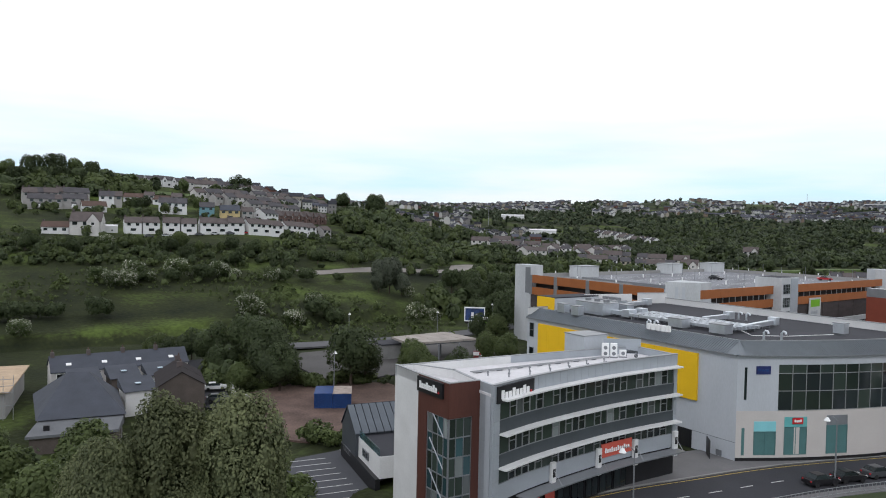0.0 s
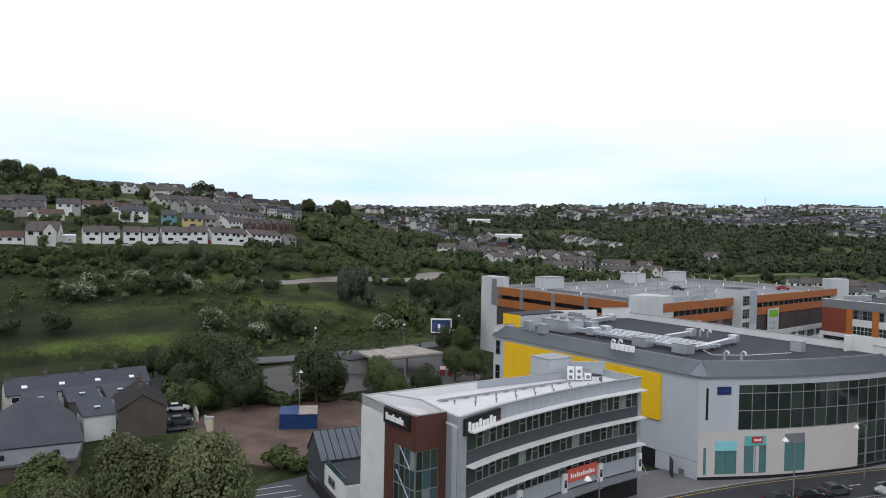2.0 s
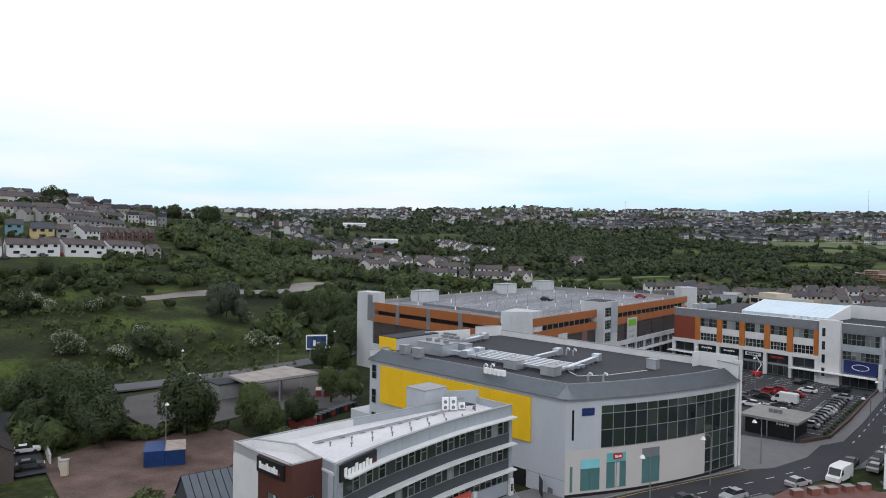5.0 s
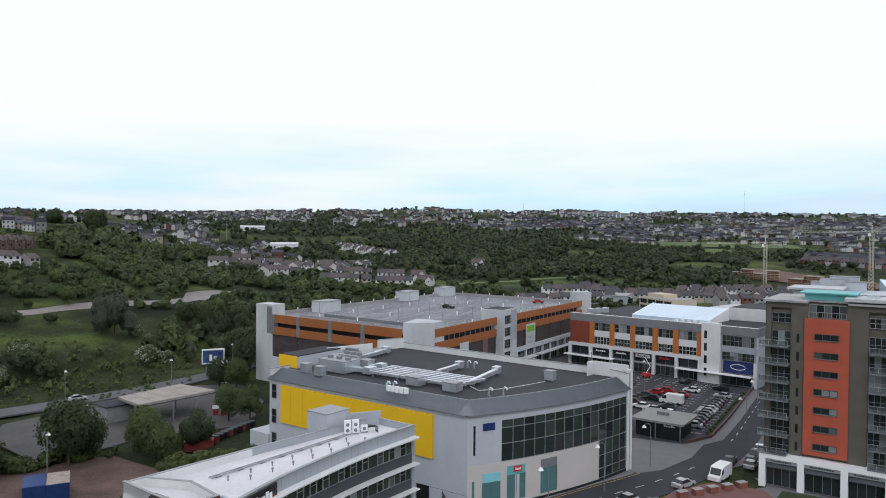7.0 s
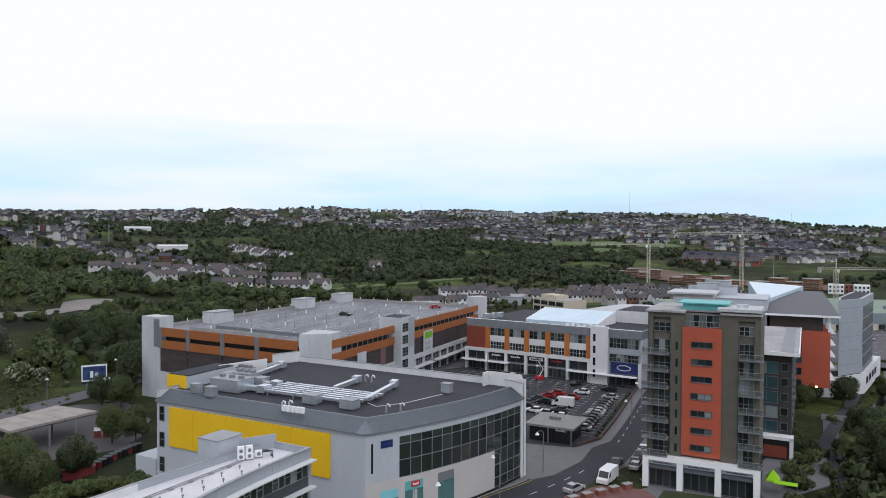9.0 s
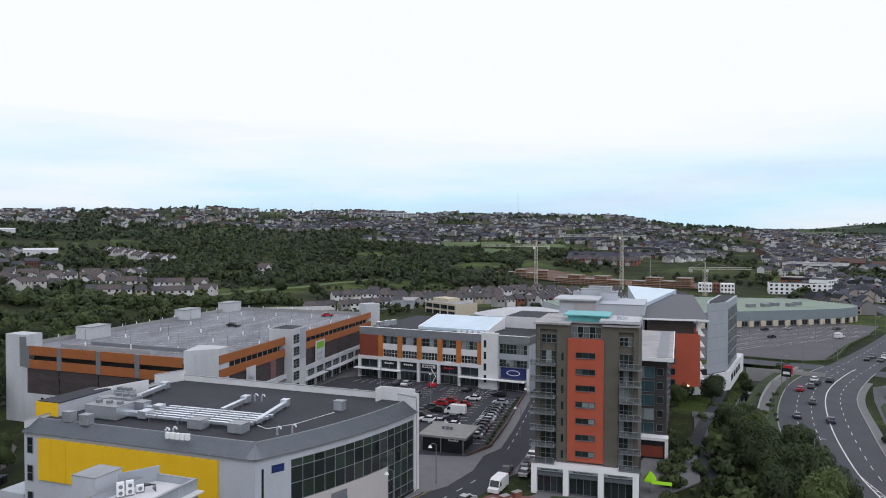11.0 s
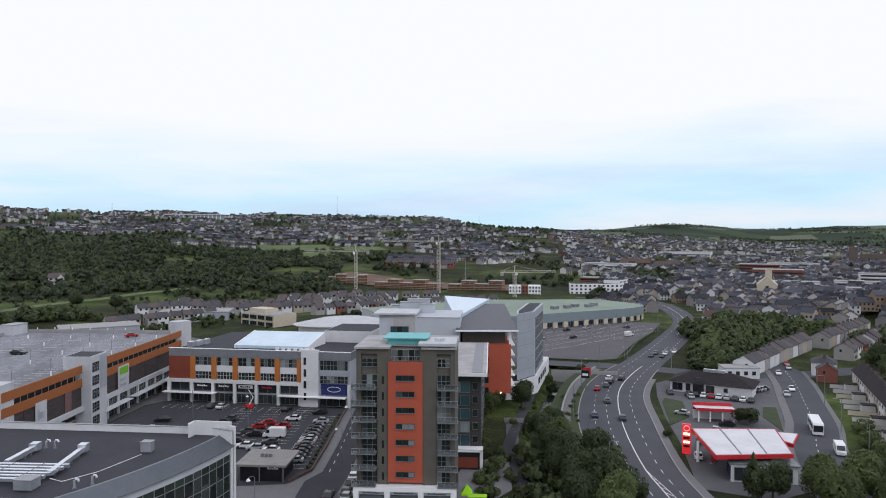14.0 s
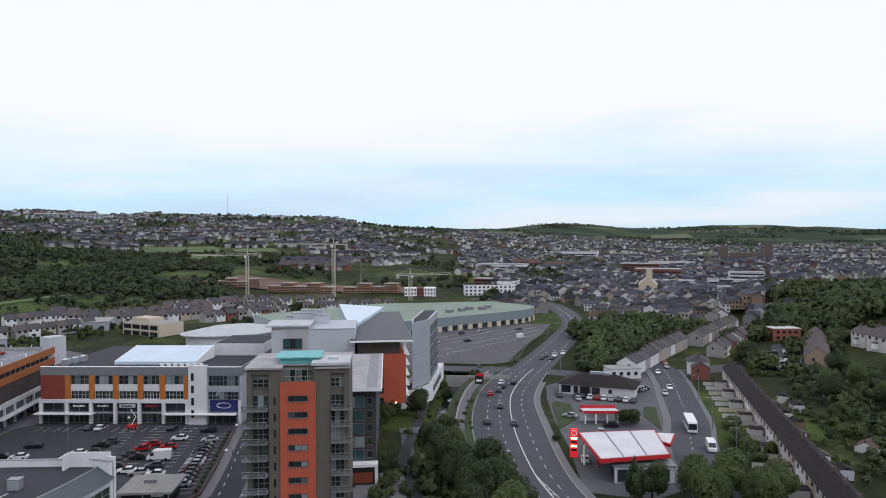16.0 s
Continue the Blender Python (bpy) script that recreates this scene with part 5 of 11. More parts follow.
def tower():
    o = thing("apartment_tower", (44, 122, 0), "olive grey apartment tower with a terracotta panel and balconies", "apartment tower")
    L, back = dist(T1, T2), 15.0
    pt = lambda s, d: along(T1, T2, s, d)
    part("wall", Mesh().prism([pt(0.5, -0.6), pt(L - 0.5, -0.6), pt(L - 0.2, -back), pt(0.2, -back)], 0, 30.2), OLIVE, o, "olive grey brick wall")
    for s0, s1, z0, z1 in ((3.9, 5.85, 5.6, 30.4), (12.15, 14.7, 5.6, 30.4), (0.2, 0.9, 5.6, 30.4), (17.2, 17.9, 5.6, 30.4), (5.85, 6.3, 28.0, 30.4), (11.8, 12.15, 28.0, 30.4), (0.9, 3.9, 29.5, 30.4), (14.7, 17.2, 29.5, 30.4)):
        part("brick_panel", Mesh().wall(T1, T2, s0, s1, z0, z1, -0.7, 0.0), OLIVE, o)
    part("terracotta_panel", Mesh().wall(T1, T2, 5.85, 12.15, 6.1, 28.0, -0.7, 0.25), TERRA, o, "terracotta rendered panel")
    part("side_panel", Mesh().wall(T2, pt(L, -back), 0.2, back, 5.6, 30.4, -0.4, 0.0), OLIVE, o)
    part("side_panel", Mesh().wall(pt(0, -back), T1, 0, back - 0.2, 5.6, 30.4, -0.4, 0.0), OLIVE, o)
    for k in range(7):
        z = 5.6 + 2.93 * k
        w = window(o, T1, T2, 7.3, 10.7, z + 1.45, z + 2.45, 0.27, 3, 1, DARKG, [GLASS, GLASS, GLASSL], 0.07)
        part("window_sill", Mesh().wall(T1, T2, 7.25, 10.75, z + 1.36, z + 1.45, 0.25, 0.42), MIDG, w)
        part("slot_window", Mesh().wall(T1, T2, 4.7, 5.1, z + 0.8, z + 2.2, 0.0, 0.03), GLASS, o)
    for k in range(8):
        z = 5.6 + 2.93 * k
        for s0, s1 in ((0.95, 3.85), (14.75, 17.15)):
            window(o, T1, T2, s0, s1, z + (0.1 if k < 7 else 0.9), z + 2.5, -0.45, 3, 2, random.choice((STEEL, MIDG, MIDG)), [GLASS, GLASSL, GLASSG, GLASS], 0.08)
            part("wall_panel", Mesh().wall(T1, T2, s0, s1, z + 2.5, z + 2.95, -0.6, -0.4), OLIVE, o)
        if k < 7:
            for s0, s1 in ((-0.7, 3.7), (14.9, 18.6)):
                b = part("balcony", Mesh().wall(T1, T2, s0, s1, z - 0.08, z + 0.1, -0.3, 1.5), MIDG, o, "balcony slab with glass railing")
                part("railing_glass", Mesh().wall(T1, T2, s0 + 0.05, s1 - 0.05, z + 0.15, z + 1.0, 1.42, 1.46), GLASSR, b)
                part("railing_glass", Mesh().wall(T1, T2, (s0 if s0 < 0 else s1) - 0.02, (s0 if s0 < 0 else s1) + 0.02, z + 0.15, z + 1.0, -0.1, 1.42), GLASSR, b)
                part("handrail", Mesh().wall(T1, T2, s0, s1, z + 1.02, z + 1.08, 1.40, 1.48), STEEL, b)
                for j in range(4):
                    s = s0 + 0.05 + (s1 - s0 - 0.15) * j / 3
                    part("baluster", Mesh().wall(T1, T2, s, s + 0.05, z + 0.1, z + 1.02, 1.41, 1.47), STEEL, b)
    # top recess with a railing, roof edge and teal penthouse
    window(o, T1, T2, 6.4, 11.7, 28.1, 30.2, -0.62, 5, 1, STEEL, [GLASS, GLASSL])
    part("handrail", Mesh().wall(T1, T2, 6.3, 11.8, 29.0, 29.07, -0.05, 0.0), STEEL, o)
    for j in range(9):
        part("baluster", Mesh().wall(T1, T2, 6.35 + j * 0.66, 6.4 + j * 0.66, 28.0, 29.0, -0.05, 0.0), STEEL, o)
    part("roof", Mesh().prism([pt(-0.3, 0.5), pt(6.2, 0.5), pt(6.2, -3), pt(11.9, -3), pt(11.9, 0.5), pt(L + 0.3, 0.5), pt(L + 0.2, -back), pt(-0.2, -back)], 30.4, 30.75), ROOFP, o, "pale flat roof with a thin white edge")
    part("penthouse", Mesh().wall(T1, T2, 5.4, 12.4, 30.7, 31.8, -9.5, -3.0), TEAL, o, "teal clad penthouse")
    part("penthouse_eave", Mesh().wall(T1, T2, 4.6, 12.9, 31.8, 32.0, -10, -2.4), TEAL, o)
    part("canopy_slab", Mesh().wall(T1, T2, 11.4, 18.2, 31.0, 31.5, -7.5, 0.7), WORNW, o, "white curved roof canopy")
    for j in range(2):
        c = pt(14.6 + j * 1.0, -2.2)
        part("roof_vent", Mesh().box(*c, 31.5, 0.8, 0.8, 0.6, -27), DUCT, o)
    # shops at the foot
    part("shop_band", Mesh().wall(T1, T2, -0.4, 18.3, 4.75, 5.6, -0.8, 1.4), LETTER, o, "white shopfront surround")
    for s in (-0.4, 5.3, 11.4, 17.3):
        part("shop_pier", Mesh().wall(T1, T2, s, s + 1.0, 0, 4.75, -0.8, 1.4), LETTER, o)
    for s0, s1 in ((0.6, 5.3), (6.3, 11.4), (12.4, 17.3)):
        h = part("shop_sign", Mesh().wall(T1, T2, s0, s1, 4.1, 4.75, -0.3, 1.1), GREYP, o)
        bars(h, T1, T2, s0 + 0.8, s1 - 0.8, 4.3, 4.55, 1.1, 9, DARKG)
        aw = Mesh()
        for z0, d0, z1, d1 in ((4.05, 0.75, 3.4, 1.3), (3.4, 1.3, 3.3, 1.3)):
            aw.face((*pt(s0 + 0.1, d0), z0), (*pt(s1 - 0.1, d0), z0), (*pt(s1 - 0.1, d1), z1), (*pt(s0 + 0.1, d1), z1))
        part("awning", aw, DARKG, o, "dark sloping shop awning")
        window(o, T1, T2, s0, s1, 0.25, 4.0, 0.5, 4, 1, MIDG, [GLASS], 0.07, "shop_window")
    part("side_shop_wall", Mesh().wall(T2, pt(L, -back), 0.2, back, 0, 5.6, -0.4, 0.0), BLACK, o)


tower()


# ---- wing behind the tower, with the sloping white roof ----
def wing():
    u = (-0.894, 0.447)
    W0, W1 = (68.3, 136.0), (88.4, 174.3)
    W2, W3 = (W1[0] + 15 * u[0], W1[1] + 15 * u[1]), (W0[0] + 15 * u[0], W0[1] + 15 * u[1])
    o = thing("apartment_wing", (70, 150, 0), "dark apartment wing with teal glass and a white overhanging roof", "apartment wing")
    i0, i1, i2, i3 = [(x - (x - 72) * 0.05, y - (y - 158) * 0.05) for x, y in (W0, W1, W2, W3)]
    part("wall", Mesh().prism([i3, i0, i1, i2], 0, 20.4), mat("dark_brick", (0.050, 0.045, 0.045), 0.85, vary=0.18), o, "dark brick wall")
    Lf = dist(i3, i0)
    part("red_strip", Mesh().wall(i3, i0, 6.6, 7.4, 4.6, 18.5, 0, 0.25), TERRA, o)
    for k in range(5):
        z = 4.4 + 2.93 * k
        window(o, i3, i0, 7.7, Lf - 2.4, z + 0.3, z + 2.7, 0.05, 2, 1, MIDG, [GLASST, GLASST, GLASSL], 0.07)
        window(o, i3, i0, Lf - 1.9, Lf - 0.6, z + 0.9, z + 2.5, 0.05, 1, 1, MIDG, [GLASS], 0.07)
        for j in range(5):
            window(o, i0, i1, 3 + j * 7.4, 6.4 + j * 7.4, z + 0.7, z + 2.5, 0.05, 2, 1, MIDG, [GLASST, GLASS], 0.07)
    part("porch", Mesh().wall(i3, i0, 6.0, Lf + 0.3, 0, 4.0, 0, 2.2), BLACK, o)
    for s in (5.8, Lf - 0.2):
        part("porch_frame", Mesh().wall(i3, i0, s, s + 0.7, 0, 4.4, 2.0, 2.6), LETTER, o)
    part("porch_frame", Mesh().wall(i3, i0, 5.8, Lf + 0.5, 4.0, 4.6, 0, 2.6), LETTER, o)
    part("poster", Mesh().wall(i3, i0, 7.0, Lf - 0.6, 0.5, 2.8, 2.2, 2.3), RUST, o)
    f0 = (W0[0] + 0.5, W0[1] - 1.0)
    roof = [W3, f0, (W1[0] + 0.6, W1[1]), W2]
    part("roof", Mesh().prism(roof, 20.5, 20.95), ROOFP, o, "pale membrane roof")
    part("roof_gutter", Mesh().wall(f0, (W1[0] + 0.6, W1[1]), 1.0, dist(f0, W1) - 1, 20.96, 21.02, -3.2, -0.9), MIDG, o)
    part("roof_edge", Mesh().wall(W3, f0, 0, dist(W3, f0), 20.3, 21.05, 0, 0.2), LETTER, o)
    part("roof_edge", Mesh().wall(f0, (W1[0] + 0.6, W1[1]), 0, dist(f0, W1), 20.3, 21.05, 0, 0.2), LETTER, o)


wing()


# ---- office blocks beyond the tower ----
def far_block():
    o = thing("grey_office_block", (78, 195, 0), "pale grey office block with a white oversailing roof slab", "office building")
    P, Q = (65.0, 198.0), (86.5, 187.2)
    L = dist(P, Q)
    part("wall", Mesh().prism([P, Q, along(P, Q, L, -22), along(P, Q, 0, -22)], 0, 26.5), GREYW, o)
    part("upper_wall", Mesh().prism([along(P, Q, 0, -0.2), along(P, Q, 10.5, 0.3), along(P, Q, 10.5, -12), along(P, Q, 0, -12)], 20, 27.4), mat("pale_buff_render", (0.40, 0.385, 0.38), 0.85, vary=0.08), o)
    part("roof_slab", Mesh().prism([along(P, Q, -1.6, 0.9), along(P, Q, 11.2, 0.9), along(P, Q, 11.2, -13), along(P, Q, -1.6, -13)], 27.4, 27.9), WORNW, o, "white oversailing roof slab")
    part("coping", Mesh().wall(P, Q, 11.2, L, 26.5, 26.7, -0.5, 0.1), STEEL, o)
    window(o, P, Q, 3.4, 8.8, 21.0, 24.0, 0.35, 3, 1, DARKG, [GLASS, GLASST], 0.1)
    for s, d, w, h in ((7.5, -16, 6.0, 3.2), (13.0, -15, 5.0, 2.6), (10.0, -19, 7.0, 3.8), (3.5, -17, 3.0, 2.2)):
        part("roof_plant", Mesh().box(*along(P, Q, s, d), 26.5, w, 3.4, h, -27), GREYW, o)
        part("plant_rail", Mesh().box(*along(P, Q, s, d), 26.5 + h, w + 0.4, 3.8, 0.12, -27), STEEL, o)
    o = thing("terracotta_office", (98, 190, 0), "terracotta office block with a grey oversailing metal roof", "office building")
    P, Q = (86.0, 184.4), (99.6, 178.36)
    L = dist(P, Q)
    bk = lambda s, d: along(P, Q, s, d)
    part("wall", Mesh().prism([bk(0, -0.3), bk(L - 0.8, -0.3), bk(L - 0.8, -18), bk(0, -18)], 4.8, 19.2), TERRA, o, "terracotta rendered wall")
    # set-back block; the shade of the recess is put into its black colour
    part("recessed_base", Mesh().prism([bk(0, -3.5), bk(L - 4, -3.5), bk(L - 4, -18), bk(0, -18)], 0, 4.8), BLACK, o, "recessed ground floor, coloured black for the shade under the overhang")
    part("upper_floor", Mesh().prism([bk(0, -2.0), bk(L - 2.4, -2.0), bk(L - 2.4, -30), bk(0, -30)], 19.2, 23.0), mat("brown_glazed_storey", (0.06, 0.048, 0.042), 0.5), o)
    for k in range(5):
        z = 4.2 + 3.0 * k
        window(o, P, Q, 4.4, 7.6, z + 0.6, z + 2.4, -0.28, 3, 1, DARKG, [GLASS, GLASST], 0.09)
        part("sun_shelf", Mesh().wall(bk(L - 0.8, -0.3), bk(L - 0.8, -18), 1.5, 13, z + 2.4, z + 2.6, 0, 1.3), LETTER, o)
        window(o, bk(L - 0.8, -0.3), bk(L - 0.8, -18), 1.5, 13, z + 0.5, z + 2.3, 0.02, 6, 1, DARKG, [GLASS, GLASST], 0.09)
    part("column", Mesh().box(*bk(L - 1.0, -0.7), 19.2, 0.7, 0.7, 4.0, -25), LETTER, o)
    part("column", Mesh().box(*bk(L - 1.0, -8.5), 19.2, 0.5, 0.5, 4.0, -25), LETTER, o)
    rf = [bk(-2, 0.8), bk(L + 1.2, 0.8), bk(L + 1.2, -22), bk(L + 1.0, -50), bk(-2, -50)]
    part("roof", Mesh().prism(rf, [23.0, 23.0, 23.5, 25.4, 25.4], [23.5, 23.5, 24.2, 26.2, 26.2]), mat("grey_metal_roof", (0.085, 0.088, 0.10), 0.6, 0.2, vary=0.12), o, "dark grey metal roof")
    part("roof_edge", Mesh().wall(P, Q, -2.1, L + 1.3, 23.0, 23.5, 0.8, 1.0), LETTER, o)
    part("rooflight", Mesh().prism([(93.4, 202.0), (118.4, 231.0), (106.0, 244.0), (94.6, 212.0)], 23.6, [25.6, 27.4, 28.0, 26.4]), SKYL, o, "white glazed rooflight")
    lamp = part("wall_lamp", Mesh().wall(P, Q, L - 4.0, L - 3.6, 4.8, 5.2, -0.28, 0.1), LAMPON, o, "lit wall lamp")
    o = thing("glass_office_tower", (118, 205, 0), "tall pale grey block with a glazed side", "office building")
    G = [(107.6, 190.6), (116.9, 195.8), (133.0, 217.0), (128.4, 220.6), (112.4, 199.4)]
    part("wall", Mesh().prism(G, 0, 26.4), GREYP, o, "pale grey panel wall")
    for i in range(5):
        for k in range(6):
            s0 = 2.0 + i * 4.6
            window(o, G[1], G[2], s0, s0 + 4.5, 3.0 + k * 3.55, 6.4 + k * 3.55, 0.05, 2, 1, STEEL, [GLASST, GLASST, GLASSG], 0.1, "glazing_bay")
    part("roof", Mesh().prism([(108.6, 191.6), (116.4, 196.4), (132.0, 216.9), (128.8, 219.5), (112.8, 198.8)], 26.4, 26.5), ROOFD, o)
    for k in range(6):
        part("panel_joint", Mesh().wall(G[0], G[1], 0.1, 10.4, 4.5 + 3.9 * k, 4.58 + 3.9 * k, 0, 0.02), MIDG, o)
    part("base_block", Mesh().prism([(101.5, 190.5), (107.8, 189.6), (117.5, 195.0), (139.5, 223.5), (137, 226), (104, 196)], 0, 5.6), WHITE, o, "white rendered base block")
    part("base_roof", Mesh().prism([(102.3, 191.0), (107.8, 190.3), (116.8, 195.3), (113, 199), (104.5, 196)], 5.6, 5.7), ROOFD, o)
    for s in (3.0, 9.0, 15.0, 21.0):
        window(o, (117.5, 195.0), (139.5, 223.5), s, s + 3.4, 2.2, 4.2, 0.03, 2, 1, DARKG, [GLASS], 0.1)


far_block()


# ---- low shopping centre with the green roof, and halls beyond ----
def green_centre():
    o = thing("green_roofed_shopping_centre", (210, 350, 0), "long low shopping centre with a pale green roof", "shopping centre")
    face = spline([(120, 316), (160, 323), (201.5, 328.6), (240, 332), (266, 336), (281, 344), (288, 357)], 5)
    body = shift_line(face, -0.5) + [(283, 392), (210, 420), (120, 400)]
    part("wall", Mesh().prism(body, 0, 7.4), GREYW, o)
    part("roof", Mesh().prism(body, 7.4, 7.7), GRNROOF, o, "pale green flat roof")
    part("fascia", strip(Mesh(), face, 3.0, 8.0, -0.5, 0.3), mat("blue_grey_fascia", (0.20, 0.245, 0.26), 0.6, 0.2, vary=0.08), o, "blue grey metal fascia")
    total = sum(dist(a, b) for a, b in zip(face, face[1:]))
    k, s = 0, 2.0
    while s < total - 5:
        seg = cut_line(face, s, s + 3.4)
        if k % 2:
            window(o, seg[0], seg[-1], 0, 3.3, 0.3, 2.8, 0.0, 2, 1, MIDG, [GLASS], 0.1, "shop_window")
        else:
            part("cream_pier", Mesh().wall(seg[0], seg[-1], 0.2, 3.2, 0, 3.0, -0.3, 0.5), CREAM, o)
        s += 3.6
        k += 1
    for s in (62, 130):
        seg = cut_line(face, s, s + 12)
        bars(o, seg[0], seg[-1], 0, 11, 5.2, 6.4, 0.3, 8, MIDG, "sign_mark", 0.5)
    for x, y in ((232, 352), (240, 356), (247, 352), (255, 358), (222, 350)):
        part("roof_plant", Mesh().box(x, y, 7.7, 4.5, 3, 1.8, 15), MIDG, o)
    # curved white roof hall nearer the retail building
    h = thing("white_roofed_hall", (95, 350, 0), "low hall with a shallow curved white roof", "hall")
    ring = [(96 + 26 * math.cos(a), 352 + 17 * math.sin(a)) for a in [2 * math.pi * k / 28 for k in range(28)]]
    part("wall", Mesh().prism([(96 + (x - 96) * 0.9, 352 + (y - 352) * 0.9) for x, y in ring], 0, 6), WHITE, h)
    m = Mesh()
    top = [(96 + (x - 96) * 0.45, 352 + (y - 352) * 0.45) for x, y in ring]
    for k in range(28):
        j = (k + 1) % 28
        m.face((*ring[k], 6.0), (*ring[j], 6.0), (*top[j], 8.6), (*top[k], 8.6))
        m.face((*ring[j], 5.6), (*ring[k], 5.6), (*ring[k], 6.0), (*ring[j], 6.0))
    m.face(*[(*p, 8.6) for p in top])
    part("roof", m, mat("dull_white_sheet_roof", (0.44, 0.45, 0.46), 0.6, vary=0.15, scale=0.2), h, "shallow dull white roof")
    c = thing("cream_office", (62, 405, 0), "cream two-storey office with dark ribbon windows", "office building")
    P, Q = (47, 418), (66, 385)
    part("wall", Mesh().wall(P, Q, 10, 38, 0, 7.4, -16, 0), CREAM, c)
    for z in (0.9, 4.3):
        for j in range(4):
            window(c, P, Q, 10.9 + j * 6.8, 16.6 + j * 6.8, z, z + 2.3, 0.03, 3, 1, DARKG, [GLASS], 0.15)
    part("roof", Mesh().wall(P, Q, 10.4, 37.6, 7.4, 7.6, -15.6, -0.4), CONC, c)
    part("upper_block", Mesh().wall(P, Q, 12, 26, 7.6, 9.6, -13, -4), CREAM, c)
    for x, y, w, d, t, z, nm in ((30, 440, 40, 22, -15, 6, "grey"), (-20, 395, 36, 20, 8, 5, "grey")):
        s = thing("low_shed", (x, y, 0), f"low {nm} metal shed with a flat roof", "shed")
        part("wall", Mesh().box(x, y, 0, w, d, z, t), WHITE if nm == "white" else GREYP, s)
        part("roof", Mesh().box(x, y, z, w + 0.6, d + 0.6, 0.4, t), ROOFW if nm == "white" else CONC, s)


green_centre()


# ---- petrol station, restaurant and car wash ----
def petrol_station():
    o = thing("petrol_station", (120, 114, 0), "petrol station with a white canopy edged in red", "petrol station")
    A, B, C, D = (118.9, 127.2), (108.9, 109.4), (124.2, 103.8), (136.4, 119.0)
    ring = [A, B, C, D]
    part("canopy_core", Mesh().prism(ring, 4.72, 5.52), MIDG, o)
    for p, q in ((A, B), (B, C), (C, D), (D, A)):
        part("canopy_edge", Mesh().wall(p, q, -0.1, dist(p, q) + 0.1, 4.7, 5.6, -0.05, 0.15), RED, o, "red canopy fascia")
    for k in range(3):
        lerp = lambda p, q, t: (p[0] + (q[0] - p[0]) * t, p[1] + (q[1] - p[1]) * t)
        t0, t1 = k / 3 + (0.012 if k else 0.01), (k + 1) / 3 - 0.012
        part("canopy_panel", Mesh().prism([lerp(lerp(A, D, t0), lerp(B, C, t0), 0.02), lerp(lerp(A, D, t0), lerp(B, C, t0), 0.98), lerp(lerp(A, D, t1), lerp(B, C, t1), 0.98), lerp(lerp(A, D, t1), lerp(B, C, t1), 0.02)], 5.5, 5.62), ROOFW, o, "white canopy roof panel")
    part("canopy_edge", Mesh().prism([(131.5, 120.8), (137.0, 119.0), (140.5, 116.0), (132.5, 110.6)], 3.9, 4.7), RED, o)
    part("low_canopy", Mesh().prism([(131.7, 120.5), (136.8, 118.8), (140.0, 116.0), (132.7, 111.0)], 4.7, 4.85), ROOFW, o)
    for x, y in ((115, 121), (119, 110.5), (127, 119), (124.5, 109)):
        part("canopy_post", Mesh().box(x, y, 0, 0.5, 0.5, 4.7, 30), LETTER, o)
    part("shop_wall", Mesh().prism([(112.0, 108.4), (123.0, 101.5), (126.5, 106.5), (115.5, 113.0)], 0, 3.6), WHITE, o)
    window(o, (112.0, 108.4), (123.0, 101.5), 0.6, 12.0, 0.3, 3.1, 0.03, 6, 1, MIDG, [GLASS, GLASSG], 0.1, "shop_window")
    window(o, (115.5, 113.0), (112.0, 108.4), 0.5, 5.2, 0.3, 3.1, 0.03, 3, 1, BLUE, [GLASS, GLASST], 0.1, "shop_window")
    part("shop_roof", Mesh().prism([(111.5, 108.4), (123.2, 101.0), (127, 106.6), (115.3, 113.5)], 3.6, 3.9), mat("grey_corrugated_roof", (0.20, 0.215, 0.22), 0.5, 0.2, vary=0.2), o)
    for x, y in ((117.5, 119), (121, 117), (126, 114.5), (123, 112)):
        p = thing("fuel_pump", (x, y, 0), "red and white fuel pump under the canopy", "fuel pump", "fuel pumps")
        part("body", Mesh().box(x, y, 0.15, 0.9, 0.5, 1.7, 30), RED, p)
        part("plinth", Mesh().box(x, y, 0, 2.2, 0.9, 0.15, 30), KERB, p)
        part("display", Mesh().box(x, y, 1.85, 0.9, 0.5, 0.4, 30), LETTER, p)
    t = thing("price_totem", (116.8, 126.6, 0), "tall red illuminated price totem", "totem sign")
    part("panel", Mesh().box(116.8, 126.6, 0, 1.9, 0.5, 7.0, -42), REDGLOW, t)
    P, Q = (115.9, 127.4), (117.7, 125.8)
    m = Mesh()
    for k in range(14):
        a, b = 2 * math.pi * k / 14, 2 * math.pi * (k + 1) / 14
        m.tube([(*along(P, Q, 1.2 + 0.62 * math.cos(a), 0.32), 6.0 + 0.62 * math.sin(a)), (*along(P, Q, 1.2 + 0.62 * math.cos(b), 0.32), 6.0 + 0.62 * math.sin(b))], 0.1, 4)
    part("ring_mark", m, LETTER, t)
    for k in range(4):
        part("price_bar", Mesh().wall(P, Q, 0.5, 1.9, 1.6 + k * 0.95, 2.1 + k * 0.95, 0.27, 0.33), LAMPON if k % 2 else BLACK, t)
    # car wash
    w = thing("car_wash", (145, 147, 0), "white and red open car wash canopy", "car wash")
    part("roof", Mesh().prism([(141.0, 150.6), (139.6, 147.4), (147.8, 142.0), (149.6, 145.0)], 3.4, 3.7), ROOFW, w)
    part("fascia", Mesh().wall((139.6, 147.4), (147.8, 142.0), -0.1, 9.9, 3.0, 3.8, 0, 0.15), RED, w)
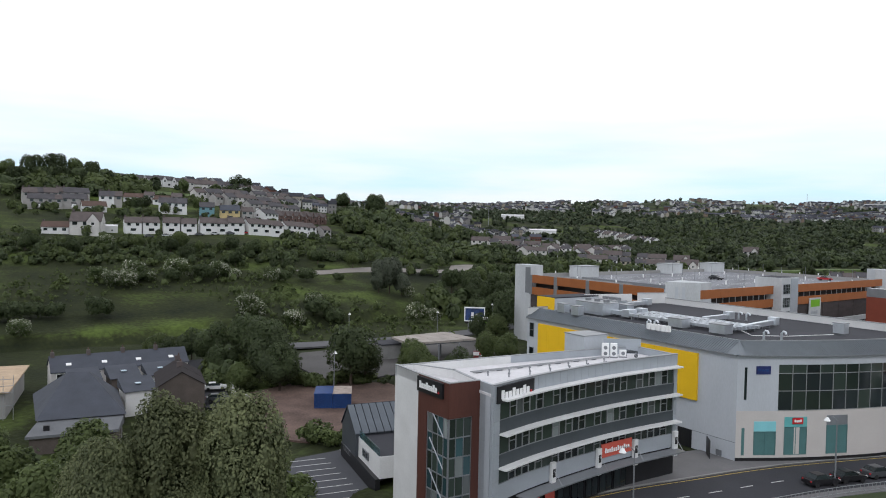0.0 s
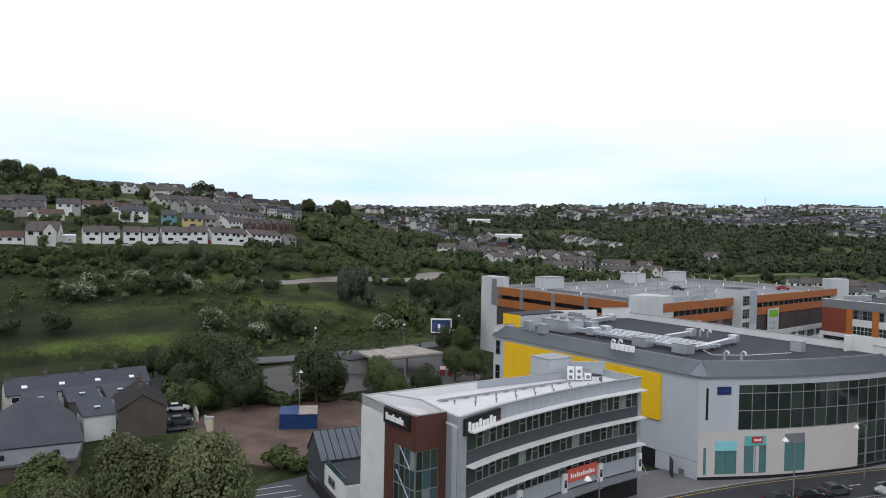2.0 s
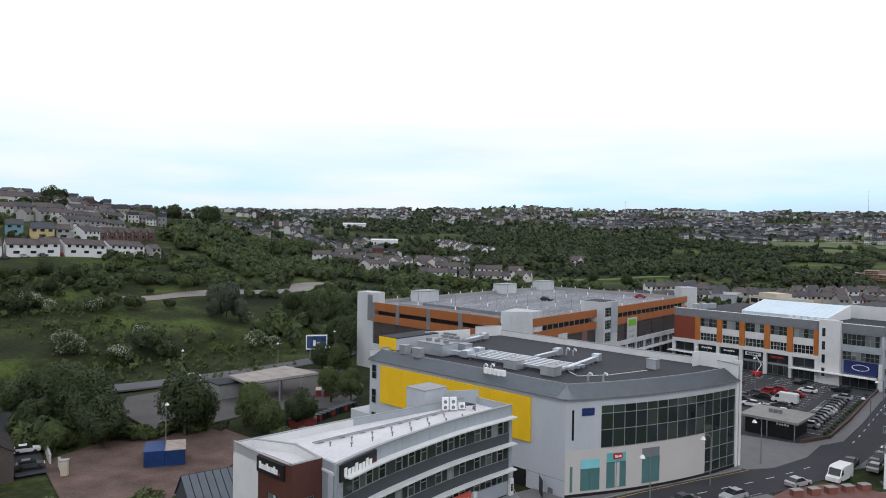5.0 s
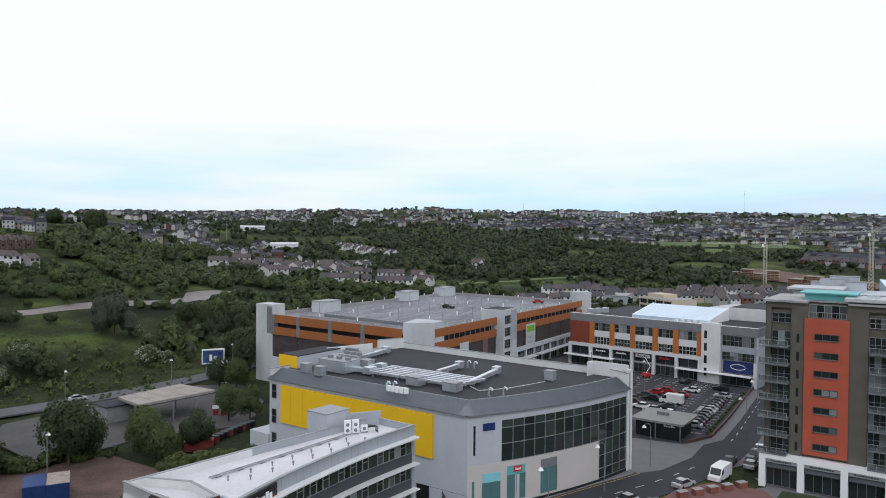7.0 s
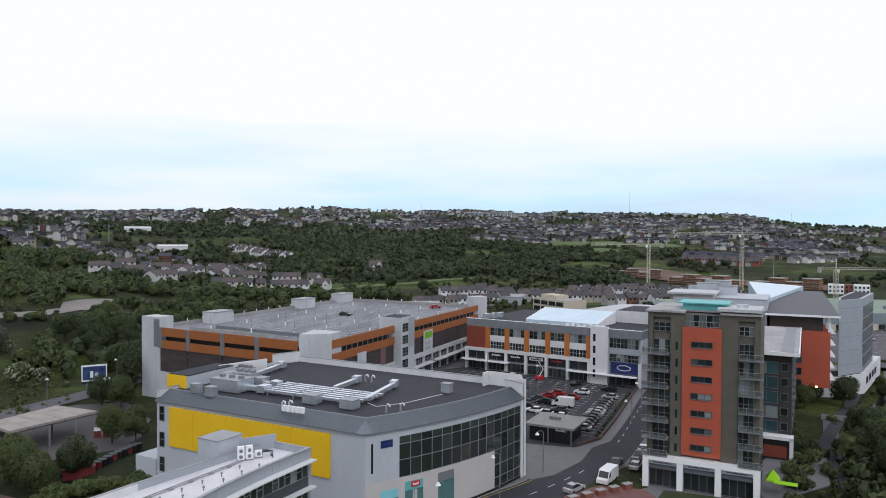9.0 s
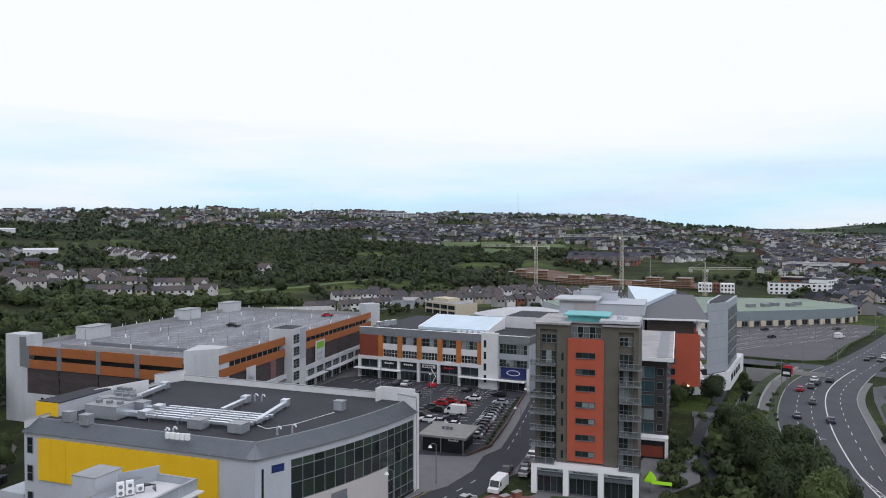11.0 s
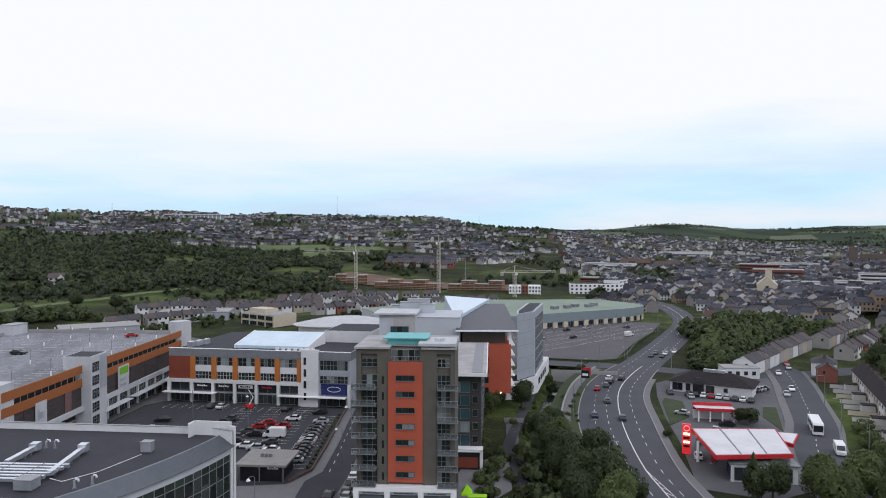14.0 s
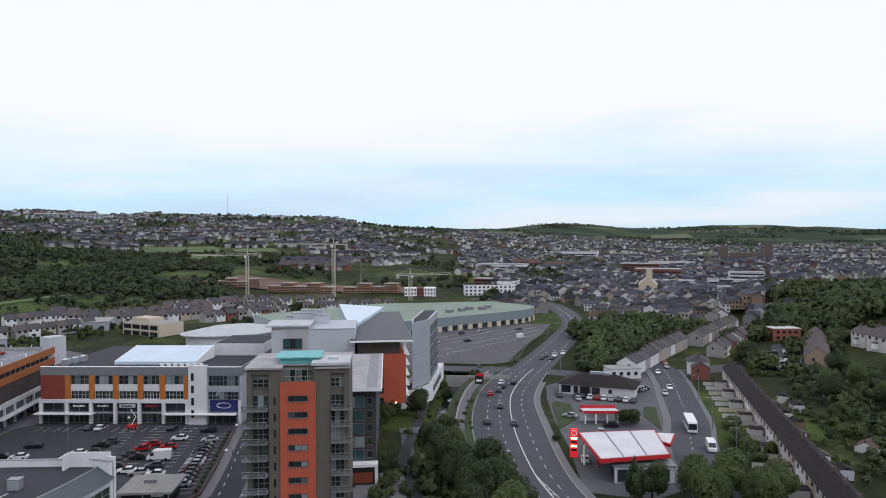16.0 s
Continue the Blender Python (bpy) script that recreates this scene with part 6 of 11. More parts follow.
    part("fascia", Mesh().wall((141.0, 150.6), (149.6, 145.0), -0.1, 10.2, 2.6, 4.6, -0.3, 0), RED, w)
    for s in (0.2, 3.2, 6.4, 9.4):
        part("post", Mesh().wall((139.6, 147.4), (147.8, 142.0), s, s + 0.35, 0, 3.4, -0.4, -0.1), LETTER, w)
    part("rear_wall", Mesh().wall((141.0, 150.6), (149.6, 145.0), 0, 10.2, 0, 3.4, -0.3, -0.1), WHITE, w)
    # restaurant: white walls, dark hipped roof
    r = thing("roadside_restaurant", (170, 180, 0), "white roadside restaurant with a dark hipped slate roof", "restaurant")
    P, Q = (159.5, 181.0), (174.0, 160.8)
    L, D2 = dist(P, Q), 13.0
    part("wall", Mesh().wall(P, Q, 0, L, 0, 3.4, -D2, 0), WHITE, r)
    m = Mesh()
    e = [along(P, Q, -0.8, 0.8), along(P, Q, L + 0.8, 0.8), along(P, Q, L + 0.8, -D2 - 0.8), along(P, Q, -0.8, -D2 - 0.8)]
    g = [along(P, Q, 6.5, -D2 / 2), along(P, Q, L - 6.5, -D2 / 2)]
    E3 = [(*p, 3.3) for p in e]
    G3 = [(*p, 6.3) for p in g]
    m.face(E3[0], E3[1], G3[1], G3[0])
    m.face(E3[1], E3[2], G3[1])
    m.face(E3[2], E3[3], G3[0], G3[1])
    m.face(E3[3], E3[0], G3[0])
    m.face(*[(x, y, 3.29) for x, y, _ in E3[::-1]])
    part("roof", m, SLATE, r, "dark hipped slate roof")
    for s0, s1 in ((0.8, 4.0), (5.0, 6.4), (11.2, 13.8)):
        window(r, P, Q, s0, s1, 0.5, 2.9, 0.03, 2, 1, DARKG, [GLASS], 0.1)
    part("porch", Mesh().wall(P, Q, 7.5, 10.6, 0, 3.2, 0, 1.6), BLACK, r)
    part("sign_board", Mesh().wall(P, Q, 8.4, 11.4, 4.2, 5.2, 0.2, 0.4), DARKG, r)
    part("round_sign", Mesh().wall(P, Q, 16.6, 17.8, 1.2, 2.5, 0.02, 0.1), BLACK, r)
    for j in range(5):
        c = along(P, Q, 10 + j * 1.3, -D2 / 2)
        part("roof_plant", Mesh().box(*c, 5.8, 1.1, 1.4, 1.2, 30), DUCT, r)


petrol_station()


# ---- low kiosk on the corner of the parking lot ----
def corner_kiosk():
    P, Q = (17.6, 148.8), (27.2, 143.8)
    o = thing("corner_kiosk", (24, 151, 0), "low dark kiosk with a flat ribbed concrete roof", "kiosk")
    part("wall", Mesh().wall(P, Q, 0.8, 9.6, 0, 3.2, -9.2, -0.9), BLACK, o)
    for k in range(9):
        part("roof_panel", Mesh().wall(P, Q, k * 1.2, k * 1.2 + 1.17, 3.2, 3.65, -10.6, 0), mat("ribbed_pale_roof", (0.24, 0.235, 0.22), 0.85, vary=0.15), o)
    for s in (0.3, 5.0, 10.0):
        part("post", Mesh().wall(P, Q, s, s + 0.2, 0, 3.2, -0.4, -0.2), MIDG, o)
    bars(o, P, Q, 6.6, 9.0, 2.5, 2.9, -0.88, 5, LETTER)
    for k in range(3):
        c = along(P, Q, 4.0 + k * 0.9, -5.5)
        part("vent", Mesh().box(*c, 3.65, 0.6, 0.6, 0.7, -27), MIDG, o)


corner_kiosk()


# ---- roads, paving and open ground ----
def sheet(name, poly, z, material, label, thick=0.10, category="paving"):
    m = Mesh().prism(list(poly), z - thick, z)
    return solo(name, m, material, label, category, kind="structure")


def ribbon(name, line, half, z, material, label, thick=0.12, category="road", drape=False):
    """A road of even width along a line."""
    a, b = shift_line(line, -half), shift_line(line, half)
    m = Mesh()
    i = 0
    for p, q in zip(a, b):
        zp, zq = (land(*p) + z, land(*q) + z) if drape else (z, z)
        if drape:
            zp = zq = max(zp, zq)
        m.v.extend(((*p, zp), (*q, zq), (*q, zq - thick - (0.6 if drape else 0)), (*p, zp - thick - (0.6 if drape else 0))))
    for k in range(len(line) - 1):
        o = 4 * k
        for j in range(4):
            m.f.append((o + j, o + (j + 1) % 4, o + 4 + (j + 1) % 4, o + 4 + j)[::-1])
    return solo(name, m, material, label, category, kind="structure")


def dashes(name, line, on, off, z, label, width=0.14, material=None, start=0.0, parent_kind="structure"):
    total = sum(dist(a, b) for a, b in zip(line, line[1:]))
    m = Mesh()
    s = start
    while s + on < total:
        strip(m, cut_line(line, s, s + on), z, z + 0.008, -width / 2, width / 2)
        s += on + off
    ob = solo(name, m, material or PAINT, label, "road marking", kind="structure")
    return ob


RL = spline([(66, 55), (75, 85), (87.3, 113.8), (93.4, 129.5), (110.9, 161.8), (136, 194.7), (157.5, 214.6), (184.8, 235), (244.5, 285), (289.4, 327), (325, 379.5), (347, 424), (340, 456), (322, 478)], 5)
RR = spline([(82, 48), (90, 78), (100.8, 105.4), (109.7, 123), (127.7, 151.3), (146.5, 178.5), (170.5, 202.7), (198, 226), (257, 276), (301, 320), (340, 374), (364, 426), (354, 466), (332, 490)], 5)
main_road = Mesh()
main_road.prism(RL + RR[::-1], -0.1, 0.02)
solo("road", main_road, ASPH, "worn grey asphalt of the curving dual road", "road", kind="structure")
mixl = lambda t: [(a[0] + (b[0] - a[0]) * t, a[1] + (b[1] - a[1]) * t) for a, b in zip(RL, RR)]
dashes("lane_marking", mixl(0.22)[:52], 2.6, 4.0, 0.024, "dashed white lane marking")
dashes("lane_marking", mixl(0.40)[:34], 2.6, 4.0, 0.024, "dashed white lane marking")
dashes("lane_marking", mixl(0.78)[:52], 2.6, 4.0, 0.024, "dashed white lane marking")
solo("centre_line", strip(Mesh(), mixl(0.585)[8:34], 0.024, 0.034, -0.14, 0.14), PAINT, "solid white centre line", "road marking", kind="structure")
solo("centre_line", strip(Mesh(), mixl(0.5)[40:64], 0.024, 0.034, -0.12, 0.12), PAINT, "solid white centre line", "road marking", kind="structure")
hatch = Mesh()
h0, h1 = mixl(0.585), mixl(0.73)
for k in range(12):
    t = k / 12
    i = 6 + t * 8
    a = np.array(h0[int(i)]) * (1 - i % 1) + np.array(h0[int(i) + 1]) * (i % 1)
    j = max(i - 1.0 * (1 - t) - 0.2, 1)
    w = np.array(h1[int(j)]) * (1 - j % 1) + np.array(h1[int(j) + 1]) * (j % 1)
    w = a + (w - a) * (1 - t)
    if dist(a, w) > 0.3:
        hatch.wall(tuple(a), tuple(w), 0, dist(a, w), 0.024, 0.033, -0.12, 0.12)
for k in range(8):
    t0, t1 = k / 8, (k + 1) / 8
    p = np.array(h0[6 + k]) + (np.array(h1[6 + k]) - np.array(h0[6 + k])) * (1 - t0)
    q = np.array(h0[7 + k]) + (np.array(h1[7 + k]) - np.array(h0[7 + k])) * (1 - t1)
    hatch.wall(tuple(p), tuple(q), 0, dist(p, q), 0.024, 0.033, -0.08, 0.08)
solo("hatched_marking", hatch, PAINT, "white hatched marking between the lanes", "road marking", kind="structure")
# kerbs, verges and river wall
solo("kerb", strip(Mesh(), RL[:34], -0.1, 0.14, -0.3, 0.0), KERB, "pale stone kerb", "kerb", kind="structure")
solo("kerb", strip(Mesh(), RR[:33], -0.1, 0.14, 0.0, 0.3), KERB, "pale stone kerb", "kerb", kind="structure")
solo("verge", strip(Mesh(), RL[6:32], -0.1, 0.12, -2.3, -0.3), LAWN, "strip of mown grass beside the road", "grass", kind="structure")
solo("footpath", strip(Mesh(), RL[6:32], -0.1, 0.10, -4.6, -2.3), PAVE, "grey footpath beside the road", "footpath", kind="structure")
solo("river_wall", strip(Mesh(), RL[6:32], -3.5, 0.95, -5.0, -4.6), CONC, "low concrete wall above the river", "wall", kind="structure")
solo("bank", strip(Mesh(), RL[8:32], -0.4, 0.25, -8.2, -5.0), LAWN, "grassy river bank", "grass", kind="structure")
solo("footpath", strip(Mesh(), RR[6:30], -0.1, 0.12, 0.3, 2.1), PAVE, "grey footpath beside the road", "footpath", kind="structure")
river = Mesh()
strip(river, RIVER, -3.4, -3.0, -2.6, 2.6)
solo("river", river, WATER, "narrow dark river in its cutting", "river", kind="structure")
cul = thing("river_culvert", (150, 226, -3), "concrete road bridge with a dark arched culvert", "culvert")
cm = Mesh().wall((139, 221), (159, 208), 0, 24, 0.0, 1.3, -0.4, 0)
for s0, s1 in ((0, 8.5), (14.5, 24)):
    cm.wall((139, 221), (159, 208), s0, s1, -3.6, 0.0, -0.6, 0)
cm.wall((139, 221), (159, 208), 8.5, 14.5, -0.9, 0.0, -0.6, 0)
part("head_wall", cm, CONC, cul)
# the tunnel ends at a black sheet that paints its inner darkness
part("culvert_mouth", Mesh().wall((139, 221), (159, 208), 8.5, 14.5, -3.6, -0.9, -3.0, -2.8), BLACK, cul, "black sheet standing in for the darkness inside the culvert")
fb = thing("footbridge", (99, 163, 0), "small concrete footbridge over the river", "footbridge")
part("deck", Mesh().wall((91, 168), (107, 160), 0, 18, -0.25, 0.05, -1.0, 1.0), CONC, fb)
for d in (-1.0, 0.95):
    part("parapet", Mesh().wall((91, 168), (107, 160), 0, 18, 0.05, 0.9, d, d + 0.06), STEEL, fb)
ribbon("footpath", spline([(70, 118), (76, 138), (84, 152), (103, 178), (120, 202), (136, 226)], 5), 1.4, 0.04, ASPHD, "dark riverside footpath", category="footpath")
ribbon("footpath", spline([(84, 118), (79, 134), (82, 146), (92, 166)], 5), 1.5, 0.035, ASPH2, "dark path through the riverside park", category="footpath")
# cross street and the street past the terrace
ribbon("street", spline([(70, 300), (110, 270), (145, 243), (172, 220), (196, 194), (224, 182), (262, 176), (300, 150), (330, 120)], 5), 5.5, 0.03, ASPH, "asphalt cross street", category="street")
ribbon("street", spline([(232, 214), (222, 190), (204, 170), (187, 153), (166, 132), (148, 117), (128, 96), (105, 66)], 5), 5.2, 0.035, ASPH, "asphalt street past the brick terrace", category="street")
S2 = spline([(222, 190), (204, 170), (187, 153), (166, 132), (148, 117), (128, 96)], 5)
dashes("lane_marking", S2, 2.0, 3.0, 0.04, "dashed white lane marking")
solo("footpath", strip(Mesh(), S2, -0.1, 0.13, 5.2, 7.4), PAVE, "grey footpath beside the street", "footpath", kind="structure")
solo("footpath", strip(Mesh(), S2, -0.1, 0.13, -6.6, -5.2), PAVE, "grey footpath beside the street", "footpath", kind="structure")
# petrol forecourt and restaurant parking
sheet("forecourt", [(103, 108), (112, 97), (128, 98), (143, 114), (166, 140), (186, 161), (176, 196), (163, 192), (150, 176), (135, 155), (121, 133)], 0.01, ASPH2, "worn asphalt forecourt round the petrol station", category="forecourt")
sheet("lawn", [(133, 151), (129.5, 147), (141, 152), (152, 167), (150.5, 173), (146, 169)], 0.14, LAWN, "small mown lawn beside the forecourt", 0.2, "grass")
sheet("lawn", [(153, 131), (157, 135), (166, 144), (172, 150), (169, 152), (160, 144)], 0.14, LAWN, "narrow mown strip beside the street", 0.2, "grass")
# street between the shops, parking lot, paving
ST = spline([(-44, 20), (-36, 42), (-26, 66), (-18.5, 79), (-11.5, 88.5), (-3.0, 99.2), (8, 110.5), (18.5, 120.5), (28.5, 132), (37, 147), (46.5, 169), (56.5, 193), (65, 215), (74, 236)], 5)
ribbon("street", ST, 4.6, 0.02, ASPHD, "asphalt street curving past the shops", category="street")
dashes("lane_marking", ST[:40], 2.0, 3.0, 0.024, "dashed white lane marking", start=40)
dashes("lane_marking", ST[45:], 2.0, 3.5, 0.024, "dashed white lane marking")
solo("yellow_line", strip(Mesh(), shift_line(ST, -4.1)[8:38], 0.024, 0.032, -0.06, 0.06), PAINTY, "double yellow line along the kerb", "road marking", kind="structure")
sheet("pavement", [(-32, 60), (-26.5, 57)] + shift_line(ST, -4.6)[12:36] + [(16, 128), (12, 127)] + [(-10.8, 102.2), (-16, 104), (-23, 96), (-26, 80)], 0.13, PAVE, "grey paving in front of the shops", 0.2)
solo("kerb", strip(Mesh(), ST[8:36], -0.1, 0.15, -4.85, -4.6), KERB, "pale stone kerb", "kerb", kind="structure")
sheet("lawn", shift_line(ST, 6.4)[14:32] + [(22, 108), (15, 80), (-8, 60)], 0.10, LAWN, "mown lawn beside the street", 0.2, "grass")
solo("pavement", strip(Mesh(), ST[12:34], -0.1, 0.13, 4.6, 6.3), PAVE, "grey footpath behind a rail", "footpath", kind="structure")
rail = thing("guard_rail", (2, 97, 0), "grey steel pedestrian guard rail", "railing")
rl = shift_line(ST, 5.9)[18:33]
for k in range(len(rl) - 1):
    p, q = rl[k], rl[k + 1]
    L = dist(p, q)
    part("rail_bar", Mesh().wall(p, q, 0, L, 1.05, 1.12, 0, 0.05), STEEL, rail)
    part("rail_bar", Mesh().wall(p, q, 0, L, 0.3, 0.35, 0, 0.05), STEEL, rail)
    for j in range(int(L / 0.6)):
        part("rail_post", Mesh().wall(p, q, j * 0.6, j * 0.6 + 0.03, 0.13, 1.05, 0, 0.03), STEEL, rail)
sheet("pavement", [(24, 114), (36, 120.5), (35.5, 125), (52, 113), (68, 122), (78, 142), (66, 140), (58, 130), (54, 118), (50, 104), (34, 106)], 0.12, PAVE, "grey paving round the tower", 0.2)
sheet("pavement", shift_line(ST, 4.6)[40:60] + [(72, 206), (62, 180), (52, 150), (44, 138)], 0.13, PAVE, "grey paving between street and buildings", 0.2)
sheet("red_paving", [(18, 112), (26, 107), (36, 113), (35, 119), (28, 121.5), (21, 116.5)], 0.145, mat("red_brick_paving", (0.17, 0.085, 0.075), 0.9, vary=0.2, scale=0.8, fine=8), "red brick paving with planters", 0.2)
sheet("lawn", [(34, 112), (50, 101), (60, 106), (53, 113.5), (38, 119)], 0.16, LAWN, "small lawn in front of the tower", 0.2, "grass")
LOT = [(-26, 176), (10.5, 131), (16.5, 146), (27.2, 143.2), (33.2, 148.5), (40.5, 165), (50.5, 189), (55.5, 199.5), (8, 230.5), (1, 226)]
sheet("parking_lot", LOT, 0.0, ASPHD, "dark asphalt parking lot with painted bays", category="parking lot")
sheet("service_lane", [(-27, 174.5), (0.5, 227), (8, 231.5), (14, 252), (-4, 258), (-34, 186)], -0.012, ASPH2, "asphalt service lane beside the car park", category="road")
LE = [(27.6, 143.4), (33.6, 148.7), (41, 165), (51, 189), (55.5, 199)]
solo("lot_wall", strip(Mesh(), LE, 0, 0.75, -0.15, 0.15), mat("brown_brick_wall", (0.10, 0.065, 0.055), 0.9), "low brown brick wall round the parking lot", "wall", kind="structure")
solo("pavement", strip(Mesh(), LE, -0.1, 0.12, 0.15, 2.4), PAVE, "grey footpath beside the lot wall", "footpath", kind="structure")
bay = Mesh()
for k in range(17):
    a = along((32.5, 151.5), (52.5, 197), k * 2.75)
    b = (a[0] - 4.6, a[1] + 2.0)
    bay.wall(a, b, 0, 4.9, 0.004, 0.012, -0.05, 0.05)
for row in range(3):
    base = along((40, 166), (8, 184), 9 + row * 8.5)
    for k in range(14):
        a = along(base, (base[0] + 20, base[1] + 45.5), 1 + k * 2.7)
        bay.wall(a, (a[0] - 4.4, a[1] + 1.95), 0, 4.8, 0.004, 0.012, -0.05, 0.05)
for k in range(19):
    a = along((7.8, 231.0), (56.6, 199.6), 3 + k * 2.7, 4.0)
    b = along((7.8, 231.0), (56.6, 199.6), 3 + k * 2.7, 8.8)
    bay.wall(a, b, 0, 4.8, 0.004, 0.012, -0.05, 0.05)
solo("bay_marking", bay, PAINT, "white painted parking bays", "road marking", kind="structure")
sheet("parking_lot", [(249, 163), (262, 155), (334, 203), (316, 205)], 0.03, ASPHD, "dark asphalt car park behind the gardens", category="parking lot")
ribbon("street", spline([(268, 152), (256, 136), (262, 130), (300, 134)], 5), 4.0, 0.05, ASPH2, "narrow asphalt lane behind the gardens", category="street")
# yard and bays beside the office, bare lot, old filling station
sheet("parking_lot", [(-63, 73), (-60.3, 79), (-45.8, 69.9), (-43.2, 65.2), (-46, 58), (-56, 60)], -0.93, ASPH, "dark asphalt bays beside the office", category="parking lot")
bay = Mesh()
for k in range(8):
    a = along((-60.5, 75.8), (-46.5, 66.6), 1.0 + k * 2.1)
    bay.wall(a, (a[0] - 3.6, a[1] - 4.6), 0, 5.2, -0.926, -0.918, -0.06, 0.06)
solo("bay_marking", bay, PAINT, "white painted parking bays", "road marking", kind="structure")
sheet("pavement", [(-60.3, 79), (-45.8, 69.9), (-44.9, 71.2), (-59.5, 80.6)], -0.85, PAVE, "grey kerbed path beside the bays", 0.3)
sheet("bare_lot", [(-100, 96), (-84, 84), (-73, 82.5), (-64, 84), (-60, 98), (-64, 116), (-82, 124), (-98, 118)], -2.42, DIRT, "bare reddish earth of a cleared lot", 0.3, "bare ground")
sheet("forecourt", [(-120, 140), (-112, 128), (-96, 119), (-88, 125), (-84, 136), (-66, 150), (-72, 172), (-86, 190), (-98, 186), (-110, 164)], -2.32, mat("old_concrete_yard", (0.078, 0.074, 0.073), 0.95, vary=0.25, scale=0.15, fine=2), "old concrete forecourt with stains", 0.3, "forecourt")
ribbon("road", spline([(-146, 131), (-136, 141), (-124, 154), (-106, 186), (-96, 220), (-92, 262)], 6), 4, -2.2, ASPH2, "asphalt road along the foot of the hill", 0.4)
sheet("yard", [(-66, 120), (-52, 126), (-48, 131), (-36, 149), (-44, 166), (-62, 158)], -2.25, ASPH2, "asphalt yard behind the shops", 0.3, "yard")
def meadow(name, a, b, c, d, up, material, label, category="grass"):
    """A field that follows the lie of the land between four corners."""
    n, m = 14, Mesh()
    a, b, c, d = (np.array(p, float) for p in (a, b, c, d))
    for i in range(n + 1):
        for j in range(n + 1):
            u, v = i / n, j / n
            p = (a * (1 - u) + b * u) * (1 - v) + (d * (1 - u) + c * u) * v
            m.v.append((p[0], p[1], land(p[0], p[1]) + up))
    for i in range(n):
        for j in range(n):
            k = i * (n + 1) + j
            m.f.append((k, k + n + 1, k + n + 2, k + 1))
    solo(name, m, material, label, category, kind="structure")


MEADOW = mat("bright_meadow_grass", (0.078, 0.112, 0.036), 0.95, vary=0.3, scale=0.03, fine=0.5, bump=0.3)
meadow("meadow", (160, 1040), (270, 1030), (275, 1130), (170, 1140), 0.6, MEADOW, "bright green meadow on the valley side")
meadow("meadow", (200, 935), (252, 930), (262, 1000), (206, 1005), 0.6, MEADOW, "bright green meadow on the valley side")
meadow("meadow", (285, 1030), (350, 1020), (352, 1085), (292, 1092), 0.6, MEADOW, "bright green meadow on the valley side")
meadow("meadow", (300, 1185), (380, 1175), (390, 1290), (305, 1300), 0.6, MEADOW, "bright green meadow on the hillside")
meadow("meadow", (-404, 300), (-388, 338), (-378, 330), (-392, 290), 0.3, MEADOW, "bright green paddock under the crest")
sheet("yard", [(-42, 296), (14, 268), (60, 250), (100, 300), (118, 330), (66, 400), (50, 446), (-34, 440)], 0.005, ASPH2, "asphalt yards and service roads behind the shops", category="yard")
sheet("parking_lot", [(150, 247), (176, 233), (214, 268), (246, 294), (276, 322), (266, 334), (201, 327), (150, 320), (118, 314), (122, 270)], 0.0, mat("reddish_asphalt", (0.088, 0.083, 0.090), 0.92, vary=0.18, scale=0.1, fine=3), "wide parking lot before the shopping centre", category="parking lot")
bay = Mesh()
for row in range(6):
    for k in range(24):
        a = (160 + k * 4.1 + row * 2.0, 262 + row * 10.0 + k * 1.4)
        if dist(a, (250, 300)) < 400 and a[0] + a[1] * 0 < 160 + (a[1] - 246) * 1.45 + 24:
            bay.wall(a, (a[0] - 2.0, a[1] + 4.4), 0, 4.8, 0.004, 0.014, -0.10, 0.10)
solo("bay_marking", bay, PAINT, "white painted parking bays", "road marking", kind="structure")
solo("hedge_bank", strip(Mesh(), spline([(152, 246), (177, 232.6), (214, 266), (246, 292)], 4), -0.1, 0.8, -0.6, 0.2), LAWN, "low grassy bank round the parking lot", "grass", kind="structure")
sheet("parking_lot", [(251, 172), (262, 160), (296, 158), (300, 172), (268, 184)], 0.0, ASPH, "small asphalt parking lot behind the terrace", category="parking lot")
GRAVEL = mat("pale_gravel", (0.19, 0.172, 0.16), 0.95, vary=0.3, scale=0.08, fine=1.5, bump=0.3)
for a, b, c, d in (((-200, 226), (-192, 229), (-179, 260), (-187, 264)), ((-187, 264), (-179, 260), (-170, 290), (-179, 293)), ((-179, 293), (-170, 290), (-165, 314), (-176, 318))):
    meadow("track", a, b, c, d, 0.12, GRAVEL, "pale gravel track along the hillside", "track")
meadow("gravel_yard", (-170, 308), (-156, 326), (-174, 370), (-184, 338), 0.15, GRAVEL, "pale gravel yard at the end of the track", "yard")
RAILWAY = [(-128, 440), (-96.7, 467), (-73, 490), (-44, 533), (-7, 565), (33, 616)]
ribbon("railway_bank", spline(RAILWAY, 6), 5.5, 0.9, MEADOW, "grassy bank of an old railway across the valley", 0.8, "grass", True)

sheet("pavement", [(11.2, 126.5), (16, 124), (20.5, 126.5), (27, 134.5), (32.6, 147), (27, 143), (16.4, 146), (10.6, 131)], 0.115, PAVE, "grey paving at the corner of the shops", 0.2)
sheet("pavement", [(176, 196), (186, 162), (196, 172), (208, 186), (199, 200), (190, 206)], 0.012, ASPH2, "worn asphalt at the junction", 0.1)
ribbon("lane", spline([(-96, 90.5), (-102, 95), (-114, 104.5), (-134, 119)], 5), 2.4, -2.35, ASPHD, "dark lane beside the cottages", 0.4, "lane")
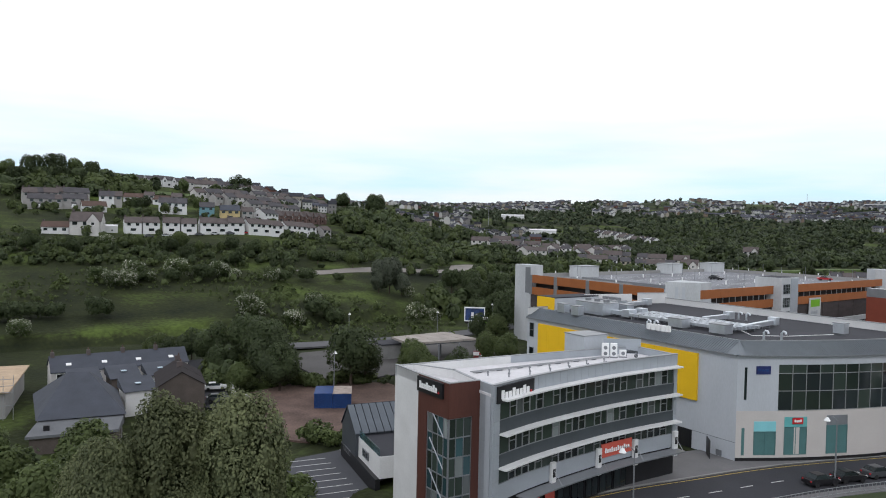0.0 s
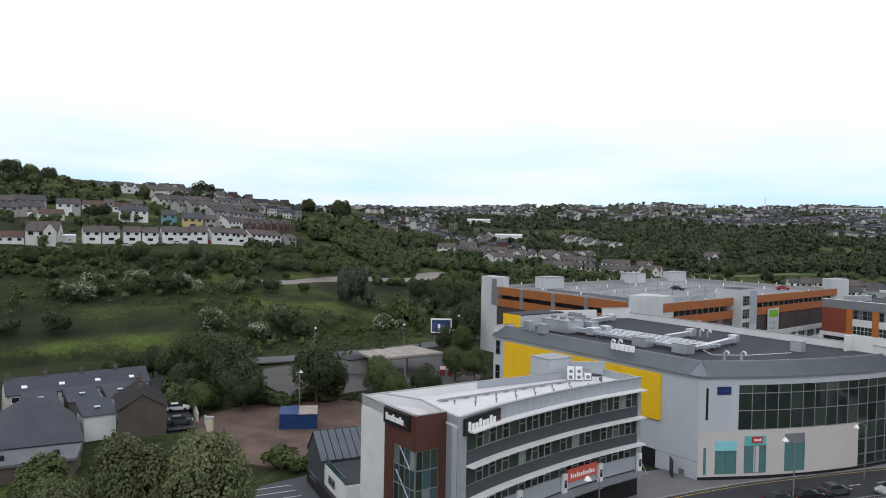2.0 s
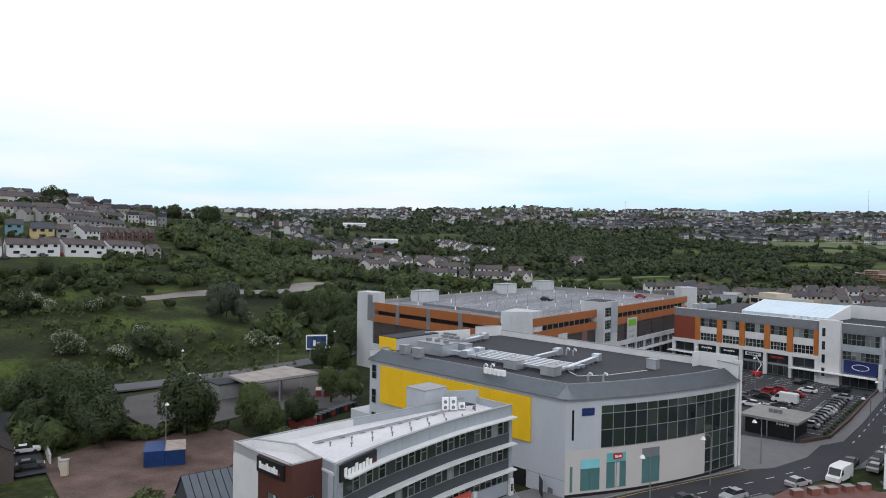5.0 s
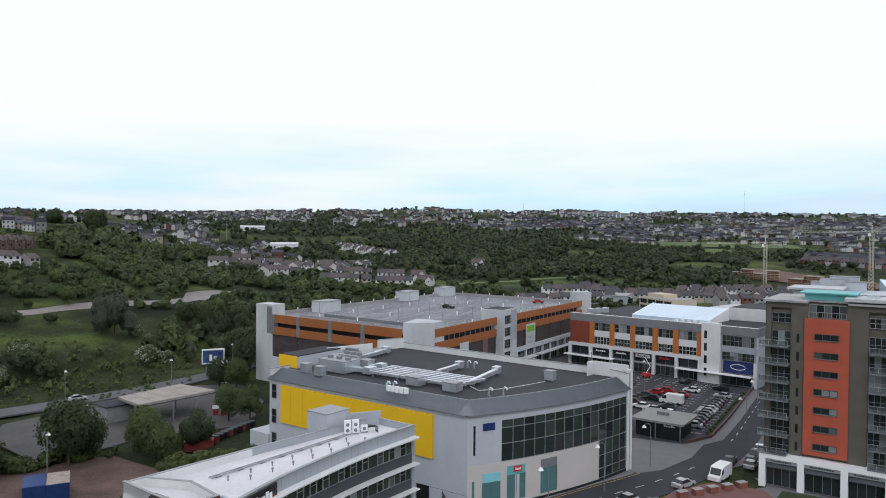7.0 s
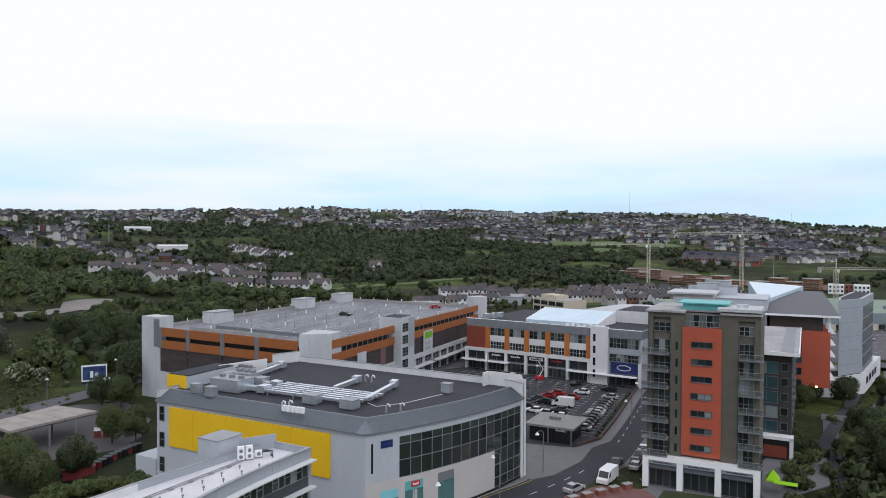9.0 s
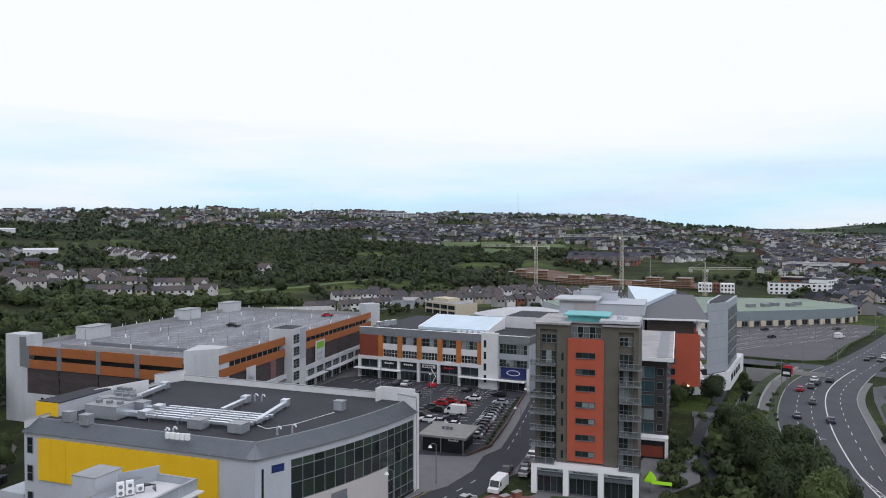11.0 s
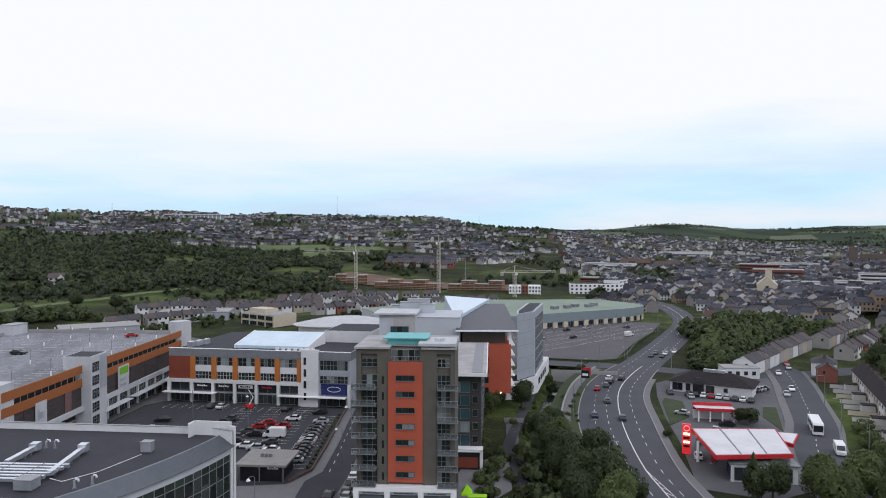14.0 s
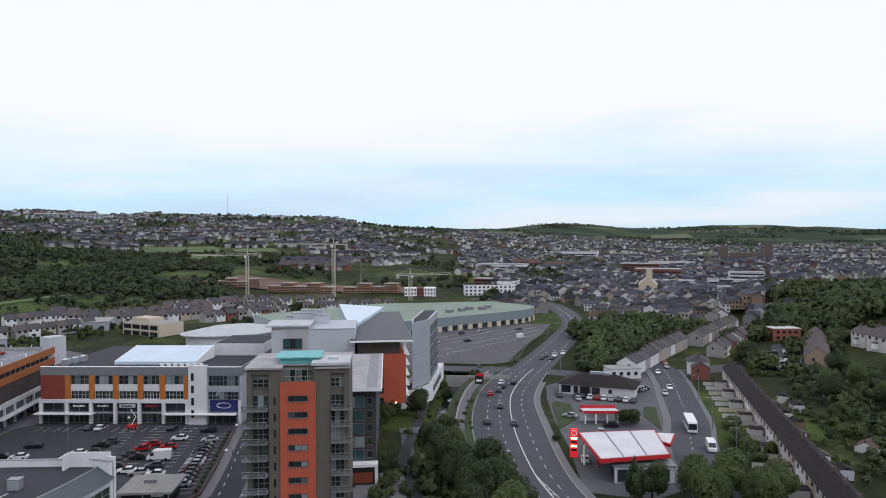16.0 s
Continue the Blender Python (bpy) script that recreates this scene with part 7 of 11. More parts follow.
sheet("garden_path", [(262, 172), (300, 160), (330, 140), (332, 143), (302, 164), (263, 175)], 0.05, PAVE, "pale path across the gardens", 0.1)


# ---- houses ----
def make_house(name, label, w, d, eave, ridge, wall_mat, roof_mat, cols=3, floors=2, chimney=1, porch=False, gable=False, hip=False, near=False, far=False):
    """A house at the origin: its front looks along -y."""
    o = thing(name, (0, 0, 0), label, "house")
    m = Mesh()
    x, y = w / 2, d / 2
    if hip:
        m.prism([(-x, -y), (x, -y), (x, y), (-x, y)], -3, eave)
    else:
        m.prism([(-x, -y), (x, -y), (x, y), (-x, y)], -3, eave, top=False)
        m.face((x, -y, eave), (x, y, eave), (x, 0, ridge))
        m.face((-x, y, eave), (-x, -y, eave), (-x, 0, ridge))
    part("wall", m, wall_mat, o)
    r = Mesh()
    e, t = 0.35, 0.16
    if hip:
        g = min(x, y) * 0.95
        E = [(-x - e, -y - e, eave), (x + e, -y - e, eave), (x + e, y + e, eave), (-x - e, y + e, eave)]
        G = [(-x + g, 0, ridge), (x - g, 0, ridge)]
        r.face(E[0], E[1], G[1], G[0]), r.face(E[1], E[2], G[1]), r.face(E[2], E[3], G[0], G[1]), r.face(E[3], E[0], G[0]), r.face(E[3], E[2], E[1], E[0])
    else:
        sl = (ridge - eave) / y
        for s in (-1, 1):
            a, b = s * (y + e), eave - e * sl
            q = [(-x - 0.2, a, b), (x + 0.2, a, b), (x + 0.2, 0, ridge + 0.05), (-x - 0.2, 0, ridge + 0.05)]
            up = [(p[0], p[1], p[2] + t) for p in q]
            if s > 0:
                q, up = q[::-1], up[::-1]
            r.face(*up), r.face(*q[::-1])
            r.face(q[0], q[1], up[1], up[0]), r.face(q[1], q[2], up[2], up[1]), r.face(q[3], q[0], up[0], up[3])
    part("roof", r, roof_mat, o)
    for k in range(chimney if near else min(1, chimney)):
        cx = (-x + 0.5) if k == 0 else (x - 0.5)
        c = part("chimney", Mesh().box(cx, 0, ridge - 1.0, 0.7, 1.0, 2.0), BRICK if k else TILEB, o)
        if near:
            part("chimney_pot", Mesh().cyl(cx, 0.2, ridge + 1.0, ridge + 1.45, 0.14, 6), TILER, c)
    if not near and not far and not hip and ridge > 6:
        for sx in (-1, 1):
            part("gable_window", Mesh().box(sx * x, y * 0.3, eave - 1.7, 0.10, 0.9, 1.2), GLASS, o)
    hs = eave / floors
    for f in range(floors):
        if far and f < floors - 1:
            continue
        nc = cols if near else (1 if f == 0 and floors > 1 else min(cols, 3 if w > 9 else 2))
        for k in range(nc):
            cx = -x + w * (k + 0.5) / nc
            if not near:
                part("window", Mesh().box(cx, -y, f * hs + 0.95, min(1.7, w / cols * 0.6) * (1.6 if nc == 1 else 1), 0.10, 1.25), GLASS, o)
                continue
            if f == 0 and k == cols // 2:
                part("door", Mesh().box(cx, -y, 0, 0.95, 0.12, 2.05), WOOD, o)
                continue
            ww, wh = min(1.5, w / cols * 0.6), 1.25
            z = f * hs + 0.9
            wd = part("window", Mesh().box(cx, -y, z, ww, 0.10, wh), LETTER, o)
            part("pane", Mesh().box(cx, -y - 0.03, z + 0.09, ww - 0.18, 0.10, wh - 0.18), GLASS, wd)
            if f == floors - 1 and k == 0:
                part("window", Mesh().box(cx, y, z, ww, 0.10, wh), GLASS, o)
    if porch and not far:
        part("porch", Mesh().box(0, -y - 0.7, 0, 2.2, 1.4, 2.3), LETTER, o)
        part("porch_roof", Mesh().prism([(-1.3, -y - 1.6), (1.3, -y - 1.6), (1.3, -y), (-1.3, -y)], 2.3, [2.4, 2.4, 3.0, 3.0]), roof_mat, o)
    if gable:
        gm = Mesh().prism([(x * 0.1, -y - 0.8), (x * 0.9, -y - 0.8), (x * 0.9, -y + 0.2), (x * 0.1, -y + 0.2)], -3, eave)
        gm.face((x * 0.1, -y - 0.8, eave), (x * 0.9, -y - 0.8, eave), (x * 0.5, -y - 0.8, ridge - 0.6))
        part("gable_bay", gm, wall_mat, o)
        gr = Mesh()
        for s in (-1, 1):
            p = [(x * 0.5 + s * x * 0.46, -y - 1.0, eave - 0.2), (x * 0.5, -y - 1.0, ridge - 0.45), (x * 0.5, 0, ridge - 0.45), (x * 0.5 + s * x * 0.46, -y * 0.1, eave - 0.2)]
            gr.face(*(p if s > 0 else p[::-1]))
        part("gable_roof", gr, roof_mat, o)
        wd = part("window", Mesh().box(x * 0.5, -y - 0.8, eave - 1.6, 1.3, 0.1, 1.2), LETTER, o)
        part("pane", Mesh().box(x * 0.5, -y - 0.84, eave - 1.5, 1.1, 0.1, 1.0), GLASS, wd)
    return o


BROWNW = mat("dark_brown_roughcast", (0.085, 0.070, 0.062), 0.95, vary=0.25, scale=0.5)
DULLG = mat("dull_grey_render", (0.31, 0.30, 0.29), 0.9, vary=0.15, scale=0.3)
DULLC = mat("dull_cream_render", (0.38, 0.33, 0.27), 0.9, vary=0.15, scale=0.3)
KINDS = {
    "brown_n": make_house("cottage", "old cottage with a dark brown gable and slate roof", 6.5, 8, 5.2, 7.6, BROWNW, SLATE, 2, 2, 1, near=True),
    "semi": make_house("semi_detached_house", "pale rendered semi-detached house with a brown tiled roof", 13.5, 8, 5.2, 7.9, PALEW, TILEB, 6, 2, 2, True),
    "semi2": make_house("semi_detached_house", "grey rendered semi-detached house with a dark slate roof", 12.5, 8, 5.2, 7.8, DULLG, SLATEF, 5, 2, 2, True),
    "white": make_house("terraced_house", "white rendered terraced house with a slate roof", 7.0, 8, 5.2, 7.7, WHITE, SLATEF, 3, 2, 1),
    "cream": make_house("terraced_house", "cream rendered terraced house with a slate roof", 6.5, 8, 5.4, 7.9, DULLC, SLATEF, 2, 2, 1),
    "grey": make_house("terraced_house", "grey rendered terraced house with a brown roof", 6.5, 8, 5.2, 7.6, DULLG, TILEB, 2, 2, 1),
    "brick": make_house("terraced_house", "red brick terraced house with a slate roof", 6.5, 8, 5.4, 8.0, BRICK, SLATEF, 2, 2, 1),
    "gable": make_house("gabled_house", "white house with a front gable and a brown roof", 11, 9, 5.0, 8.4, PALEW, TILEB, 3, 2, 1, gable=True),
    "bung": make_house("bungalow", "white bungalow with a brown tiled roof", 12, 9, 2.8, 5.4, WHITE, TILER, 4, 1, 1),
    "teal": make_house("detached_house", "teal rendered house with a slate roof", 8, 8, 5.2, 7.8, mat("teal_render", (0.13, 0.26, 0.30), 0.85), SLATEF, 3, 2, 1),
    "yellow": make_house("detached_house", "yellow rendered house with a slate roof", 10, 8, 5.2, 7.8, mat("yellow_render", (0.46, 0.36, 0.18), 0.85), SLATEB, 3, 2, 1),
    "red": make_house("brick_hall", "long red brick hall with a tiled roof", 22, 12, 5.5, 8.5, BRICK, TILER, 6, 2, 0),
    "hall": make_house("warehouse", "pale metal warehouse with a low grey roof", 34, 18, 6, 7.6, WHITE, ROOFW, 4, 1, 0),
    "white_n": make_house("terraced_house", "white rendered terraced house with a slate roof", 6.5, 8, 5.2, 7.6, WHITE, SLATE, 2, 2, 1, near=True),
    "cream_n": make_house("terraced_house", "cream rendered terraced house with a slate roof", 6.5, 8, 5.2, 7.6, DULLC, SLATE, 2, 2, 1, near=True),
    "grey_n": make_house("terraced_house", "grey rendered terraced house with a slate roof", 6.5, 8, 5.2, 7.6, PALEW, SLATE, 2, 2, 1, near=True),
    "row": make_house("terraced_house", "white rendered terraced house with a brown tiled roof", 7.4, 8, 5.0, 7.5, WHITE, TILEB, 3, 2, 1),
    "stepw": make_house("gabled_house", "white house with a front gable on the crest", 7.0, 9, 4.8, 7.6, WHITE, SLATEF, 2, 1, 0, gable=True),
    "stepg": make_house("gabled_house", "grey rendered house with a brown roof on the crest", 9.0, 8, 4.8, 7.6, PALEW, TILEB, 2, 1, 0, far=True),
    "gbrick": make_house("gabled_house", "brown brick house with a steep front gable", 7.2, 8, 4.6, 7.8, mat("dull_brown_brick", (0.135, 0.085, 0.075), 0.9, vary=0.2), TILEB, 2, 1, 0, gable=True),
    "hip": make_house("hipped_house", "white house with a hipped dark roof", 11, 9, 5.2, 8.0, WHITE, SLATEF, 3, 2, 1, hip=True),
}
KINDS.update({
    "semi_f": make_house("semi_detached_house", "pale rendered semi-detached house with a brown tiled roof", 13.5, 8, 5.2, 7.9, PALEW, TILEB, 6, 2, 2, far=True),
    "white_f": make_house("terraced_house", "white rendered terraced house with a slate roof", 7.0, 8, 5.2, 7.7, WHITE, SLATEF, 3, 2, 1, far=True),
    "cream_f": make_house("terraced_house", "cream rendered terraced house with a slate roof", 6.5, 8, 5.4, 7.9, DULLC, SLATEF, 2, 2, 1, far=True),
    "grey_f": make_house("terraced_house", "grey rendered terraced house with a brown roof", 6.5, 8, 5.2, 7.6, DULLG, TILEB, 2, 2, 1, far=True),
    "brick_f": make_house("terraced_house", "red brick terraced house with a slate roof", 6.5, 8, 5.4, 8.0, BRICK, SLATEF, 2, 2, 1, far=True),
    "cot_n": make_house("cottage", "white cottage with a grey slate roof", 6.5, 8, 5.2, 7.6, PALEW, SLATEB, 2, 2, 1, near=True),
})
KIND_USED = set()


def put_house(kind, x, y, turn, z=None, scale=1.0, group=""):
    if math.hypot(x, y) > 440 and kind + "_f" in KINDS:
        kind += "_f"
    if min(dist((x, y), p) for p in ROAD_END) < 15:      # keep off the road
        return None
    src = KINDS[kind]
    z = land(x, y) - 0.05 if z is None else z
    m = pose(x, y, z, 0, 0, turn)
    if kind not in KIND_USED:
        KIND_USED.add(kind)
        src.matrix_basis = m
        ob = src
    else:
        ob = copy_thing(src, m)
    ob.scale = (scale, scale, scale)
    if group:
        ob["group"] = group
    return ob


def house_row(x0, y0, x1, y1, n, kinds, scale=1.0, jitter=0.0, group="row of houses", flip=False):
    """Houses in a line from one end to the other, fronts to the right of the line."""
    ang = math.degrees(math.atan2(y1 - y0, x1 - x0)) + (180 if flip else 0)
    for k in range(n):
        t = (k + 0.5) / n
        x, y = x0 + (x1 - x0) * t, y0 + (y1 - y0) * t
        put_house(kinds[k % len(kinds)], x + random.uniform(-jitter, jitter), y + random.uniform(-jitter, jitter), ang + random.uniform(-2, 2) * (1 + jitter), scale=scale * random.uniform(0.96, 1.04), group=group)


# rows on the western hill: the white terrace in five short blocks above the scrub
for x0, y0, x1, y1, n in ((-285.4, 210.4, -277.6, 223.6, 2), (-277.0, 225.2, -267.6, 237.6, 2), (-268.0, 240.0, -257.2, 256.8, 3), (-256.4, 259.0, -251.0, 277.0, 3), (-253.0, 282.0, -250.0, 302.0, 3)):
    house_row(x0 - 4, y0 + 2, x1 - 4, y1 + 2, n, ("row",), 1.0, 0, "white hill terrace")
put_house("gable", -293, 197, 45, scale=1.15)
put_house("bung", -302, 188, 50, scale=0.9)
put_house("hall", -297, 206, 56, scale=0.42)
put_house("grey", -250, 309, 80, scale=0.9)
# the second line of detached houses
put_house("white", -331, 270, 50, scale=1.1)
put_house("white", -327, 276, 50, scale=1.1)
put_house("teal", -314, 284, 50)
put_house("yellow", -296, 284, 50, scale=1.05)
put_house("grey", -292, 293, 52)
house_row(-293, 316, -302, 372, 7, ("gbrick",), 0.9, 0.4, "gabled brick row")
house_row(-289, 300, -291, 313, 2, ("white",), 1.0, 0.5)
# slate-roofed houses under the hilltop trees
house_row(-392, 224, -380, 250, 5, ("grey", "semi2", "grey"), 1.05, 1.5, "slate-roofed hill row")
house_row(-376, 222, -364, 246, 4, ("semi2", "grey"), 1.0, 1.5, "slate-roofed hill row")
house_row(-366, 254, -360, 262, 2, ("white", "grey"), 1.1, 1)
put_house("bung", -352, 240, 62)
house_row(-372, 276, -352, 300, 4, ("bung", "grey"), 0.9, 1)
# rows stepping down the crest
house_row(-436, 312, -424, 368, 8, ("stepw",), 1.0, 0.5, "stepped row on the crest")
house_row(-408, 350, -400, 366, 3, ("semi", "stepg"), 1.0, 0.5)
house_row(-416, 372, -392, 404, 6, ("stepg", "semi2"), 0.95, 1, "stepped row on the crest")
house_row(-392, 396, -388, 478, 10, ("stepg", "stepg", "semi2"), 0.95, 1, "stepped row on the crest")
house_row(-366, 322, -360, 360, 5, ("semi", "semi2", "grey"), 0.95, 1.5, "hillside row")
house_row(-344, 316, -340, 366, 6, ("grey", "semi2", "semi"), 0.9, 1.5, "hillside row")
house_row(-366, 372, -358, 410, 4, ("semi2", "stepg", "grey"), 0.9, 1.5, "hillside row")
house_row(-352, 520, -340, 560, 4, ("semi2", "semi"), 1.1, 1.5, "hillside row")
house_row(-322, 322, -318, 366, 5, ("semi2", "grey"), 0.9, 1.5, "hillside row")
# the valley to the north
house_row(-238, 470, -176, 492, 6, ("semi", "white", "semi", "cream"), 1.0, 1)
house_row(-244, 522, -170, 545, 6, ("semi", "white", "semi"), 1.0, 2)
house_row(-160, 512, -110, 524, 5, ("white", "semi", "cream"), 1.0, 2)
house_row(-200, 470, -196, 560, 6, ("semi", "bung", "white"), 1.0, 4)
house_row(-173, 504, -160, 612, 7, ("white", "bung", "semi"), 1.0, 4)
house_row(-152, 456, -92, 476, 7, ("white", "semi", "white", "cream"), 1.0, 1)
put_house("gable", -84, 484, 0)
house_row(-186, 560, -150, 590, 4, ("semi", "white"), 1.0, 4)
house_row(-243, 797, -160, 734, 11, ("white", "white", "cream"), 1.0, 1)
house_row(-232, 770, -165, 716, 7, ("white", "semi"), 1.0, 2)
put_house("gable", -98, 530, 10)
put_house("gable", -64, 654, 5, scale=1.1)
put_house("hall", -290, 742, 20)
put_house("hall", -425, 970, 25)
house_row(-3, 453, 46, 466, 8, ("white", "grey", "cream", "white"), 0.95, 0.5)
house_row(50, 460, 113, 472, 9, ("grey", "white", "cream", "grey"), 0.95, 1)
house_row(20, 480, 120, 492, 10, ("white", "grey"), 0.95, 2)
house_row(130, 470, 175, 500, 6, ("white", "cream", "white"), 0.95, 1)
house_row(90, 520, 160, 535, 7, ("grey", "white"), 0.95, 2)
house_row(-20, 415, 40, 432, 9, ("grey", "white", "cream"), 0.9, 1.5)
house_row(100, 440, 160, 455, 8, ("grey", "white", "brick"), 0.9, 1.5)
house_row(60, 505, 150, 515, 10, ("grey", "white", "grey"), 0.9, 1.5)
house_row(160, 520, 215, 500, 7, ("white", "grey"), 0.9, 1.5)
house_row(175, 470, 240, 455, 8, ("grey", "cream", "white"), 0.9, 1.5)
# east: towards the town
house_row(304, 340, 330, 288, 6, ("white", "grey", "bung"), 1.1, 1.5, flip=False)
house_row(322, 352, 350, 296, 5, ("grey", "white"), 1.1, 2)
house_row(201, 190, 230, 204.2, 5, ("white", "white", "grey"), 0.92, 0.0, "terrace along the street", True)
house_row(230, 205.0, 272, 224, 7, ("grey", "cream", "grey", "white"), 0.98, 0.0, "terrace along the street", True)
house_row(280, 222, 356, 256, 11, ("grey", "cream", "white", "grey"), 0.95, 0.6, "terrace along the street", True)
house_row(262, 196, 336, 230, 10, ("grey", "white", "brick"), 0.95, 0.6, "terrace along the street")
house_row(368, 310, 420, 322, 7, ("cream", "white", "grey"), 1.0, 2)
house_row(356, 268, 450, 330, 10, ("grey", "white", "cream"), 1.0, 3)
house_row(350, 330, 460, 395, 11, ("grey", "cream", "white", "brick"), 1.0, 4)
house_row(400, 380, 470, 450, 9, ("grey", "white", "brick"), 1.0, 5)
put_house("hip", 230, 180, 40, scale=0.9)
put_house("brick", 220, 171, 42, scale=0.8)
put_house("bung", 182.5, 91.5, 15, scale=0.5)
house_row(336, 172, 320, 150, 3, ("semi", "white"), 1.0, 2)
house_row(398, 214, 425, 204, 4, ("hip", "white", "semi"), 1.0, 4)
house_row(436, 240, 470, 230, 4, ("white", "semi"), 1.0, 4)
house_row(278, 824, 350, 774, 13, ("brick", "brick", "grey"), 1.0, 0.6)
house_row(270, 802, 338, 752, 11, ("brick", "grey"), 1.0, 0.6)
house_row(392, 792, 500, 845, 9, ("semi2", "white"), 1.0, 3)
put_house("red", 575, 720, -40, scale=1.6)
put_house("red", 600, 690, -40, scale=1.4)
# the long slate-roofed terrace: yards to the street, one roof after another
for k in range(1, 20):
    t = k / 19
    x, y = 226.6 + (124.3 - 226.6) * t, 163.2 + (62.0 - 163.2) * t
    ob = put_house(("cream_n", "white_n", "cream_n", "grey_n")[(k * 3) % 4], x, y, 224.7, 0, 1.0, "long slate-roofed terrace")
    ob.scale = (1.165, 0.78, 1.02)
    if k % 2 == 0:
        ex = thing("back_extension", (x, y, 0), "low rendered lean-to behind the terrace", "extension", "terrace extensions")
        q = (x - 3.6, y + 3.6)
        part("wall", Mesh().box(*q, 0, 3.0, 3.4, 2.5, 44.7), PALEW, ex)
        part("roof", Mesh().box(*q, 2.5, 3.3, 3.7, 0.2, 44.7), SLATE, ex)
    yard = thing("yard_wall", (x, y, 0), "pale low garden wall between terrace yards", "garden wall", "terrace yard walls")
    p, q = (x - 2.4 - 2.6, y + 2.4 - 2.6), (x - 7.6 - 2.6, y + 7.6 - 2.6)
    part("wall", Mesh().wall(p, q, 0, 7.3, 0, 1.2, -0.1, 0.1), PALEW if k % 3 else CREAM, yard)
    part("coping", Mesh().wall(p, q, -0.05, 7.35, 1.2, 1.28, -0.14, 0.14), CONC, yard)

st = thing("low_white_store", (197, 187, 0), "low flat-roofed white store at the end of the terrace", "store")
part("wall", Mesh().prism([(190.5, 188.5), (201.5, 183.0), (205.0, 189.0), (194.0, 195.0)], 0, 3.6), WHITE, st)
part("roof", Mesh().prism([(190.2, 188.4), (201.6, 182.7), (205.3, 189.1), (194.0, 195.3)], 3.6, 3.85), CONC, st)
for k in range(4):
    window(st, (190.5, 188.5), (201.5, 183.0), 1.2 + k * 2.8, 2.6 + k * 2.8, 1.2, 2.6, 0.02, 1, 1, MIDG, [GLASS], 0.1)
# the long brown hall, the brick block and the sheds behind the terrace
hall = make_house("long_hall", "long brown gabled hall with a sand-coloured gable end", 74, 9.5, 3.6, 7.6, mat("sand_render", (0.30, 0.23, 0.17), 0.9, vary=0.15), TILEB, 6, 1, 0)
hall.matrix_basis = pose(313, 181, 0, 0, 0, 31)
blk = thing("brick_block", (334, 209, 0), "flat-roofed two-storey brick block", "building")
part("wall", Mesh().box(336, 212, 0, 14, 9, 6, -31), mat("orange_brick", (0.26, 0.10, 0.065), 0.9, vary=0.2), blk)
part("roof", Mesh().box(336, 212, 6, 14.6, 9.6, 0.35, -31), PALEW, blk)
for k in range(4):
    bx, by = 336 - 2.4 + (k - 1.5) * 3.0 * 0.857, 212 - 3.95 - (k - 1.5) * 3.0 * 0.515
    for f in range(2):
        part("window", Mesh().box(bx, by, 1.0 + f * 2.8, 1.5, 0.2, 1.3, -31), GLASS, blk)


def shed(x, y, w, d, h, turn, wall_mat, roof_mat):
    o = thing("garden_shed", (x, y, land(x, y)), "small garden shed with a low pitched roof", "shed", "sheds behind the terrace")
    z = land(x, y)
    c, q = math.cos(radians(turn)), math.sin(radians(turn))
    P = lambda a, b, e: (x + a * c - b * q, y + a * q + b * c, z + e)
    part("wall", Mesh().box(x, y, z - 0.3, w, d, h + 0.3, turn), wall_mat, o)
    m = Mesh()
    for s in (-1, 1):
        pts = [P(-w / 2 - 0.2, s * (d / 2 + 0.25), h - 0.05), P(w / 2 + 0.2, s * (d / 2 + 0.25), h - 0.05), P(w / 2 + 0.2, 0, h + d * 0.25), P(-w / 2 - 0.2, 0, h + d * 0.25)]
        m.face(*(pts if s < 0 else pts[::-1]))
        m.face(P(s * w / 2, -s * d / 2, h), P(s * w / 2, s * d / 2, h), P(s * w / 2, 0, h + d * 0.24))
    part("roof", m, roof_mat, o)
    dp = P(0.2 * w, -d / 2 - 0.02, 0)
    part("door", Mesh().box(dp[0], dp[1], z, 0.8, 0.08, 1.9, turn), WOOD, o)


for k, (x, y, w, d, h, tn) in enumerate(((193, 121, 6, 4, 2.3, 50), (200, 128, 4, 3, 2.2, 44), (205, 124, 5, 3, 2.2, 50), (163.5, 92.5, 4, 3, 2.2, 49), (187, 113, 4, 3, 2.1, 60), (177, 106, 3.4, 2.6, 2.1, 49), (212, 133, 4, 3, 2.2, 40), (221, 122, 4.5, 3, 2.2, 30), (158, 84, 3.6, 2.8, 2.2, 49), (233, 130, 5, 3, 2.3, 25))):
    shed(x, y, w, d, h, tn, (PALEW, WOOD, GREYW)[k % 3], (SLATE, TILEB)[k % 2])


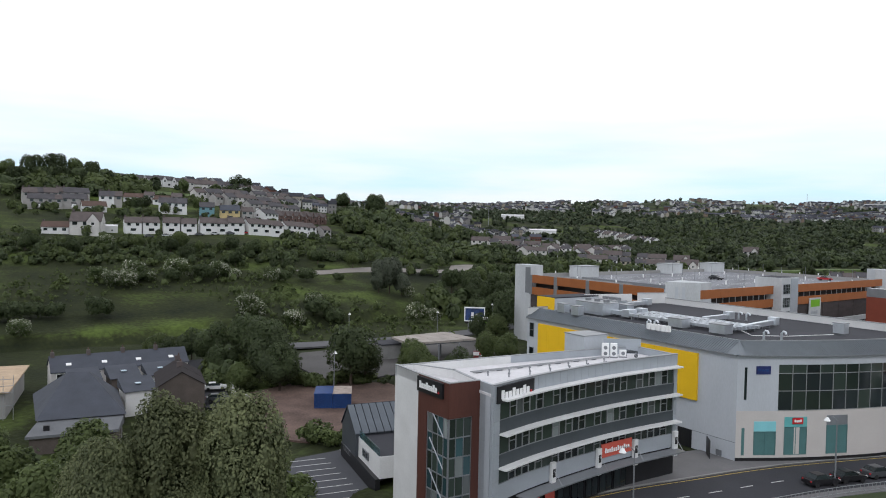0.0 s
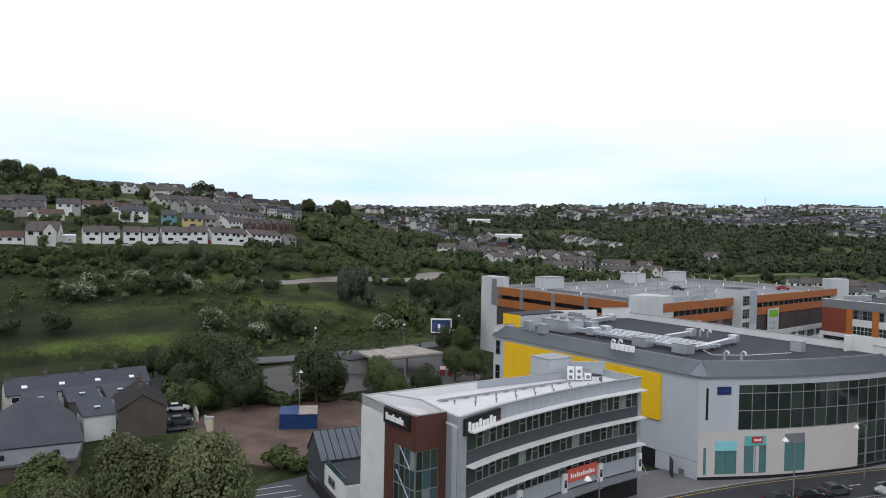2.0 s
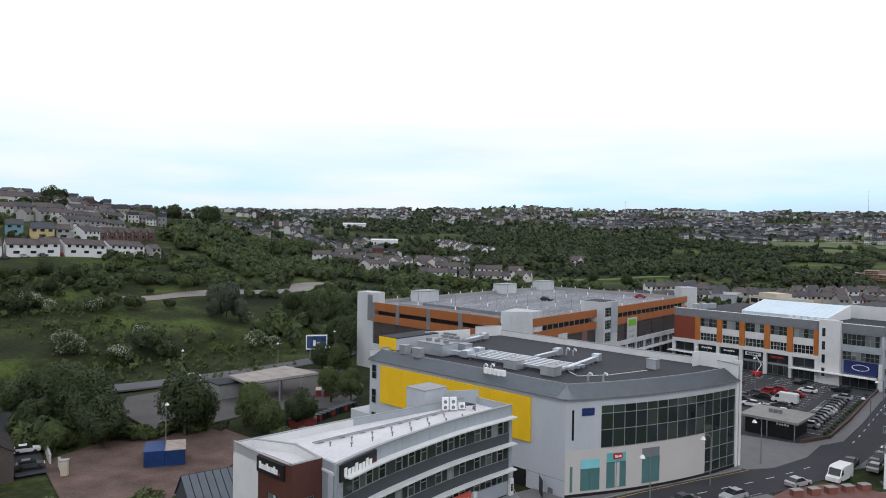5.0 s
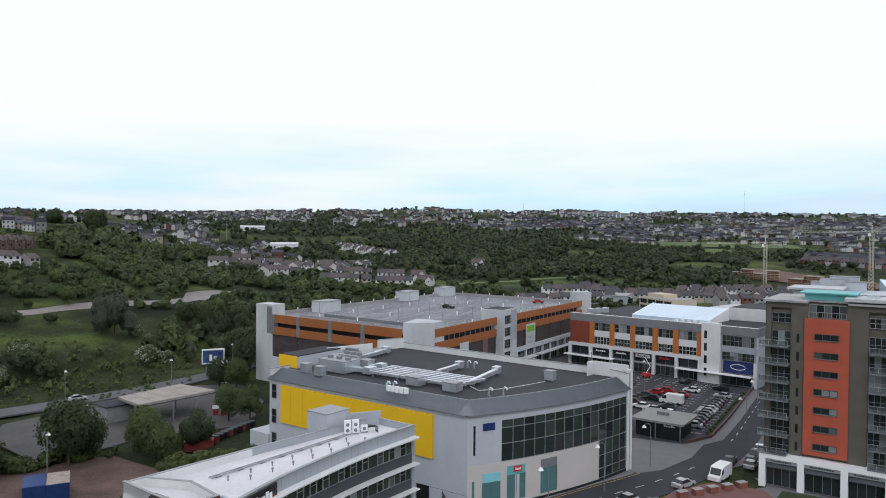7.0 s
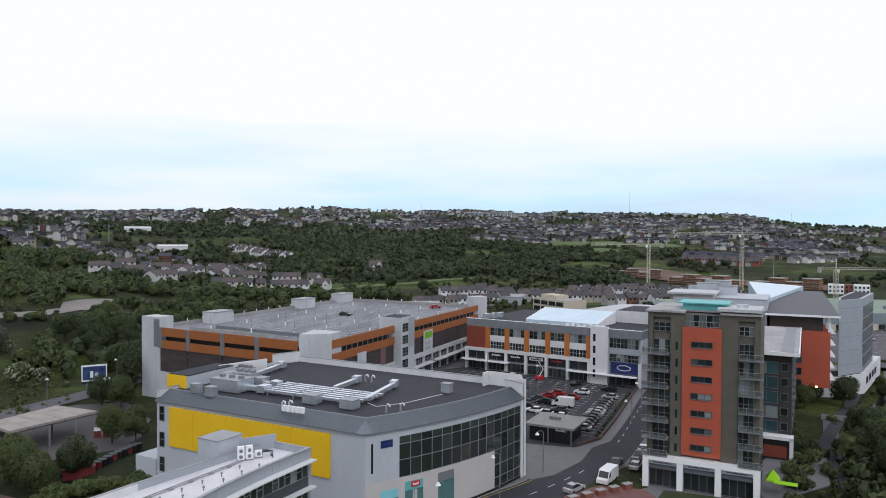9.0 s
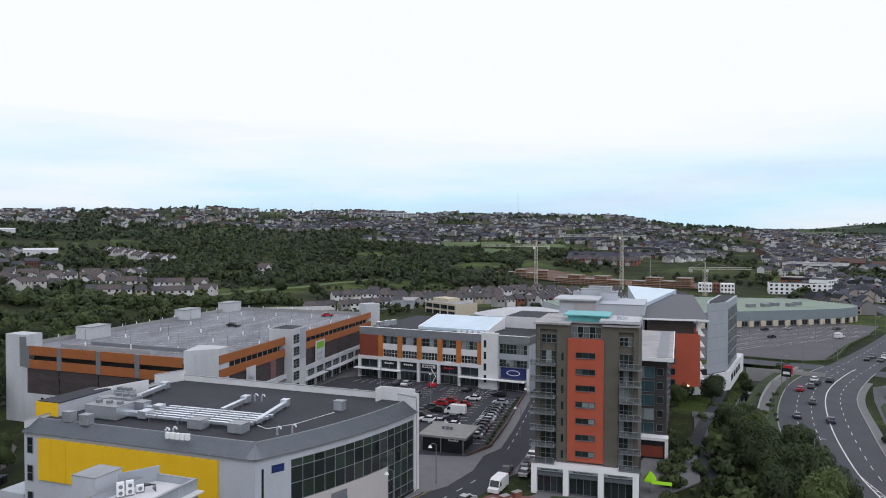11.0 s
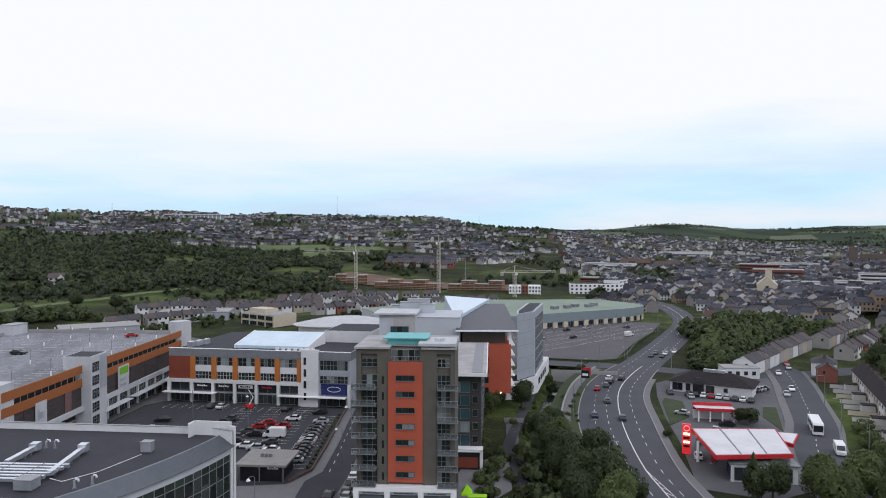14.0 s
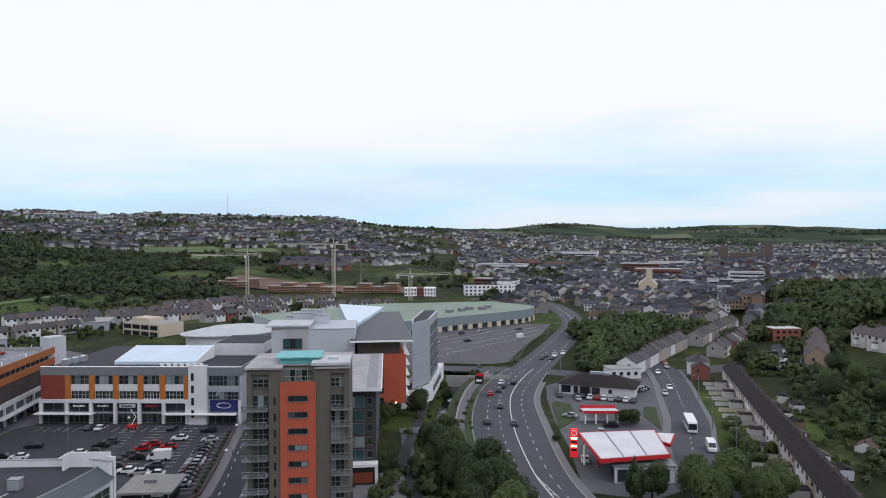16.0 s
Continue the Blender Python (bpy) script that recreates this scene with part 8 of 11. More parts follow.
# ---- cottages and hipped house beside the yard ----
def old_rows():
    # two cottage rows at right angles, the long roof split into the separate houses
    specs = ((-130.0, 83.4, "grey_n"), (-127.2, 89.0, "white_n"), (-124.4, 94.6, "grey_n"), (-121.6, 100.2, "white_n"))
    for k, (x, y, kd) in enumerate(specs):
        put_house("cot_n", x, y, 63.4, -2.9, 0.94, "cottage row")
        rl = thing("rooflight", (x + 1.9, y - 1.0, 3.1), "small white-framed rooflight in a slate roof", "rooflight", "cottage rooflights")
        part("kerb", Mesh().prism([(x + 1.5, y - 1.3), (x + 2.2, y - 1.65), (x + 2.6, y - 0.8), (x + 1.9, y - 0.45)], 2.6, [3.25, 2.95, 2.95, 3.25]), LETTER, rl)
    for k, (x, y) in enumerate(((-107.0, 90.5), (-101.8, 86.6))):
        put_house("brown_n", x, y, -36.5, -2.9, 0.96, "second cottage row")
    for k, (x, y) in enumerate(((-117.6, 86.6), (-114.6, 92.4), (-120.6, 80.6), (-106.6, 81.4))):
        e = thing("cottage_extension", (x, y, -3), "low white rear extension with a slate roof and rooflight", "extension", "cottage extensions")
        part("wall", Mesh().box(x, y, -3, 5.0, 5.4, 4.4, 65), WHITE if k % 2 else BROWNW, e)
        part("roof", Mesh().prism([along((x, y), (x + 0.42, y + 0.9), s, d) for s, d in ((-2.8, 3.0), (2.8, 3.0), (2.8, -2.8), (-2.8, -2.8))], 1.4, [1.5, 1.5, 3.0, 3.0]), SLATEB, e)
        part("rooflight", Mesh().box(x + 0.4, y - 0.2, 2.35, 0.9, 0.8, 0.12, 65), SKYL, e)
    h = thing("hipped_slate_hall", (-98, 60, -3), "low hall with a broad blue slate hipped roof", "hall")
    A, B, C, D = (-117.0, 69.6), (-101.6, 61.4), (-95.4, 70.2), (-109.5, 78.6)
    part("wall", Mesh().prism([A, B, C, D], -3, 1.15), DULLG, h)
    r1, r2 = (-107.4, 69.0, 6.2), (-105.0, 71.2, 6.2)
    m = Mesh()
    E = [(-118.0, 69.6, 1.1), (-101.6, 60.4, 1.1), (-94.4, 70.2, 1.1), (-109.5, 79.6, 1.1)]
    m.face(E[0], E[1], r1), m.face(E[1], E[2], r2, r1), m.face(E[2], E[3], r2), m.face(E[3], E[0], r1, r2), m.face(*E[::-1])
    part("roof", m, SLATEB, h, "broad blue slate hipped roof")
    part("lower_roof", Mesh().prism([(-102.0, 61.0), (-98.8, 57.2), (-91.6, 66.8), (-95.2, 70.4)], -0.4, [1.0, 0.0, 0.0, 1.0]), mat("grey_felt_roof", (0.12, 0.125, 0.135), 0.8), h)
    part("lower_wall", Mesh().prism([(-101.6, 61.2), (-98.8, 57.8), (-92.2, 66.8), (-95.4, 70.0)], -3, -0.3), BROWNW, h)
    for x, y in ((-98.6, 60.2), (-94.4, 65.6)):
        part("roof_vent", Mesh().box(x, y, 0.2, 0.8, 0.6, 0.8, 57), BLACK, h)
    s = thing("scaffolded_house", (-134, 68, -3), "half-built block house wrapped in scaffolding", "building site")
    part("wall", Mesh().prism([(-146, 70), (-128, 56), (-120.5, 66.5), (-138.5, 80)], -3, 1.6), CONC, s)
    part("deck", Mesh().prism([(-147, 70), (-128, 55), (-119.5, 66.5), (-138.5, 81)], 1.6, 1.9), mat("new_timber_deck", (0.42, 0.31, 0.21), 0.85, vary=0.2), s)
    for k in range(4):
        window(s, (-128, 56), (-120.5, 66.5), 1.0 + k * 3.0, 2.8 + k * 3.0, -1.6, 0.8, 0.02, 1, 1, BLACK, [GLASS], 0.1)
    for k in range(12):
        p = along((-128.6, 54.2), (-119.0, 67.0), k * 1.45)
        part("scaffold_pole", Mesh().cyl(*p, -3, 4.6 if k % 3 else 6.8, 0.05, 5), STEEL, s)
    for z in (-0.4, 1.8, 2.9, 4.0):
        part("scaffold_rail", Mesh().tube([(-128.6, 54.2, z), (-119.0, 67.0, z)], 0.05, 5), STEEL, s)
        part("scaffold_rail", Mesh().tube([(-147.5, 69, z), (-128.6, 54.2, z)], 0.05, 5), STEEL, s)
    for x, y, ln, tn in ((-94.6, 94.6, 3.0, -40), (-113.0, 108.5, 40, 140)):
        wl = thing("yard_boundary_wall", (x, y, -3), "pale boundary wall of the cottages", "wall")
        part("wall", Mesh().box(x, y, -3, ln, 0.3, 2.0, tn), PALEW, wl)
        part("coping", Mesh().box(x, y, -1.0, ln, 0.4, 0.1, tn), CONC, wl)


old_rows()


# ---- old filling station, billboard, containers ----
def old_station():
    o = thing("old_filling_station", (-86, 152, -2.3), "disused filling station with a flat stained canopy", "filling station")
    A, B, C, D = (-97.4, 148.4), (-88.5, 142.4), (-78.9, 159.4), (-90.8, 164.3)
    for k in range(5):
        t0, t1 = k / 5, (k + 1) / 5 - 0.006
        lp = lambda p, q, t: (p[0] + (q[0] - p[0]) * t, p[1] + (q[1] - p[1]) * t)
        part("canopy_panel", Mesh().prism([lp(A, D, t0), lp(A, D, t1), lp(B, C, t1), lp(B, C, t0)], 2.4, 2.95), mat("stained_pale_roof", (0.30, 0.27, 0.245), 0.9, vary=0.22, scale=0.3), o)
    part("canopy_edge", Mesh().prism([A, B, C, D], 2.2, 2.42), DARKG, o)
    for x, y in ((-90, 147), (-84, 149), (-81, 154), (-88, 157)):
        part("canopy_post", Mesh().box(x, y, -2.3, 0.4, 0.4, 4.5, 30), MIDG, o)
    part("shop", Mesh().box(-98, 150, -2.4, 9, 6, 3.6, 60), mat("grey_shop_wall", (0.22, 0.22, 0.215), 0.85), o)
    part("shop_roof", Mesh().box(-98, 150, 1.2, 9.6, 6.6, 0.25, 60), ROOFD, o)
    for x, y in ((-80.5, 165.0), (-79.0, 164.2)):
        p = thing("fuel_pump", (x, y, -2.3), "red and white fuel pump", "fuel pump", "old fuel pumps")
        part("body", Mesh().box(x, y, -2.2, 1.0, 0.7, 2.2, 30), RED, p)
        part("plinth", Mesh().box(x, y, -2.35, 1.4, 1.0, 0.15, 30), KERB, p)
        part("panel", Mesh().box(x - 0.3, y - 0.5, -1.6, 0.6, 0.4, 1.4, 30), LETTER, p)
    b = thing("billboard", (-100.5, 201, 0), "billboard with a blue and white poster", "billboard")
    P, Q = (-103.3, 199.4), (-97.6, 202.7)
    part("frame", Mesh().wall(P, Q, 0, 6.6, 1.0, 5.6, -0.4, 0), LETTER, b)
    part("poster", Mesh().wall(P, Q, 0.3, 6.3, 1.4, 5.2, 0, 0.05), mat("blue_poster", (0.03, 0.06, 0.16), 0.5, vary=0.8, scale=0.5), b)
    part("poster_shape", Mesh().wall(P, Q, 2.2, 3.0, 2.0, 3.9, 0.05, 0.08), LETTER, b)
    part("poster_shape", Mesh().wall(P, Q, 3.4, 4.3, 1.9, 3.4, 0.05, 0.08), GREYW, b)
    part("poster_shape", Mesh().wall(P, Q, 4.7, 6.0, 3.6, 4.6, 0.05, 0.08), BLUE, b)
    part("base_panel", Mesh().wall(P, Q, 0.2, 6.4, 0.3, 0.95, -0.3, -0.1), BLACK, b)
    for s in (1.2, 5.0):
        part("post", Mesh().wall(P, Q, s, s + 0.35, -3, 1.3, -0.4, -0.1), MIDG, b)
    t = thing("price_totem", (-92, 191, -2.4), "narrow green and white price totem", "totem sign")
    part("panel", Mesh().box(-92, 191, -2.4, 1.7, 0.5, 6.4, 20), WHITE, t)
    for k in range(3):
        part("price_bar", Mesh().box(-92 + 0.1, 190.72, -0.6 + 1.4 * k, 1.3, 0.1, 0.7, 20), MATS["green_sign"] if k != 1 else TEALD, t)
    for (x, y), tn, mt, lb, roof in (((-82.0, 102.6), 36, BLUEC, "blue corrugated shipping container", BLUEC), ((-79.25, 104.5), 36, BLUEC, "shipping container with a rusty pale roof", mat("rusty_pale_roof", (0.30, 0.25, 0.22), 0.8, vary=0.4, scale=0.8))):
        c = thing("shipping_container", (x, y, -2.4), lb + " on bare earth", "container", "two containers")
        part("body", Mesh().box(x, y, -2.4, 3.3, 6.1, 2.6, tn), mt, c)
        part("roof", Mesh().box(x, y, 0.2, 3.4, 6.2, 0.08, tn), roof, c)
        P = (x - 0.588 * 3.05 * -1 - 1.65 * 0.809, y - 0.809 * 3.05 - 1.65 * 0.588)
        Q = (P[0] + 3.3 * 0.809, P[1] + 3.3 * 0.588)
        for k in range(11):
            part("rib", Mesh().wall(P, Q, 0.05 + k * 0.3, 0.2 + k * 0.3, -2.3, 0.15, 0.0, 0.06), mt, c)
        for z in (-2.4, 0.05):
            part("frame_bar", Mesh().wall(P, Q, 0, 3.3, z, z + 0.15, 0.0, 0.09), mt, c)
    for x, y, col, lb in ((-50.5, 121.5, RUST, "dark red waste skip"), (-55.0, 119.0, YELLOW, "small yellow waste bin")):
        s = thing("waste_skip", (x, y, -2.2), lb + " in the yard", "skip")
        w = 3.6 if col is RUST else 1.5
        part("body", Mesh().prism([(x - w / 2, y - 0.8), (x + w / 2, y - 0.8), (x + w / 2, y + 0.9), (x - w / 2, y + 0.9)], -2.2, -0.7), col, s)
        part("rim", Mesh().box(x, y + 0.05, -0.7, w + 0.2, 1.9, 0.12), col, s)
    st = thing("stone_gate_pier", (-91, 92, -2.4), "cream gate pier at the edge of the bare lot", "gate pier")
    part("shaft", Mesh().box(-91, 92, -2.4, 1.0, 1.0, 2.4, 30), CREAM, st)
    part("cap", Mesh().box(-91, 92, 0, 1.2, 1.2, 0.2, 30), CONC, st)


old_station()


# ---- the building site with tower cranes, flats, church and other landmarks ----
def crane(x, y, z, h, jib, turn):
    o = thing("tower_crane", (x, y, z), "cream lattice tower crane above the building site", "crane", "tower cranes")
    m = Mesh()
    w = 1.1
    for sx in (-1, 1):
        for sy in (-1, 1):
            m.cyl(x + sx * w, y + sy * w, z, z + h, 0.16, 4)
    n = int(h / 2.6)
    for k in range(n):
        a, b = z + h * k / n, z + h * (k + 1) / n
        for sx, sy, ex, ey in ((-1, -1, 1, -1), (1, -1, 1, 1), (1, 1, -1, 1), (-1, 1, -1, -1)):
            m.tube([(x + sx * w, y + sy * w, a), (x + ex * w, y + ey * w, b)], 0.10, 4)
    part("mast", m, CRANE, o)
    c, s = math.cos(radians(turn)), math.sin(radians(turn))
    P = lambda t, d, dz: (x + c * t - s * d, y + s * t + c * d, z + h + dz)
    j = Mesh()
    for d, dz in ((-0.7, 0.4), (0.7, 0.4), (0, 1.7)):
        j.tube([P(-12, d, dz), P(jib, d, dz)], 0.13, 4)
    nj = int((jib + 12) / 2.6)
    for k in range(nj):
        t0, t1 = -12 + (jib + 12) * k / nj, -12 + (jib + 12) * (k + 1) / nj
        j.tube([P(t0, -0.7, 0.4), P((t0 + t1) / 2, 0, 1.7), P(t1, 0.7, 0.4)], 0.09, 4)
    part("jib", j, CRANE, o)
    part("counterweight", Mesh().box(*P(-10.5, 0, 0)[:2], z + h - 2.0, 2.5, 1.6, 2.4, turn), CONC, o)
    cabp = P(1.8, 1.0, 0)
    part("cab", Mesh().box(cabp[0], cabp[1], z + h - 1.8, 1.5, 1.5, 2.0, turn), LETTER, o)
    a = Mesh().tube([P(0, 0, 0), P(0, 0, 6)], 0.3, 4)
    a.tube([P(0, 0, 6), P(jib * 0.6, 0, 1.7)], 0.06, 4)
    a.tube([P(0, 0, 6), P(-11, 0, 1.2)], 0.06, 4)
    part("apex", a, CRANE, o)


crane(172, 592, 3, 33, 44, 172)
crane(229, 541, 1, 44, 48, 165)
crane(271, 486, 0, 21, 34, -12)


def landmarks():
    clay = mat("raw_orange_clay", (0.12, 0.074, 0.052), 0.95, vary=0.35, scale=0.05, fine=0.8)
    sheet_pts = [(148, 690), (205, 600), (285, 520), (330, 560), (280, 690), (210, 740)]
    base = Mesh()
    for i in range(13):
        for j in range(13):
            u, v = i / 12, j / 12
            p = np.array(sheet_pts[0]) * (1 - u) * (1 - v) + np.array(sheet_pts[2]) * u * (1 - v) + np.array(sheet_pts[3]) * u * v + np.array(sheet_pts[5]) * (1 - u) * v
            base.v.append((p[0], p[1], land(p[0], p[1]) + 0.8))
    for i in range(12):
        for j in range(12):
            a = i * 13 + j
            base.f.append((a, a + 13, a + 14, a + 1))
    solo("building_site", base, clay, "raw orange clay of a building site", "bare ground", kind="structure")
    for (x0, y0), (x1, y1), n, fl in (((160, 655), (198, 640), 4, 3), ((196, 612), (240, 566), 5, 3), ((246, 560), (282, 526), 4, 3)):
        for k in range(n):
            a = (x0 + (x1 - x0) * k / n, y0 + (y1 - y0) * k / n)
            b = (x0 + (x1 - x0) * (k + 0.93) / n, y0 + (y1 - y0) * (k + 0.93) / n)
            z = land(*a)
            o = thing("unfinished_block", (*a, z), "unfinished clay-block flats behind scaffolding", "building site", "unfinished blocks")
            L = dist(a, b)
            deck = mat("pale_scaffold_boards", (0.46, 0.34, 0.23), 0.85, vary=0.25)
            for f in range(2 + (k * 7 + int(x0)) % 2):
                zf = z + f * 2.9
                part("storey", Mesh().wall(a, b, 0, L, zf, zf + 2.5, -9, 0), MATS["clay_blockwork"] if "clay_blockwork" in MATS else mat("clay_blockwork", (0.22, 0.095, 0.055), 0.9, vary=0.3, scale=0.3, fine=2.0), o)
                part("slab", Mesh().wall(a, b, -0.2, L + 0.2, zf + 2.5, zf + 2.9, -9.2, 0.3), CONC, o)
                for q in (0.9, 2.4):
                    part("scaffold_deck", Mesh().wall(a, b, -0.5, L + 0.5, zf + q, zf + q + 0.22, 0.4, 1.5), deck, o)
            for q in range(4):
                part("scaffold_pole", Mesh().wall(a, b, L * q / 3 - 0.05, L * q / 3 + 0.07, z, zf + 4.0, 1.5, 1.62), STEEL, o)
    # white flats
    o = thing("white_flats", (365, 500, 1), "white four-storey flats with square windows", "apartment block")
    P, Q, R = (336, 506), (372, 486), (390, 498)
    for a, b, h in ((P, Q, 9.5), (Q, R, 12.5)):
        L = dist(a, b)
        part("wall", Mesh().wall(a, b, 0, L, 0, h, -14, 0), LETTER, o)
        part("roof", Mesh().wall(a, b, 0.4, L - 0.4, h, h + 0.2, -13.6, -0.4), ROOFD, o)
        n = int(L / 3.6)
        for f in range(int(h / 3)):
            for k in range(n):
                window(o, a, b, 0.8 + k * L / n, 2.6 + k * L / n, 1.0 + f * 3, 2.6 + f * 3, 0.02, 1, 1, MIDG, [GLASS], 0.15)
    o = thing("white_flats", (292, 507, 1), "white flats with a red middle bay", "apartment block")
    for dx, w, mt in ((-8, 10, LETTER), (0, 5, BRICK), (8, 10, LETTER)):
        c, d = 0.883, -0.469
        part("wall", Mesh().box(292 + dx * c, 507 + dx * d, 0, w, 10, 9.5, -28), mt, o)
        n = max(2, int(w / 2.4))
        for f in range(3):
            for k in range(n):
                q = dx + (k + 0.5) * w / n - w / 2
                part("window", Mesh().box(292 + q * c + 5.02 * d, 507 + q * d - 5.02 * c, 1.2 + f * 2.9, 1.2, 0.2, 1.5, -28), GLASS, o)
    # church, twin-towered cathedral, horizon hall, masts
    o = thing("church", (461, 412, 1), "cream gabled church with a square belfry", "church")
    part("nave", Mesh().box(466, 418, 0, 15, 26, 11, -48), CREAM, o)
    u = (0.669, -0.743)
    fr = (466 - 0.743 * 13, 418 - 0.669 * 13)
    m = Mesh()
    for s in (-1, 1):
        pts = [(fr[0] + s * 8 * u[0], fr[1] + s * 8 * u[1], 10.8), (fr[0], fr[1], 18), (fr[0] + 0.743 * 26, fr[1] + 0.669 * 26, 18), (fr[0] + s * 8 * u[0] + 0.743 * 26, fr[1] + s * 8 * u[1] + 0.669 * 26, 10.8)]
        m.face(*(pts if s > 0 else pts[::-1]))
    m.face((fr[0] - 7.5 * u[0], fr[1] - 7.5 * u[1], 11), (fr[0] + 7.5 * u[0], fr[1] + 7.5 * u[1], 11), (fr[0], fr[1], 17.8))
    part("roof", m, CREAM, o)
    part("belfry", Mesh().box(fr[0] + 6, fr[1] + 4, 0, 5, 5, 24, -48), CREAM, o)
    part("door", Mesh().box(fr[0] - 0.2, fr[1] - 0.2, 0, 3, 0.5, 4.5, -48), BLACK, o)
    part("rose_window", Mesh().box(fr[0] - 0.2, fr[1] - 0.2, 7, 2.4, 0.5, 3.5, -48), BLACK, o)
    o = thing("cathedral", (1150, 795, 4), "dark stone cathedral with two towers", "cathedral")
    stone = mat("brown_sandstone", (0.13, 0.10, 0.085), 0.9, vary=0.2)
    part("nave", Mesh().box(1150, 795, 0, 66, 20, 19, -55), stone, o)
    for x, y, h in ((1124, 829, 30), (1168, 769, 36)):
        part("tower", Mesh().box(x, y, 0, 13, 13, h, -55), stone, o)
        for sx, sy in ((-5, -5), (5, -5), (5, 5), (-5, 5)):
            part("pinnacle", Mesh().cyl(x + sx, y + sy, h, h + 5, 1.0, 5, 0.2), stone, o)
    o = thing("hilltop_hall", (60, 1640, 95), "long pale hall on the hilltop skyline", "hall")
    P, Q = (48, 1660), (170, 1655)
    z = land(110, 1657)
    part("wall", Mesh().wall(P, Q, 0, 125, z - 5, z + 8, -40, 0), mat("blue_grey_hall", (0.27, 0.30, 0.33), 0.6, vary=0.1), o)
    part("roof", Mesh().wall(P, Q, -3, 128, z + 8, z + 9.6, -44, 3), ROOFW, o)
    for k in range(14):
        part("buttress", Mesh().wall(P, Q, 4 + k * 8.6, 5.4 + k * 8.6, z - 5, z + 8, 0, 0.6), LETTER, o)
    o = thing("hilltop_store", (520, 1700, 80), "low domed store on the skyline", "hall")
    z = land(590, 1790)
    part("wall", Mesh().box(590, 1790, z - 4, 72, 30, 9, -10), GREYP, o)
    part("roof", Mesh().box(590, 1790, z + 5, 60, 26, 3, -10), GREYP, o)
    for x, y, h in ((480, 1830, 62), (935, 1900, 30), (-345, 720, 26), (-60, 1750, 26), (300, 640, 24), (700, 1360, 22)):
        z = land(x, y)
        o = thing("radio_mast", (x, y, z), "thin steel radio mast", "mast", "masts")
        part("shaft", Mesh().cyl(x, y, z, z + h, 0.5, 5, 0.15), STEEL, o)
        part("aerial", Mesh().box(x, y, z + h * 0.86, 1.2, 1.2, 1.6), MIDG, o)
    for x, y, w, d, h, mt in ((520, 700, 60, 30, 9, "w"), (640, 560, 50, 26, 12, "b"), (700, 640, 46, 22, 14, "b"), (760, 720, 60, 20, 10, "w"), (900, 760, 70, 30, 9, "w"), (560, 470, 44, 20, 9, "w"), (600, 430, 50, 16, 8, "w"), (820, 900, 80, 30, 10, "w"),
                              (480, 340, 30, 14, 7, "w"), (520, 320, 26, 16, 9, "w"), (420, 560, 60, 18, 7, "b"), (690, 480, 36, 18, 11, "w")):
        o = thing("town_building", (x, y, land(x, y)), "flat-roofed town building with rows of windows", "building", "town blocks")
        z = land(x, y)
        part("wall", Mesh().box(x, y, z - 2, w, d, h + 2, -50), {"w": WHITE, "b": BRICK}[mt], o)
        part("roof", Mesh().box(x, y, z + h, w + 0.6, d + 0.6, 0.4, -50), CONC, o)
        P = (x - 0.643 * w / 2 - 0.766 * d / 2, y + 0.766 * w / 2 - 0.643 * d / 2)
        Q = (P[0] + 0.643 * w, P[1] - 0.766 * w)
        for f in range(int(h / 3.4)):
            part("window_band", Mesh().wall(P, Q, 1, w - 1, z + 1.2 + f * 3.4, z + 2.8 + f * 3.4, 0.0, 0.1), GLASS, o)


landmarks()


# ---- the distant town: small gabled houses past counting ----
def town_mat(name, gain):
    m = bpy.data.materials.new(name)
    m.use_nodes = True
    n, l = m.node_tree.nodes, m.node_tree.links
    geo = n.new("ShaderNodeNewGeometry")
    ramp = n.new("ShaderNodeValToRGB")
    ramp.color_ramp.interpolation = "CONSTANT"
    e = ramp.color_ramp.elements
    e[0].color = (0.70, 0.69, 0.67, 1)
    e[1].position, e[1].color = 0.34, (0.46, 0.41, 0.34, 1)
    for pos, c in ((0.48, (0.30, 0.29, 0.285, 1)), (0.70, (0.19, 0.085, 0.065, 1)), (0.76, (0.82, 0.82, 0.81, 1)), (0.93, (0.30, 0.22, 0.16, 1))):
        k = e.new(pos)
        k.color = c
    for q in e:
        q.color = (*[v * gain for v in q.color[:3]], 1)
    l.new(geo.outputs["Random Per Island"], ramp.inputs["Fac"])
    l.new(ramp.outputs["Color"], n["Principled BSDF"].inputs["Base Color"])
    n["Principled BSDF"].inputs["Roughness"].default_value = 0.9
    return m


